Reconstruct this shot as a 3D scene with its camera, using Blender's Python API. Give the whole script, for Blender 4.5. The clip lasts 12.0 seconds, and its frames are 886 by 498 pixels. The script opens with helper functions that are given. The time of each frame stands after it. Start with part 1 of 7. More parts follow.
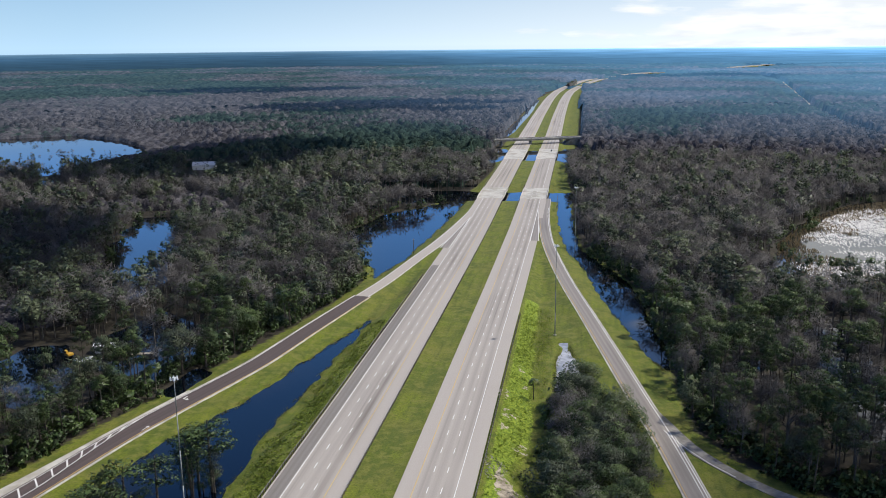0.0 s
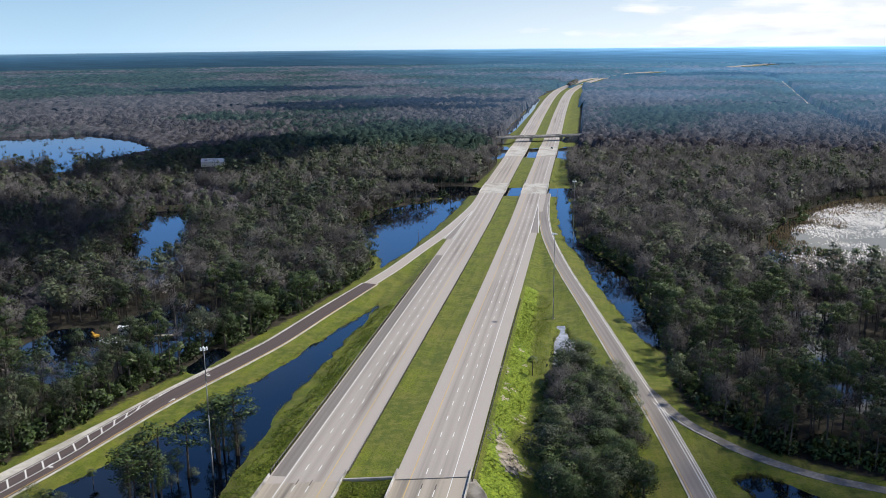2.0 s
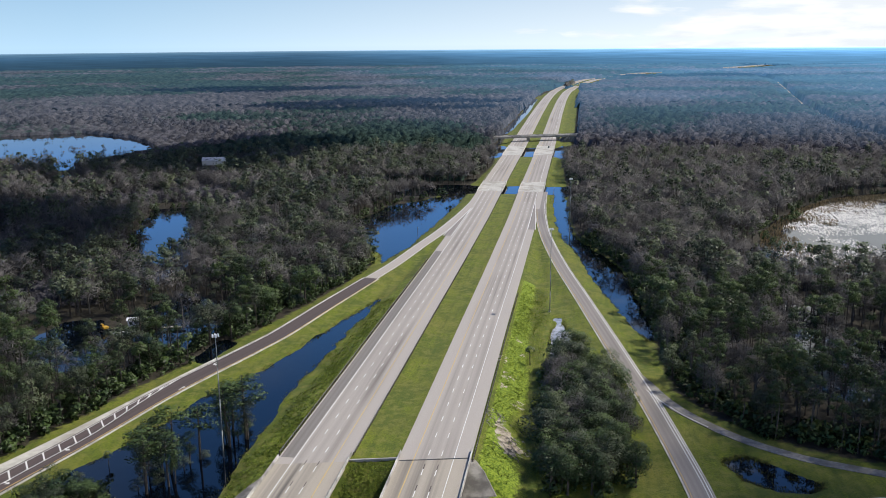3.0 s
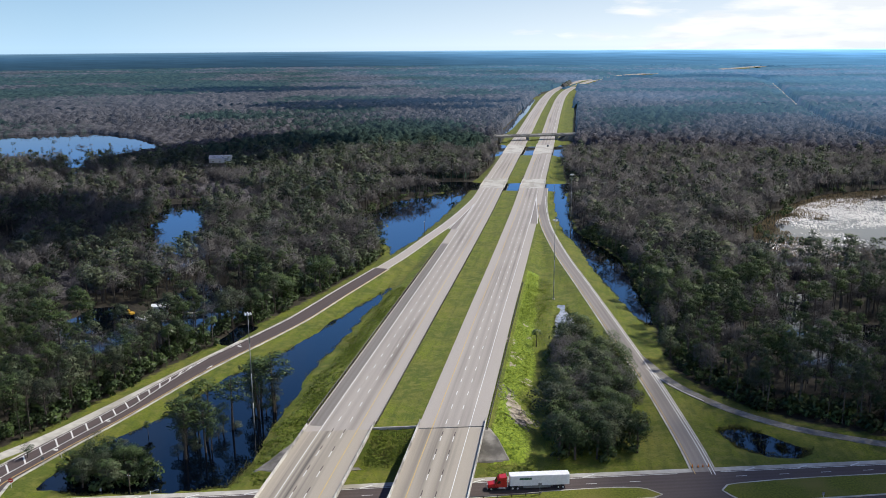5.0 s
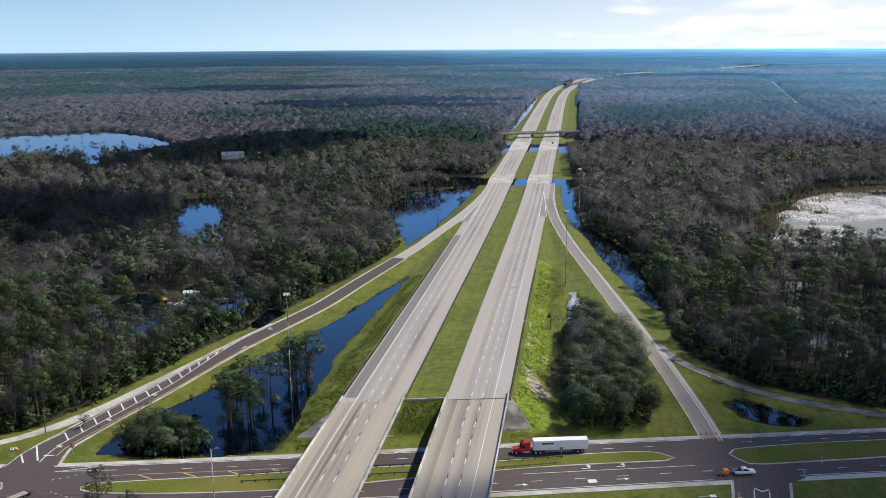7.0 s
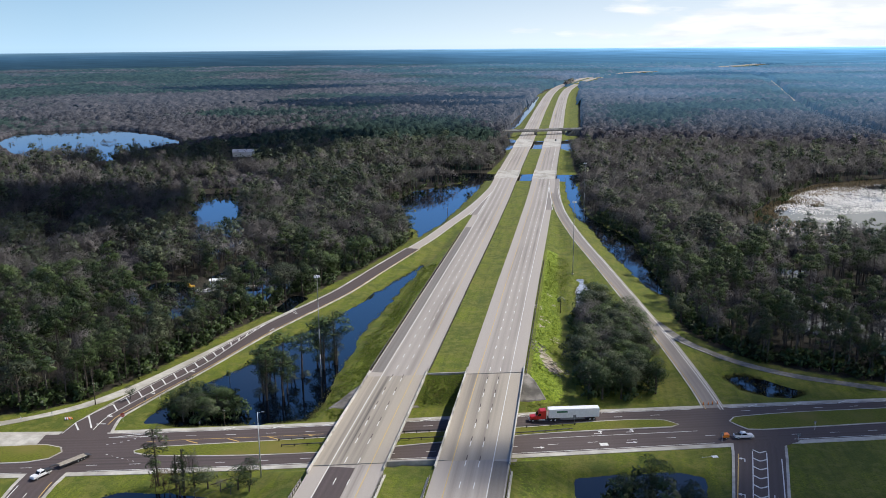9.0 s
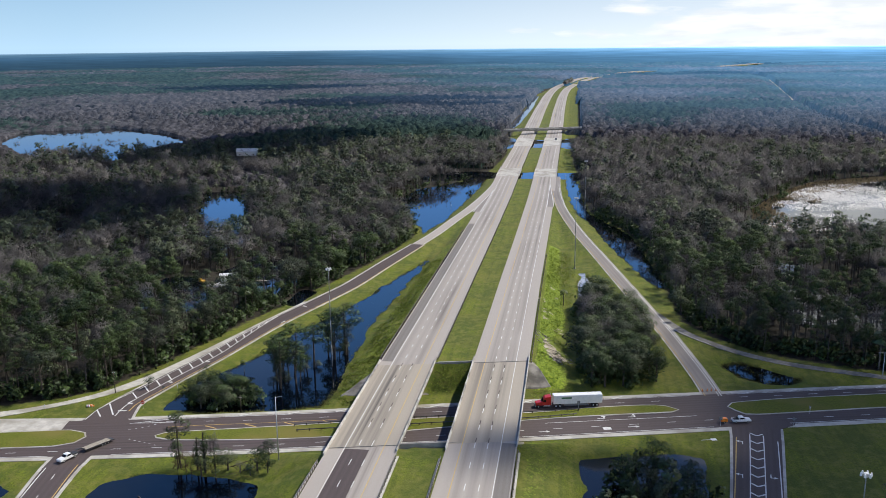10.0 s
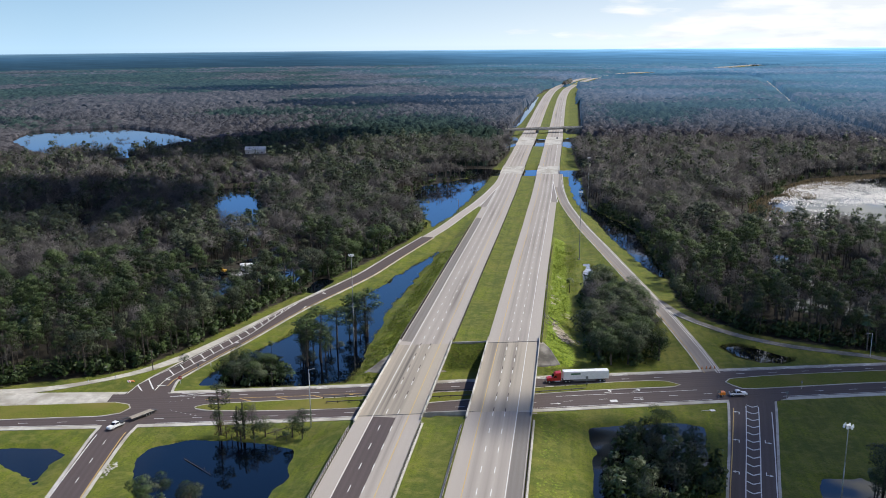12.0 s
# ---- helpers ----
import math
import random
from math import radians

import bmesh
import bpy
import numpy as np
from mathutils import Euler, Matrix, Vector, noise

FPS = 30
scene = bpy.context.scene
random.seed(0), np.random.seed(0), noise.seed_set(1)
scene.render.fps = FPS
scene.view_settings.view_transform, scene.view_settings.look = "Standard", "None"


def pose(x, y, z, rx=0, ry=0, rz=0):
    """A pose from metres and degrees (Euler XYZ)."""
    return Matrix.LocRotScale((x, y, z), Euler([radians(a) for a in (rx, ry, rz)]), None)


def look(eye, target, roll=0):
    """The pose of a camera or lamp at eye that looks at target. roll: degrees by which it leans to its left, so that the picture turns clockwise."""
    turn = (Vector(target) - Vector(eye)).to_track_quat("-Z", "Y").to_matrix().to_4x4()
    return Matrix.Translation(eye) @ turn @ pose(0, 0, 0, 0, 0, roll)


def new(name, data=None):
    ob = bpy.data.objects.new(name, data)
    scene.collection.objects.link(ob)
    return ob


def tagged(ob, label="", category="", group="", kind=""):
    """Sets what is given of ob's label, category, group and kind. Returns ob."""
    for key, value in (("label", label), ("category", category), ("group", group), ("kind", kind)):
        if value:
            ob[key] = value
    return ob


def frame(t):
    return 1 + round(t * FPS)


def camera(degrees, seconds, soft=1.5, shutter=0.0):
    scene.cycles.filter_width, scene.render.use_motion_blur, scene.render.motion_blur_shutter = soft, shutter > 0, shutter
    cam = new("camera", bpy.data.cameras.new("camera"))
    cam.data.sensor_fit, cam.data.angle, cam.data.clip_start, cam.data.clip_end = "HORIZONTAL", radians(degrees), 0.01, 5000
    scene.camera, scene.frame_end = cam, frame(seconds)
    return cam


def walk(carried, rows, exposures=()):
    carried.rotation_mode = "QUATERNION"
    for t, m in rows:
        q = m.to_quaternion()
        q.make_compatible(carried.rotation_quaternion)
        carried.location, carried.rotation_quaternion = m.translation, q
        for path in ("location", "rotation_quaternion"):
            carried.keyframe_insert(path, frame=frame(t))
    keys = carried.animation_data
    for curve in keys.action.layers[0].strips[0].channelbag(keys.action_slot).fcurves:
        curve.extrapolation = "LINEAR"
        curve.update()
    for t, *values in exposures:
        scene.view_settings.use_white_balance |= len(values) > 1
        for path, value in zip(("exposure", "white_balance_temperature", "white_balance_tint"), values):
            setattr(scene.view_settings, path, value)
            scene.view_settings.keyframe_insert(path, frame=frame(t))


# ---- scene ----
cam = camera(52.9, 12.0, soft=0.7)
PATH = [
    (0, (53.514, -105.572, 118.245), (53.218, -103.646, 117.797), -0.6),
    (0.5, (53.861, -110.869, 118.301), (53.564, -108.943, 117.853), -0.6),
    (1, (54.317, -116.24, 118.329), (54.019, -114.314, 117.88), -0.6),
    (1.5, (54.907, -121.759, 118.324), (54.608, -119.833, 117.875), -0.6),
    (2, (55.513, -127.424, 118.294), (55.214, -125.499, 117.845), -0.6),
    (2.5, (55.897, -133.109, 118.251), (55.6, -131.183, 117.802), -0.6),
    (3, (55.848, -138.73, 118.199), (55.556, -136.803, 117.751), -0.5),
    (5, (52.856, -160.339, 117.926), (52.573, -158.41, 117.48), -0.4),
    (5.5, (51.612, -165.675, 117.923), (51.329, -163.746, 117.478), -0.5),
    (6, (50.153, -171.034, 117.906), (49.871, -169.105, 117.459), -0.4),
    (6.5, (48.705, -176.516, 117.888), (48.423, -174.587, 117.441), -0.5),
    (7, (47.462, -182.162, 117.9), (47.18, -180.234, 117.452), -0.4),
    (8.8, (43.932, -202.899, 117.844), (43.653, -200.971, 117.393), -0.6),
    (9, (43.595, -205.176, 117.842), (43.314, -203.248, 117.393), -0.5),
    (9.5, (42.872, -210.78, 117.838), (42.592, -208.851, 117.389), -0.5),
    (10, (42.113, -216.427, 117.791), (41.834, -214.498, 117.342), -0.6),
    (10.5, (41.302, -222.13, 117.746), (41.024, -220.201, 117.298), -0.5),
    (11, (40.427, -227.876, 117.68), (40.15, -225.947, 117.232), -0.5),
    (11.5, (39.404, -233.639, 117.641), (39.128, -231.709, 117.194), -0.5),
    (12, (38.259, -239.401, 117.62), (37.985, -237.471, 117.173), -0.5),
]
walk(cam, [(t, look(e, a, r)) for t, e, a, r in PATH])

# ---- light ----
SUN_TO = Vector((0.70, 0.56, 1.0)).normalized()
world = bpy.data.worlds.new("sky")
scene.world = world
world.use_nodes = True
wn, wl = world.node_tree.nodes, world.node_tree.links
sky = wn.new("ShaderNodeTexSky")
sky.sky_type, sky.sun_disc = "NISHITA", False
sky.sun_elevation, sky.sun_rotation = radians(48), radians(51)
sky.air_density, sky.dust_density, sky.ozone_density = 1.1, 0.3, 3.5
wco = wn.new("ShaderNodeTexCoord")
wsep = wn.new("ShaderNodeSeparateXYZ")
wl.new(wco.outputs["Generated"], wsep.inputs[0])


def wmath(op, a, b, c=None):
    n = wn.new("ShaderNodeMath")
    n.operation = op
    for k, v in enumerate((a, b, c)):
        if v is None:
            continue
        if isinstance(v, (int, float)):
            n.inputs[k].default_value = v
        else:
            wl.new(v, n.inputs[k])
    return n.outputs[0]


def wblend(fac, under, over_):
    n = wn.new("ShaderNodeMixRGB")
    wl.new(fac, n.inputs[0])
    for k, v in ((1, under), (2, over_)):
        if isinstance(v, tuple):
            n.inputs[k].default_value = (*v, 1)
        else:
            wl.new(v, n.inputs[k])
    return n.outputs[0]


# bluish white haze low over the horizon, whiter towards the sun
side_fac = wn.new("ShaderNodeMapRange")
side_fac.inputs["From Min"].default_value, side_fac.inputs["From Max"].default_value = -0.5, 0.35
wl.new(wsep.outputs["X"], side_fac.inputs["Value"])
haze_col = wblend(side_fac.outputs[0], (15.6, 23.0, 29.8), (31.0, 32.2, 33.0))
haze_fac = wmath("POWER", 2.718, wmath("MULTIPLY", wmath("ABSOLUTE", wsep.outputs["Z"], 0), -6.8))
deep = wn.new("ShaderNodeMixRGB")
deep.blend_type = "MULTIPLY"
deep.inputs[0].default_value, deep.inputs[2].default_value = 1.0, (0.32, 1.02, 2.4, 1)
wl.new(sky.outputs[0], deep.inputs[1])
# blue belt above the view, added to brighten the sky that the water mirrors
belt = wn.new("ShaderNodeValToRGB")
belt.color_ramp.interpolation = "EASE"
for pos, v in ((0.06, 0.0), (0.15, 0.9), (0.28, 0.75), (0.38, 0.42), (0.62, 0.0)):
    el = belt.color_ramp.elements.new(pos)
    el.color = (v, v, v, 1)
belt.color_ramp.elements.remove(belt.color_ramp.elements[0])
belt.color_ramp.elements.remove(belt.color_ramp.elements[-1])
wl.new(wsep.outputs["Z"], belt.inputs[0])
haze_sky = wblend(haze_fac, deep.outputs[0], haze_col)
low_sky = wblend(belt.outputs[0], haze_sky, (5.0, 14.5, 35.0))
# broken cloud, thickest on the sun's side
wmap = wn.new("ShaderNodeMapping")
wmap.inputs["Scale"].default_value = (4.0, 4.0, 20.0)
wl.new(wco.outputs["Generated"], wmap.inputs[0])
wnoise = wn.new("ShaderNodeTexNoise")
wnoise.inputs["Scale"].default_value, wnoise.inputs["Detail"].default_value = 2.6, 10.0
wl.new(wmap.outputs[0], wnoise.inputs["Vector"])
cloud = wn.new("ShaderNodeMapRange")
cloud.inputs["From Min"].default_value, cloud.inputs["From Max"].default_value = 0.57, 0.70
wl.new(wmath("ADD", wnoise.outputs["Fac"], wmath("MULTIPLY_ADD", wmath("MULTIPLY", wsep.outputs["Z"], wsep.outputs["Z"]), -1.15, wmath("MULTIPLY_ADD", wsep.outputs["X"], 1.12, 0.005))), cloud.inputs["Value"])
wveil = wn.new("ShaderNodeTexNoise")
wveil.inputs["Scale"].default_value, wveil.inputs["Detail"].default_value = 3.2, 7.0
wl.new(wco.outputs["Generated"], wveil.inputs["Vector"])
veil, lift = wn.new("ShaderNodeMapRange"), wn.new("ShaderNodeMapRange")
for node, lo_, hi_, top_ in ((veil, 0.48, 0.66, 1.0), (lift, 0.16, 0.34, 0.28)):
    node.inputs["From Min"].default_value, node.inputs["From Max"].default_value, node.inputs["To Max"].default_value = lo_, hi_, top_
wl.new(wveil.outputs["Fac"], veil.inputs["Value"])
wl.new(wsep.outputs["Z"], lift.inputs["Value"])
low_sky = wblend(wmath("MULTIPLY", veil.outputs[0], lift.outputs[0]), low_sky, (20.0, 21.5, 25.0))
wtone = wn.new("ShaderNodeTexNoise")
wtone.inputs["Scale"].default_value, wtone.inputs["Detail"].default_value = 4.5, 6.0
wl.new(wmap.outputs[0], wtone.inputs["Vector"])
tone = wn.new("ShaderNodeMapRange")
tone.inputs["From Min"].default_value, tone.inputs["From Max"].default_value = 0.40, 0.62
wl.new(wtone.outputs["Fac"], tone.inputs["Value"])
wl.new(wblend(cloud.outputs[0], low_sky, wblend(tone.outputs[0], (25.5, 27.0, 28.6), (31.0, 31.6, 32.0))), wn["Background"].inputs[0])
wn["Background"].inputs[1].default_value = 0.0345
sun = new("sun", bpy.data.lights.new("sun", "SUN"))
sun.data.energy, sun.data.angle, sun.data.color = 4.85, radians(0.53), (1.0, 0.95, 0.865)
sun.matrix_world = look((0, 0, 0), -SUN_TO)


# ---- materials ----
def mat(name, a, b, scale=1.0, rough=0.8, c=None, scale2=0.05, bump=0.0, spec=0.3, metal=0.0, tint=None, sheer=0.0, island=False):
    """Two colours mixed by a fine noise, a third by a broad one; tint: the attribute that picks between a and b."""
    m = bpy.data.materials.new(name)
    m.use_nodes = True
    n, l = m.node_tree.nodes, m.node_tree.links
    p = n["Principled BSDF"]
    p.inputs["Roughness"].default_value, p.inputs["Metallic"].default_value = rough, metal
    p.inputs["Specular IOR Level"].default_value = spec
    geo = n.new("ShaderNodeNewGeometry")
    no = n.new("ShaderNodeTexNoise")
    no.inputs["Scale"].default_value, no.inputs["Detail"].default_value = scale, 6.0
    l.new(geo.outputs["Position"], no.inputs["Vector"])
    ra = n.new("ShaderNodeValToRGB")
    ra.color_ramp.elements[0].position, ra.color_ramp.elements[1].position = 0.36, 0.66
    ra.color_ramp.elements[0].color, ra.color_ramp.elements[1].color = (*a, 1), (*b, 1)
    if tint:
        at = n.new("ShaderNodeAttribute")
        at.attribute_name = tint
        mx = n.new("ShaderNodeMath")
        mx.operation = "MULTIPLY_ADD"
        mx.inputs[1].default_value = 0.45
        l.new(no.outputs["Fac"], mx.inputs[0])
        l.new(at.outputs["Fac"], mx.inputs[2])
        sc = n.new("ShaderNodeMath")
        sc.operation = "MULTIPLY"
        sc.inputs[1].default_value = 0.69
        l.new(mx.outputs[0], sc.inputs[0])
        l.new(sc.outputs[0], ra.inputs[0])
        ra.color_ramp.elements[0].position, ra.color_ramp.elements[1].position = 0.1, 0.95
    else:
        l.new(no.outputs["Fac"], ra.inputs[0])
    col = ra.outputs[0]
    if c:
        n2 = n.new("ShaderNodeTexNoise")
        n2.inputs["Scale"].default_value, n2.inputs["Detail"].default_value = scale2, 5.0
        l.new(geo.outputs["Position"], n2.inputs["Vector"])
        r2 = n.new("ShaderNodeValToRGB")
        r2.color_ramp.elements[0].position, r2.color_ramp.elements[1].position = 0.45, 0.65
        l.new(n2.outputs["Fac"], r2.inputs[0])
        mm = n.new("ShaderNodeMixRGB")
        mm.inputs[2].default_value = (*c, 1)
        l.new(r2.outputs[0], mm.inputs[0])
        l.new(col, mm.inputs[1])
        col = mm.outputs[0]
    l.new(col, p.inputs["Base Color"])
    if tint:
        # foliage is lit as the rounded crown that it makes up
        so = n.new("ShaderNodeAttribute")
        so.attribute_name = "soft"
        vt = n.new("ShaderNodeVectorTransform")
        vt.vector_type, vt.convert_from, vt.convert_to = "NORMAL", "OBJECT", "WORLD"
        l.new(so.outputs["Vector"], vt.inputs[0])
        l.new(vt.outputs[0], p.inputs["Normal"])
    if bump:
        bu = n.new("ShaderNodeBump")
        bu.inputs["Strength"].default_value, bu.inputs["Distance"].default_value = 0.6, bump
        l.new(no.outputs["Fac"], bu.inputs["Height"])
        l.new(bu.outputs[0], p.inputs["Normal"])
    if sheer:
        tr = n.new("ShaderNodeBsdfTranslucent")
        l.new(col, tr.inputs[0])
        if tint:
            l.new(vt.outputs[0], tr.inputs["Normal"])
        ms = n.new("ShaderNodeMixShader")
        ms.inputs[0].default_value = sheer
        l.new(p.outputs[0], ms.inputs[1])
        l.new(tr.outputs[0], ms.inputs[2])
        l.new(ms.outputs[0], n["Material Output"].inputs[0])
    return m


def road_mat(name, a, b, streak, lanes, shoulders=False, rough=0.75):
    """Paving by its own run: u across in metres, v along; darker wheel tracks in the lanes and stains drawn out along the road."""
    m = mat(name, a, b, 6.0, rough, bump=0.003)
    n, l = m.node_tree.nodes, m.node_tree.links
    p = n["Principled BSDF"]
    base = p.inputs["Base Color"].links[0].from_socket
    uv = n.new("ShaderNodeUVMap")
    uv.uv_map = "run"
    mp = n.new("ShaderNodeMapping")
    mp.inputs["Scale"].default_value, mp.inputs["Location"].default_value = (0.75, 0.0045, 1), (41.3, 2.0, 0)
    no = n.new("ShaderNodeTexNoise")
    no.inputs["Scale"].default_value, no.inputs["Detail"].default_value = 1.0, 5.0
    l.new(uv.outputs[0], mp.inputs[0])
    l.new(mp.outputs[0], no.inputs["Vector"])
    r1 = n.new("ShaderNodeValToRGB")
    r1.color_ramp.elements[0].position, r1.color_ramp.elements[1].position = 0.42, 0.72
    l.new(no.outputs["Fac"], r1.inputs[0])
    mp2 = n.new("ShaderNodeMapping")
    mp2.inputs["Scale"].default_value = (0.05, 0.012, 1)
    n2 = n.new("ShaderNodeTexNoise")
    n2.inputs["Scale"].default_value, n2.inputs["Detail"].default_value = 1.0, 2.0
    l.new(uv.outputs[0], mp2.inputs[0])
    l.new(mp2.outputs[0], n2.inputs["Vector"])
    r2 = n.new("ShaderNodeMapRange")
    r2.inputs["From Min"].default_value, r2.inputs["From Max"].default_value = 0.35, 0.7
    l.new(n2.outputs["Fac"], r2.inputs["Value"])
    mu = n.new("ShaderNodeMath")
    mu.operation = "MULTIPLY"
    l.new(r1.outputs[0], mu.inputs[0])
    l.new(r2.outputs[0], mu.inputs[1])
    wv = n.new("ShaderNodeTexWave")
    wv.wave_type, wv.bands_direction = "BANDS", "X"
    wv.inputs["Scale"].default_value, wv.inputs["Distortion"].default_value = lanes, 0.0
    l.new(uv.outputs[0], wv.inputs["Vector"])
    wm = n.new("ShaderNodeMath")
    wm.operation = "MULTIPLY_ADD"
    wm.inputs[1].default_value = 0.30
    l.new(wv.outputs["Fac"], wm.inputs[0])
    l.new(mu.outputs[0], wm.inputs[2])
    worn = wm.outputs[0]
    if shoulders:
        # traffic darkens the lanes, not the hard shoulders either side of them
        last = uv.outputs[0]
        sx = n.new("ShaderNodeSeparateXYZ")
        l.new(last, sx.inputs[0])
        last = sx.outputs["X"]
        for op, value in (("ABSOLUTE", 0.0), ("SUBTRACT", 16.33), ("ABSOLUTE", 0.0)):
            q = n.new("ShaderNodeMath")
            q.operation = op
            q.inputs[1].default_value = value
            l.new(last, q.inputs[0])
            last = q.outputs[0]
        mk = n.new("ShaderNodeMapRange")
        for key, value in (("From Min", 5.2), ("From Max", 6.6), ("To Min", 1.0), ("To Max", 0.12)):
            mk.inputs[key].default_value = value
        l.new(last, mk.inputs["Value"])
        q = n.new("ShaderNodeMath")
        q.operation = "MULTIPLY"
        l.new(worn, q.inputs[0])
        l.new(mk.outputs[0], q.inputs[1])
        worn = q.outputs[0]
    mx = n.new("ShaderNodeMixRGB")
    mx.inputs[2].default_value = (*streak, 1)
    mx.use_clamp = True
    l.new(worn, mx.inputs[0])
    l.new(base, mx.inputs[1])
    l.new(mx.outputs[0], p.inputs["Base Color"])
    return m


CONCRETE_ROAD = road_mat("concrete_paving", (0.338, 0.304, 0.267), (0.395, 0.358, 0.318), (0.170, 0.150, 0.130), 0.08607, True)
BRIDGE_DECK = road_mat("bridge_deck_concrete", (0.328, 0.288, 0.231), (0.383, 0.340, 0.275), (0.105, 0.093, 0.080), 0.08607, True)
ASPHALT = road_mat("asphalt", (0.074, 0.056, 0.053), (0.106, 0.083, 0.078), (0.054, 0.042, 0.040), 0.172)
OLD_ASPHALT = road_mat("weathered_asphalt", (0.215, 0.192, 0.172), (0.285, 0.258, 0.232), (0.135, 0.12, 0.108), 0.172)
SHOULDER_ASPHALT = road_mat("shoulder_asphalt", (0.165, 0.150, 0.134), (0.225, 0.206, 0.184), (0.12, 0.108, 0.096), 0.2)
PALE = mat("pale_concrete", (0.40, 0.38, 0.34), (0.52, 0.50, 0.45), 0.6, 0.85, (0.30, 0.28, 0.24), 0.12, 0.004)
PATH_PAVING = mat("worn_path", (0.17, 0.16, 0.145), (0.27, 0.255, 0.23), 0.8, 0.9, (0.14, 0.13, 0.11), 0.15)
BARRIER = mat("barrier_concrete", (0.42, 0.40, 0.36), (0.58, 0.56, 0.52), 0.9, 0.85, (0.22, 0.21, 0.19), 0.15, 0.01)
GIRDER = mat("girder_concrete", (0.30, 0.29, 0.27), (0.40, 0.38, 0.35), 0.8, 0.85, (0.2, 0.19, 0.18), 0.2)
SLOPE = mat("slope_concrete", (0.19, 0.175, 0.152), (0.34, 0.315, 0.275), 0.5, 0.9, (0.12, 0.11, 0.095), 0.2, 0.03)
WHITE = mat("white_marking", (0.55, 0.55, 0.53), (0.72, 0.72, 0.69), 2.0, 0.6)
YELLOW = mat("yellow_marking", (0.46, 0.30, 0.08), (0.58, 0.40, 0.14), 2.0, 0.6)
STEEL = mat("galvanised_steel", (0.42, 0.43, 0.43), (0.60, 0.61, 0.61), 3.0, 0.5, spec=0.5, metal=0.25)
# beam steel coloured dark to paint the shade on its backlit face
RAIL = mat("shaded_zinc", (0.10, 0.10, 0.10), (0.17, 0.17, 0.165), 2.5, 0.55, (0.07, 0.065, 0.06), 0.3, spec=0.4, metal=0.3)
MAST = mat("weathered_steel", (0.20, 0.21, 0.21), (0.32, 0.33, 0.33), 1.5, 0.55, spec=0.4, metal=0.3)
DARK_STEEL = mat("dark_steel", (0.05, 0.05, 0.05), (0.09, 0.09, 0.09), 3.0, 0.5, metal=0.5)
POST = mat("timber_post", (0.07, 0.055, 0.04), (0.13, 0.10, 0.075), 4.0, 0.9)
LENS = mat("lamp_glass", (0.7, 0.72, 0.74), (0.8, 0.82, 0.84), 3.0, 0.15, spec=0.6)
BARK = mat("bark", (0.050, 0.041, 0.034), (0.115, 0.097, 0.083), 2.5, 0.95)
PALE_BARK = mat("pale_bark", (0.085, 0.076, 0.068), (0.165, 0.150, 0.135), 2.5, 0.95)
LEAF_OAK = mat("broad_leaves", (0.026, 0.038, 0.024), (0.122, 0.148, 0.080), 1.6, 0.55, tint="tint", sheer=0.18, spec=0.25)
LEAF_PINE = mat("pine_needles", (0.026, 0.042, 0.026), (0.100, 0.132, 0.066), 1.6, 0.55, tint="tint", sheer=0.15, spec=0.25)
LEAF_EDGE = mat("green_leaves", (0.020, 0.042, 0.014), (0.088, 0.132, 0.040), 1.6, 0.55, tint="tint", sheer=0.15, spec=0.25)
LEAF_PALM = mat("palm_fronds", (0.040, 0.075, 0.016), (0.11, 0.15, 0.04), 0.9, 0.4, tint="tint", sheer=0.25, spec=0.5)
TWIGS = mat("bare_twigs", (0.056, 0.054, 0.057), (0.232, 0.220, 0.218), 1.4, 0.9, tint="tint", sheer=0.12, spec=0.2)
REED = mat("dry_reeds", (0.20, 0.14, 0.07), (0.42, 0.33, 0.19), 0.8, 0.8, sheer=0.2)
TURF = mat("island_turf", (0.068, 0.086, 0.008), (0.145, 0.158, 0.015), 1.8, 0.95, (0.155, 0.138, 0.03), 0.06, 0.05)


def water_mat():
    m = bpy.data.materials.new("still_water")
    m.use_nodes = True
    n, l = m.node_tree.nodes, m.node_tree.links
    p = n["Principled BSDF"]
    p.inputs["Base Color"].default_value = (0.0006, 0.0016, 0.004, 1)
    p.inputs["Roughness"].default_value, p.inputs["IOR"].default_value = 0.03, 1.33
    p.inputs["Specular IOR Level"].default_value = 0.7
    geo = n.new("ShaderNodeNewGeometry")
    no = n.new("ShaderNodeTexNoise")
    no.inputs["Scale"].default_value, no.inputs["Detail"].default_value = 0.5, 3.0
    bu = n.new("ShaderNodeBump")
    bu.inputs["Strength"].default_value, bu.inputs["Distance"].default_value = 0.12, 0.012
    l.new(geo.outputs["Position"], no.inputs["Vector"])
    l.new(no.outputs["Fac"], bu.inputs["Height"])
    l.new(bu.outputs[0], p.inputs["Normal"])
    return m


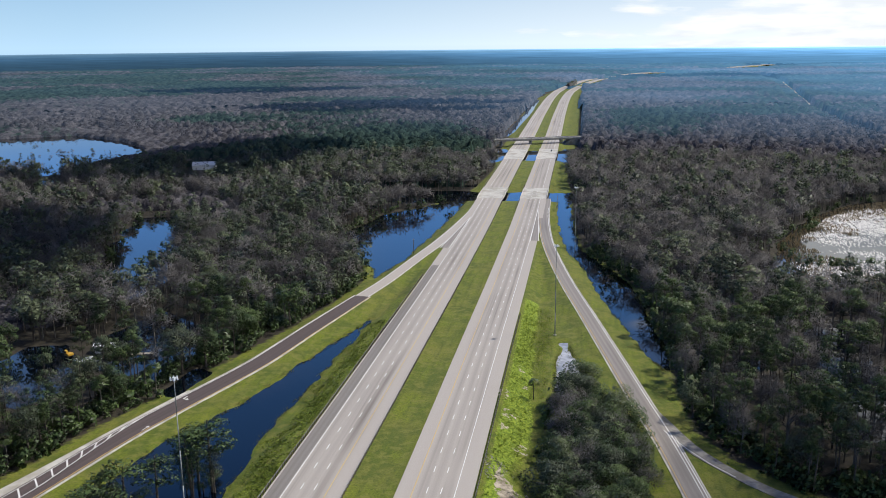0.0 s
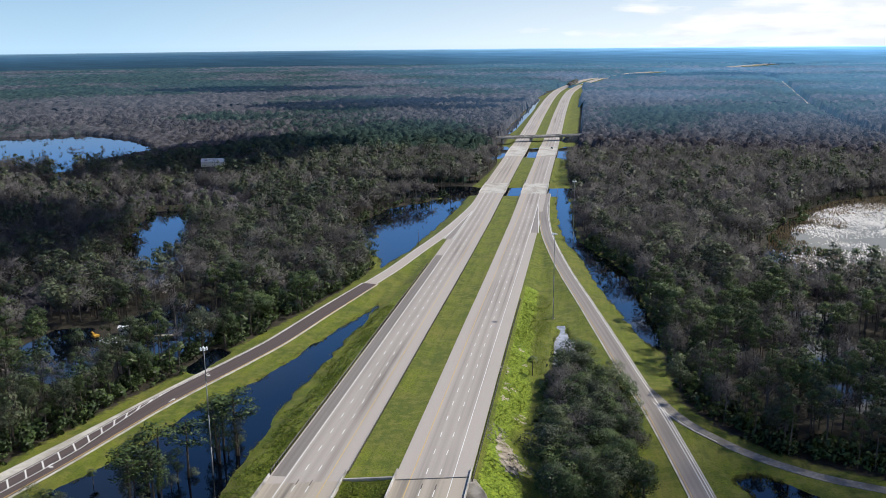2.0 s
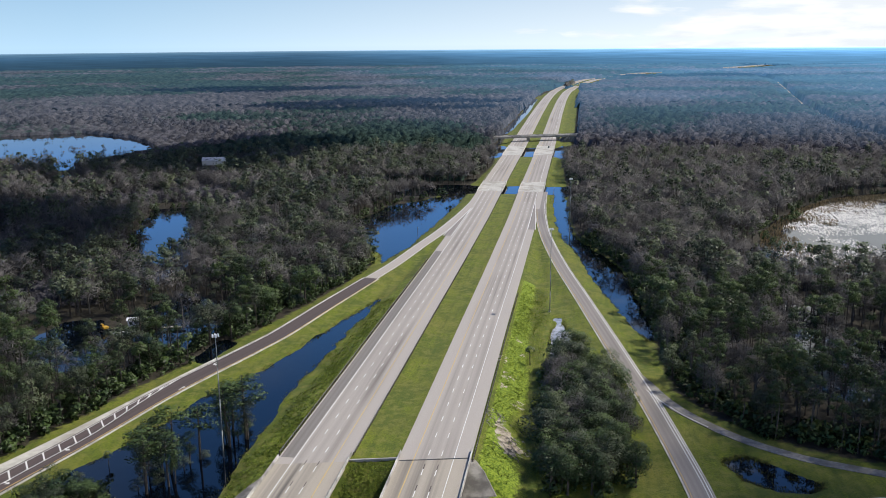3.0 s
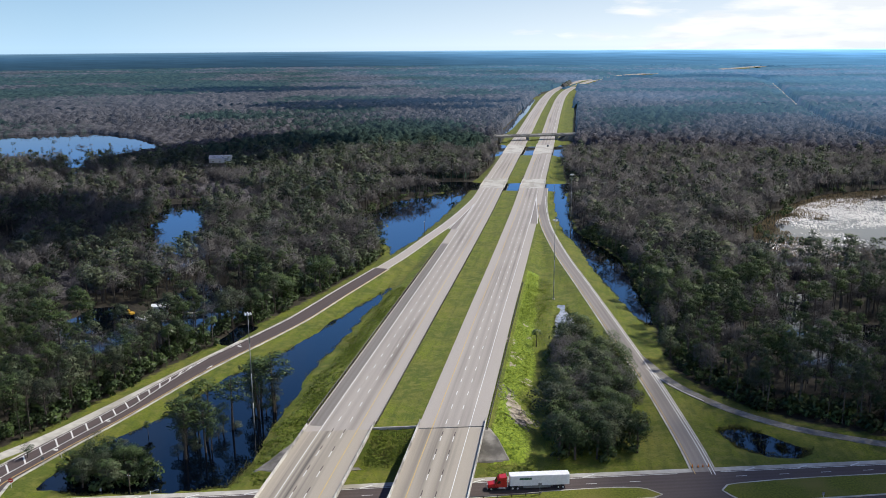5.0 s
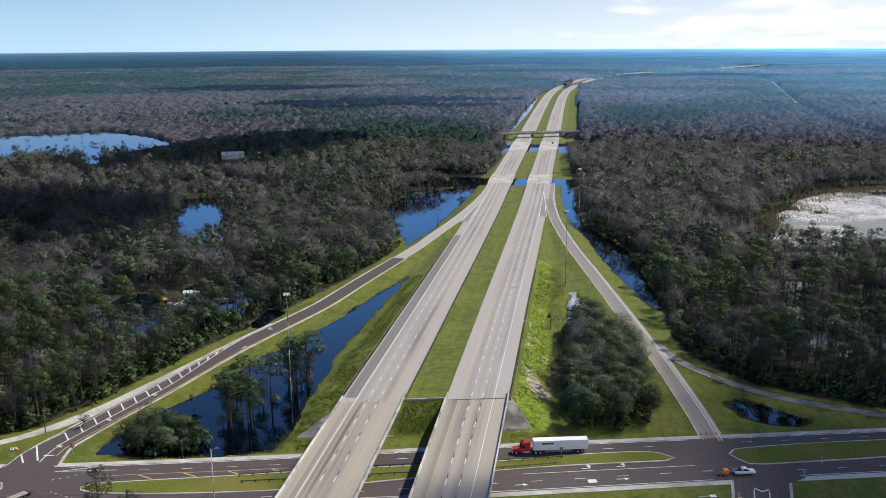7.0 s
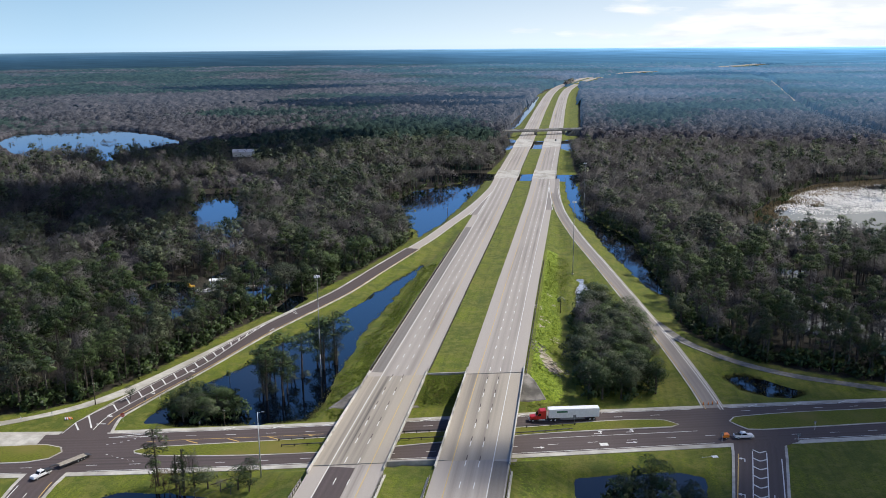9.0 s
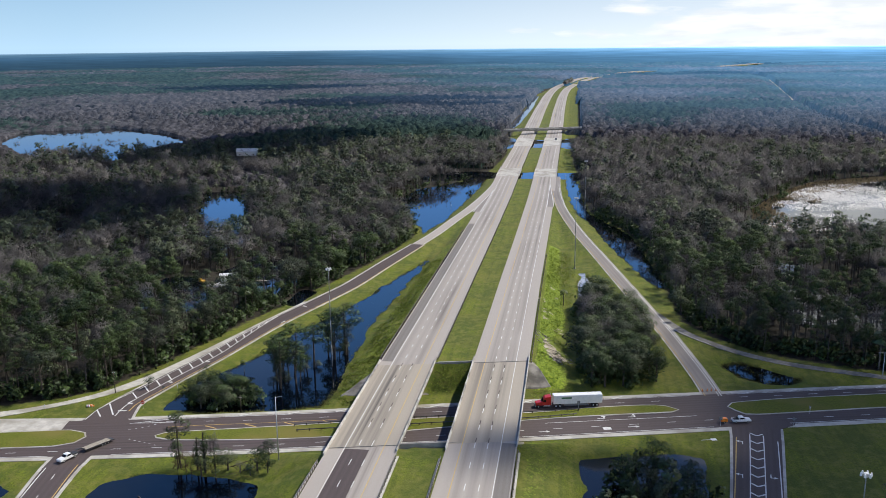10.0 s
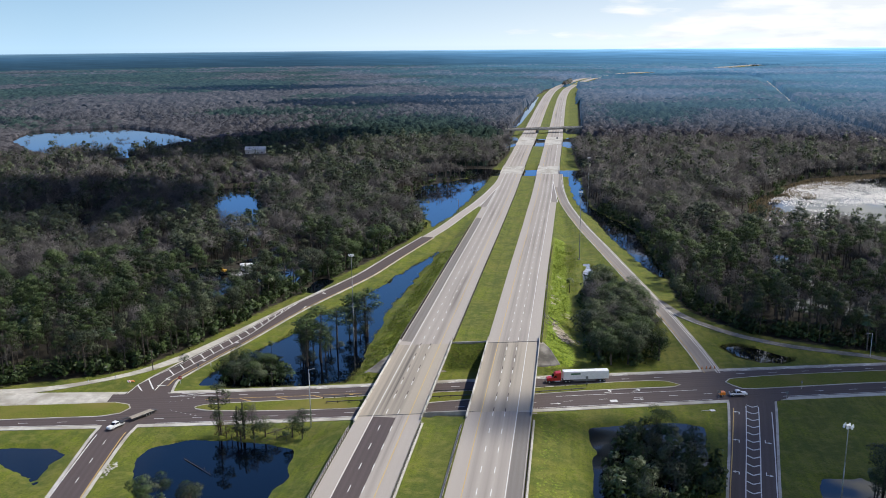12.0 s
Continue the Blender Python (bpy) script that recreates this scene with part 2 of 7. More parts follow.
def ground_mat():
    """Mown grass on the verges, leaf litter under the trees, bare sand where the bank has slipped."""
    m = mat("ground_cover", (0.074, 0.098, 0.008), (0.165, 0.186, 0.014), 2.4, 0.95, (0.146, 0.142, 0.025), 0.045, 0.3)
    n, l = m.node_tree.nodes, m.node_tree.links
    p = n["Principled BSDF"]
    grass = p.inputs["Base Color"].links[0].from_socket
    geo = n.new("ShaderNodeNewGeometry")

    def blend(attr, scale, ca, cb, under, lo, hi):
        at = n.new("ShaderNodeAttribute")
        at.attribute_name = attr
        no = n.new("ShaderNodeTexNoise")
        no.inputs["Scale"].default_value, no.inputs["Detail"].default_value = scale, 6.0
        l.new(geo.outputs["Position"], no.inputs["Vector"])
        ra = n.new("ShaderNodeValToRGB")
        ra.color_ramp.elements[0].color, ra.color_ramp.elements[1].color = (*ca, 1), (*cb, 1)
        ra.color_ramp.elements[0].position, ra.color_ramp.elements[1].position = 0.35, 0.65
        l.new(no.outputs["Fac"], ra.inputs[0])
        ad = n.new("ShaderNodeMath")
        l.new(at.outputs["Fac"], ad.inputs[0])
        l.new(no.outputs["Fac"], ad.inputs[1])
        mr = n.new("ShaderNodeMapRange")
        mr.inputs["From Min"].default_value, mr.inputs["From Max"].default_value = lo, hi
        l.new(ad.outputs[0], mr.inputs["Value"])
        mx = n.new("ShaderNodeMixRGB")
        l.new(mr.outputs[0], mx.inputs[0])
        l.new(under, mx.inputs[1])
        l.new(ra.outputs[0], mx.inputs[2])
        return mx.outputs[0]

    mp = n.new("ShaderNodeMapping")
    mp.inputs["Scale"].default_value = (0.55, 0.035, 0.2)
    l.new(geo.outputs["Position"], mp.inputs[0])
    mow = n.new("ShaderNodeTexNoise")
    mow.inputs["Scale"].default_value, mow.inputs["Detail"].default_value = 1.0, 5.0
    l.new(mp.outputs[0], mow.inputs["Vector"])
    mw = n.new("ShaderNodeMapRange")
    for key, v in (("From Min", 0.42), ("From Max", 0.68), ("To Min", 0.0), ("To Max", 0.6)):
        mw.inputs[key].default_value = v
    l.new(mow.outputs["Fac"], mw.inputs["Value"])
    mg = n.new("ShaderNodeMixRGB")
    mg.inputs[2].default_value = (0.050, 0.075, 0.010, 1)
    l.new(mw.outputs[0], mg.inputs[0])
    l.new(grass, mg.inputs[1])
    grass = mg.outputs[0]
    for scale_, lo_, hi_, amount, tone_ in ((0.09, 0.46, 0.60, 0.7, (0.060, 0.088, 0.010, 1)), (0.33, 0.48, 0.64, 0.7, (0.155, 0.150, 0.032, 1)), (1.3, 0.52, 0.66, 0.5, (0.042, 0.066, 0.008, 1))):
        pn, pr, pm = n.new("ShaderNodeTexNoise"), n.new("ShaderNodeMapRange"), n.new("ShaderNodeMixRGB")
        pn.inputs["Scale"].default_value, pn.inputs["Detail"].default_value = scale_, 5.0
        l.new(geo.outputs["Position"], pn.inputs["Vector"])
        for key, v in (("From Min", lo_), ("From Max", hi_), ("To Max", amount)):
            pr.inputs[key].default_value = v
        l.new(pn.outputs["Fac"], pr.inputs["Value"])
        pm.inputs[2].default_value = tone_
        l.new(pr.outputs[0], pm.inputs[0])
        l.new(grass, pm.inputs[1])
        grass = pm.outputs[0]
    lush = blend("lush", 1.2, (0.085, 0.140, 0.010), (0.225, 0.290, 0.025), grass, 0.85, 1.15)
    sand = blend("sand", 0.6, (0.12, 0.095, 0.070), (0.40, 0.35, 0.28), lush, 1.08, 1.18)
    # leaf litter coloured darker than real, deepening the shade between the trees
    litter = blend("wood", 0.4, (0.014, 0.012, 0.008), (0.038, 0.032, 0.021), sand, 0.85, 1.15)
    l.new(litter, p.inputs["Base Color"])
    return m


WATER, GROUND = water_mat(), ground_mat()


def paint(name, col, rough=0.3):
    return mat(name, col, tuple(min(1, v * 1.12) for v in col), 1.5, rough, spec=0.5)


RED, WHITE_PAINT, ORANGE, BLACK, GLASS = paint("red_paint", (0.42, 0.018, 0.016)), paint("white_paint", (0.72, 0.72, 0.72)), paint("orange_paint", (0.75, 0.22, 0.02)), paint("black_rubber", (0.012, 0.012, 0.013), 0.7), paint("dark_glass", (0.010, 0.013, 0.016), 0.06)
GREY_PAINT, ROOF = paint("grey_paint", (0.16, 0.165, 0.17)), mat("shingle_roof", (0.30, 0.29, 0.28), (0.42, 0.41, 0.40), 1.5, 0.9)


# ---- plan ----
def lattice(x, y, size, seed):
    """Smooth value noise from 0 to 1."""
    x, y = np.asarray(x, float) / size, np.asarray(y, float) / size
    i, j = np.floor(x).astype(np.int64), np.floor(y).astype(np.int64)
    u, v = x - i, y - j
    u, v = u * u * (3 - 2 * u), v * v * (3 - 2 * v)

    def h(a, b):
        k = (a * 374761393 + b * 668265263 + seed * 974634721) & 0x7FFFFFFF
        k = ((k ^ (k >> 13)) * 1274126177) & 0x7FFFFFFF
        return ((k ^ (k >> 16)) & 0xFFFF) / 65535.0

    return (h(i, j) * (1 - u) + h(i + 1, j) * u) * (1 - v) + (h(i, j + 1) * (1 - u) + h(i + 1, j + 1) * u) * v


def spline(pts, step, closed=False):
    """Catmull-Rom through rows of numbers, resampled at about that step along x and y."""
    p = np.array(pts, float)
    p = np.vstack([p[-1], p, p[0], p[1]]) if closed else np.vstack([2 * p[0] - p[1], p, 2 * p[-1] - p[-2]])
    out = []
    for k in range(1, len(p) - 2):
        n = max(1, int(np.hypot(*(p[k + 1] - p[k])[:2]) / step))
        t = (np.arange(n) / n)[:, None]
        a, b, c, d = p[k - 1], p[k], p[k + 1], p[k + 2]
        out.append(0.5 * (2 * b + (c - a) * t + (2 * a - 5 * b + 4 * c - d) * t ** 2 + (3 * b - a - 3 * c + d) * t ** 3))
    if not closed:
        out.append(p[-2][None])
    return np.vstack(out)


def gentle(knots):
    """A smooth curve through (place, value) knots, as a function of arrays."""
    k = np.array(knots, float)
    xs = np.arange(k[0, 0] - 60, k[-1, 0] + 60, 4.0)
    v = np.interp(xs, k[:, 0], k[:, 1])
    v = np.convolve(np.pad(v, 7, "edge"), np.ones(15) / 15, "valid")
    return lambda q: np.interp(q, xs, v)


def inside(poly, x, y):
    """Metres inside (+) or outside (-) a polygon."""
    x, y = np.asarray(x, float), np.asarray(y, float)
    p = np.array(poly, float)
    odd = np.zeros(x.shape, bool)
    far = np.full(x.shape, 1e9)
    for (ax, ay), (bx, by) in zip(p, np.roll(p, -1, 0)):
        if ay != by:
            odd ^= ((ay > y) != (by > y)) & (x < (bx - ax) * (y - ay) / (by - ay) + ax)
        t = np.clip(((x - ax) * (bx - ax) + (y - ay) * (by - ay)) / max(1e-9, (bx - ax) ** 2 + (by - ay) ** 2), 0, 1)
        far = np.minimum(far, np.hypot(x - ax - t * (bx - ax), y - ay - t * (by - ay)))
    return np.where(odd, far, -far)


HX = gentle([(-500, 2.65), (200, 2.65), (313, 3.4), (458, 4.2), (625, 3.6), (1045, 4.6), (1368, 4.0), (1731, 5.5), (1900, 8), (2100, 14), (2300, 28), (2530, 55), (2805, 95), (3270, 238), (3441, 315), (4038, 700), (4571, 980)])
HZ = gentle([(-500, 2.5), (-250, 4.0), (-100, 6.0), (-30, 6.9), (10, 7.2), (70, 7.2), (100, 6.65), (121, 6.15), (152, 5.5), (191, 4.8), (313, 3.6), (458, 3.2), (600, 3.0), (2430, 3.0), (2540, 4.6), (2780, 4.6), (2900, 3.0), (3150, 3.0), (3270, 5.0), (3441, 5.0), (3550, 3.0), (3900, 3.0), (4060, 6.0), (4571, 6.0)])
SKEW = 0.22


def low_edge(x):
    return np.interp(x, [-328.3, -153.6, -133.0, -97.1, -43.8, 31.0, 91.4, 153.8, 327.3], [-31.9, -2.4, 0.9, 7.2, 18.1, 35.4, 50.3, 65.0, 103.1])


def high_edge(x):
    return np.interp(x, [-328.2, -153.4, -132.9, -97.0, -43.7, 31.1, 91.5, 153.9, 327.4], [-4.8, 24.9, 27.9, 33.2, 44.9, 63.3, 77.0, 91.2, 128.7])


XZ = 0.95
RAMP_NW = [(-103.4, 33.5, 0.94, 7.0), (-104.4, 45.0, 0.95, 5.3), (-102.4, 55.0, 0.96, 4.9), (-98.0, 73.0, 1.0, 4.7), (-94.0, 88.0, 1.03, 4.6), (-91.2, 100.0, 1.05, 4.5), (-84.7, 131.0, 1.1, 4.5), (-80.3, 147.0, 1.14, 4.4), (-75.1, 164.0, 1.2, 4.3), (-69.8, 181.0, 1.3, 4.2), (-63.9, 202.7, 1.4, 4.1), (-57.1, 237.5, 1.8, 3.9), (-51.9, 262.6, 2.1, 3.8), (-46.1, 289.6, 2.5, 3.6)]
RAMP_NW2 = [(-46.1, 289.6, 2.5, 3.6), (-39.8, 320.5, 2.9, 3.5), (-33.2, 364.9, 3.35, 3.5), (-27.3, 405.4, 3.45, 3.8), (-21.9, 461.3, 3.27, 4.0), (-18.9, 528.7, 3.06, 2.5), (-18.8, 567.2, 2.97, 1.2)]
RAMP_NE = [(92.0, 71.5, 0.94, 3.2), (90.0, 91.7, 0.95, 3.2), (86.0, 120.6, 1.0, 3.2), (81.6, 149.4, 1.05, 3.3), (76.1, 179.2, 1.15, 3.4), (68.9, 219.5, 1.4, 3.4), (59.2, 272.4, 1.9, 3.3), (48.2, 331.9, 2.5, 3.2), (38.3, 399.2, 3.1, 3.1), (33.5, 452.1, 3.27, 3.2), (30.6, 509.9, 3.08, 3.6), (30.1, 567.6, 2.97, 3.0)]
SIDE_PATH = [(77.6, 178.0, 1.13, 1.4), (82.6, 161.9, 1.07, 2.4), (87.4, 148.5, 1.02, 2.4), (94.8, 136.1, 1.0, 2.0), (107.0, 121.7, 1.0, 2.0), (122.3, 110.9, 1.0, 2.0), (134.5, 106.2, 1.0, 2.0), (149.8, 101.5, 1.0, 2.0), (179.4, 94.7, 1.0, 2.0), (266.1, 106.2, 1.0, 2.0)]
RAMP_SE = [(101.1, 54.3, 0.94, 7.4), (99.7, 43.7, 0.94, 7.0), (93.8, 10.9, 1.1, 6.4), (88.5, -17.1, 1.5, 6.2), (79.6, -67.3, 2.4, 6.0), (62.9, -154.2, 3.6, 5.0), (48.1, -250.7, 3.9, 4.0)]
RAMP_SW = [(-101.0, 11.4, 0.94, 5.6), (-100.2, -0.1, 0.94, 5.1), (-96.8, -17.8, 1.0, 4.7), (-92.2, -39.6, 1.2, 4.4), (-82.2, -83.8, 2.0, 4.2), (-62.0, -155.8, 3.0, 4.0), (-44.0, -252.0, 3.6, 4.0)]
PATH_NW = [(-256.2, 3.8, 0.93, 3.4), (-194.5, 16.6, 0.93, 3.4), (-158.6, 26.2, 0.93, 3.3), (-141.1, 32.7, 0.93, 2.2), (-126.7, 42.5, 0.93, 1.6), (-116.0, 53.2, 0.95, 2.0), (-108.8, 65.4, 0.98, 2.4), (-104.2, 77.0, 0.99, 2.2), (-98.6, 96.0, 1.03, 1.9), (-93.8, 114.0, 1.06, 1.6), (-86.6, 142.0, 1.1, 1.2), (-78.6, 170.0, 1.2, 0.9)]
CLEAR = [(-431.3, -39.9), (-204.7, 23.7), (-158.5, 33.9), (-128.7, 48.7), (-118.0, 60.0), (-110.8, 77.9), (-104.5, 103.0), (-98.0, 129.2), (-90.0, 159.2), (-80.0, 193.0), (-69.0, 234.5), (-59.0, 277.9), (-53.7, 324.2), (-61.7, 359.8), (-84.0, 397.2), (-87.9, 443.4), (-77.4, 503.2), (-58.8, 540.9), (-36.0, 594.0), (-31.7, 636.4), (-25.1, 741.4), (-33.0, 817.4), (-36.7, 894.4), (-34.4, 942.5), (-37.6, 1144.6), (-42.3, 1455.3), (-38.4, 1865.8), (-18.9, 2105.9), (31.7, 2451.3), (82.8, 2451.0), (57.0, 2172.8), (55.6, 1865.6), (53.8, 1455.4), (52.2, 1106.4), (50.5, 952.6), (46.0, 856.4), (43.5, 760.1), (45.1, 663.9), (48.9, 599.5), (52.0, 474.4), (56.6, 413.9), (76.5, 352.0), (83.0, 327.4), (85.5, 288.0), (89.0, 230.0), (89.0, 196.0), (91.0, 160.0), (100.0, 140.5), (111.0, 128.0), (126.0, 117.0), (137.0, 112.5), (152.0, 108.0)]
CLEAR += [(182.0, 102.0), (266.0, 114.0), (429.2, 138.8), (426.9, -389.5), (-433.1, -402.5)]
DITCH_NORTHWEST = [(-34.9, 263.7), (-41.8, 234.7), (-49.5, 202.9), (-57.5, 162.3), (-68.9, 134.2), (-77.2, 94.6), (-89.7, 63.6), (-89.8, 44.4), (-71.3, 42.6), (-49.8, 46.8), (-38.5, 52.7), (-38.1, 68.1), (-41.2, 145.1), (-38.1, 196.2)]
CANAL_WEST = [(-49.5, 328.1), (-56.6, 355.0), (-90.2, 397.1), (-94.1, 443.3), (-83.6, 503.1), (-60.9, 539.0), (-31.0, 580.6), (-32.2, 528.6), (-35.6, 466.0), (-41.1, 379.2)]
CANAL_EAST = [(37.7, 606.2), (40.2, 490.7), (44.1, 442.6), (49.0, 404.1), (59.0, 358.0), (66.0, 304.2), (72.0, 275.0), (79.0, 240.0), (83.5, 222.0), (86.5, 212.0), (89.5, 212.0), (89.0, 240.0), (84.5, 290.0), (81.5, 330.0), (75.0, 352.0), (62.0, 392.0), (55.5, 413.0), (51.5, 474.0), (47.0, 606.3)]
PUDDLE_BANK = [(48.2, 240.0), (50.4, 240.0), (53.6, 222.0), (57.6, 204.0), (58.3, 187.6), (48.0, 182.7), (47.0, 214.0)]
PUDDLE_FORK = [(99.8, 107.2), (106.0, 111.1), (115.1, 106.0), (124.3, 95.5), (120.2, 91.1), (112.0, 90.0), (103.8, 95.7)]
POND_SOUTHEAST = [(46.1, 24.8), (57.6, 28.8), (72.9, 30.9), (81.1, 29.0), (82.0, 17.5), (79.9, 4.0), (71.7, -17.3), (63.4, -32.8), (47.1, -29.2), (47.7, 3.6)]
POND_FAR_SOUTHEAST = [(108.5, -1.4), (120.8, 0.6), (130.9, -16.6), (114.5, -38.0), (102.3, -30.4)]
POND_SOUTHWEST = [(-84.9, -14.4), (-83.9, -5.7), (-74.6, 1.2), (-55.1, 2.8), (-40.8, -2.3), (-37.8, -18.6), (-38.9, -34.1), (-53.3, -43.9), (-73.8, -37.4)]
POND_FAR_SOUTHWEST = [(-143.4, -18.0), (-128.0, -12.0), (-113.6, -9.9), (-109.0, -13.7), (-105.5, -33.0), (-123.9, -20.7)]
SWAMP_POND = [(-199.2, 338.3), (-221.5, 379.5), (-244.0, 446.0), (-252.0, 478.0), (-232.0, 486.0), (-216.0, 450.0), (-196.0, 411.5), (-184.6, 382.7), (-187.8, 350.9)]
LAKE_WEST = [(-736.0, 972.0), (-636.0, 1036.0), (-530.0, 968.0), (-464.0, 892.0), (-484.0, 822.5), (-487.0, 776.1), (-512.0, 722.0), (-560.0, 735.0), (-610.0, 765.0), (-692.0, 855.0)]
LAKE_INLET = [(-475.0, 708.6), (-448.3, 699.1), (-403.4, 617.3), (-411.6, 610.5), (-438.2, 650.9)]
LAKE_EAST = [(171.7, 436.0), (184.1, 465.0), (208.7, 484.4), (211.9, 522.9), (249.8, 575.1), (309.1, 608.2), (431.1, 609.1), (430.3, 407.6), (308.1, 392.1), (219.5, 392.2), (179.7, 384.2)]
CREEK = [(-161.2, 551.7), (-58.7, 559.2), (-25.9, 569.1), (64.1, 569.8), (64.3, 614.1), (-25.7, 615.3), (-73.9, 605.3), (-161.0, 595.0)]
FAR_CREEK = [(-57.6, 802.8), (75.4, 810.4), (75.7, 885.4), (-26.5, 890.6), (-57.2, 879.8)]
FAR_DITCH = [(-46.1, 1086.8), (-33.8, 1086.9), (-30.1, 1433.2), (-30.6, 1769.7), (-40.9, 1769.7), (-40.4, 1433.1)]
PONDS = [DITCH_NORTHWEST, CANAL_WEST, CANAL_EAST, PUDDLE_BANK, PUDDLE_FORK, POND_SOUTHEAST, POND_FAR_SOUTHEAST, POND_SOUTHWEST, POND_FAR_SOUTHWEST, SWAMP_POND, LAKE_WEST, LAKE_INLET, LAKE_EAST, CREEK, FAR_CREEK, FAR_DITCH]


def reach(poly, metres):
    """The outline grown towards the camera, where trees hide the shore, so that the water shows in its view."""
    pts = []
    for x, y in poly:
        d = math.hypot(x - 45, y + 150)
        pts += [(x, y), (x - (x - 45) / d * metres, y - (y + 150) / d * metres)]
    pts = sorted(set(pts))
    hull = []
    for seq in (pts, pts[::-1]):
        h = []
        for q in seq:
            while len(h) > 1 and (h[-1][0] - h[-2][0]) * (q[1] - h[-2][1]) - (h[-1][1] - h[-2][1]) * (q[0] - h[-2][0]) <= 0:
                h.pop()
            h.append(q)
        hull += h[:-1]
    return hull


# flood water standing open between the trees
PONDS += [
    [(146, 244), (170, 248), (172, 272), (150, 274)],
    [(150, 198), (186, 194), (190, 226), (152, 228)],
    [(-168, 180), (-146, 176), (-138, 196), (-150, 214), (-166, 208)],
    [(-142, 222), (-112, 212), (-106, 246), (-134, 262)],
    [(-90, 170), (-82, 166), (-79, 190), (-87, 196)],
    [(-330, 320), (-285, 322), (-292, 356), (-330, 352)],
]
for k, metres in ((9, 75), (10, 70), (11, 60), (12, 55), (16, 46), (17, 40), (18, 30), (19, 36), (21, 40)):
    PONDS[k] = reach(PONDS[k], metres)


def shore(x, y):
    """Metres inside the nearest water, less the raggedness of its bank."""
    d = np.full(np.shape(x), -1e9)
    for p in PONDS:
        d = np.maximum(d, inside(p, x, y))
    return d + (lattice(x, y, 7, 3) - 0.5) * 2.4 + (lattice(x, y, 2.6, 4) - 0.5) * 1.0


def ground_height(x, y):
    n = lattice(x, y, 38, 11) * 0.7 + lattice(x, y, 11, 12) * 0.3
    clear = inside(CLEAR, x, y)
    z = np.where(clear > 0, 0.55 + 0.25 * n, -0.28 + 1.15 * n)
    off = np.abs(x - HX(y))
    zh = HZ(y) - 0.12
    top = np.where(off < 6.3, zh - 0.35 * (1 - (off / 6.3) ** 2), zh)
    bank = np.where(off < 27.6, top, zh - (off - 27.6) / 2.35)
    north, south = y - (58.5 + SKEW * x), (24.5 + SKEW * x) - y
    cut = np.where(north > 0, 0.75 + np.maximum(north - 8.3, 0) / 1.6, np.where(south > 0, 0.75 + south / 2.2, 0.75))
    cut = np.where((north > 22) | (south > 11.5), 99, cut)
    bank = np.minimum(bank, cut)
    for a, b in ((571, 613), (812, 888)):
        bank = np.where((y > a - 8) & (y < b + 8), np.minimum(bank, np.maximum(a - y, y - b) / 2.5), bank)
    z = np.maximum(z, bank)
    for rows in (RAMP_NW, RAMP_NW2, RAMP_NE, SIDE_PATH, RAMP_SE, RAMP_SW, PATH_NW):
        q = spline(rows, 6)
        lo, hi = q[:, :2].min(0) - 40, q[:, :2].max(0) + 40
        k = (x > lo[0]) & (x < hi[0]) & (y > lo[1]) & (y < hi[1])
        xs, ys = x[k], y[k]
        d = np.hypot(xs[:, None] - q[None, :, 0], ys[:, None] - q[None, :, 1])
        i = d.argmin(1)
        dd = d[np.arange(len(i)), i] - q[i, 3] - 2.0
        zr = q[i, 2] - 0.14
        zz = np.maximum(z[k], zr - np.maximum(dd, 0) / 4)
        z[k] = np.where(dd < 0.5, np.minimum(zz, zr), zz)
    lo_e, hi_e = low_edge(x) - 3, high_edge(x) + 3
    out = np.maximum(lo_e - y, y - hi_e)
    near = np.abs(x) < 330
    z = np.where(near & (out < 0), XZ - 0.16, np.where(near & (off > 30) & (out < 8), np.maximum(z, XZ - 0.16 - np.maximum(out, 0) / 5), z))
    w = shore(x, y)
    dry = np.where(w > 0, -0.1 - np.minimum(w * 0.22, 1.6), 0.06 - w * 0.30)
    keep = near & (out < 1.5)
    return np.where(keep, z, np.minimum(z, dry)), clear, w


def mesh_of(name, verts, faces, material, smooth=False, attrs=None, uv=None):
    me = bpy.data.meshes.new(name)
    verts, faces = np.asarray(verts, np.float32), np.asarray(faces, np.int32)
    k = faces.shape[1]
    me.vertices.add(len(verts))
    me.vertices.foreach_set("co", verts.ravel())
    me.loops.add(faces.size)
    me.loops.foreach_set("vertex_index", faces.ravel())
    me.polygons.add(len(faces))
    me.polygons.foreach_set("loop_start", np.arange(0, faces.size, k, dtype=np.int32))
    me.polygons.foreach_set("loop_total", np.full(len(faces), k, np.int32))
    me.polygons.foreach_set("use_smooth", np.full(len(faces), smooth))
    me.materials.append(material)
    attrs = dict(attrs or {})
    if "tint" in attrs and "soft" not in attrs:
        up = np.random.default_rng(5).normal(0, 0.45, (len(verts) // 3 + 1, 3)) + [0, 0, 1.0]
        attrs["soft"] = np.repeat(up / np.linalg.norm(up, axis=1)[:, None], 3, axis=0)[: len(verts)]
    for key, vals in attrs.items():
        vals = np.asarray(vals, np.float32)
        if vals.ndim == 2:
            me.attributes.new(key, "FLOAT_VECTOR", "POINT").data.foreach_set("vector", vals.ravel())
        else:
            me.attributes.new(key, "FLOAT", "POINT").data.foreach_set("value", vals)
    if uv is not None:
        me.uv_layers.new(name="run").data.foreach_set("uv", np.asarray(uv, np.float32)[faces.ravel()].ravel())
    me.update()
    me.validate()
    return me


def grid_faces(nr, nc):
    a = (np.arange(nr - 1)[:, None] * nc + np.arange(nc - 1)[None]).ravel()
    return np.stack([a, a + 1, a + nc + 1, a + nc], 1)


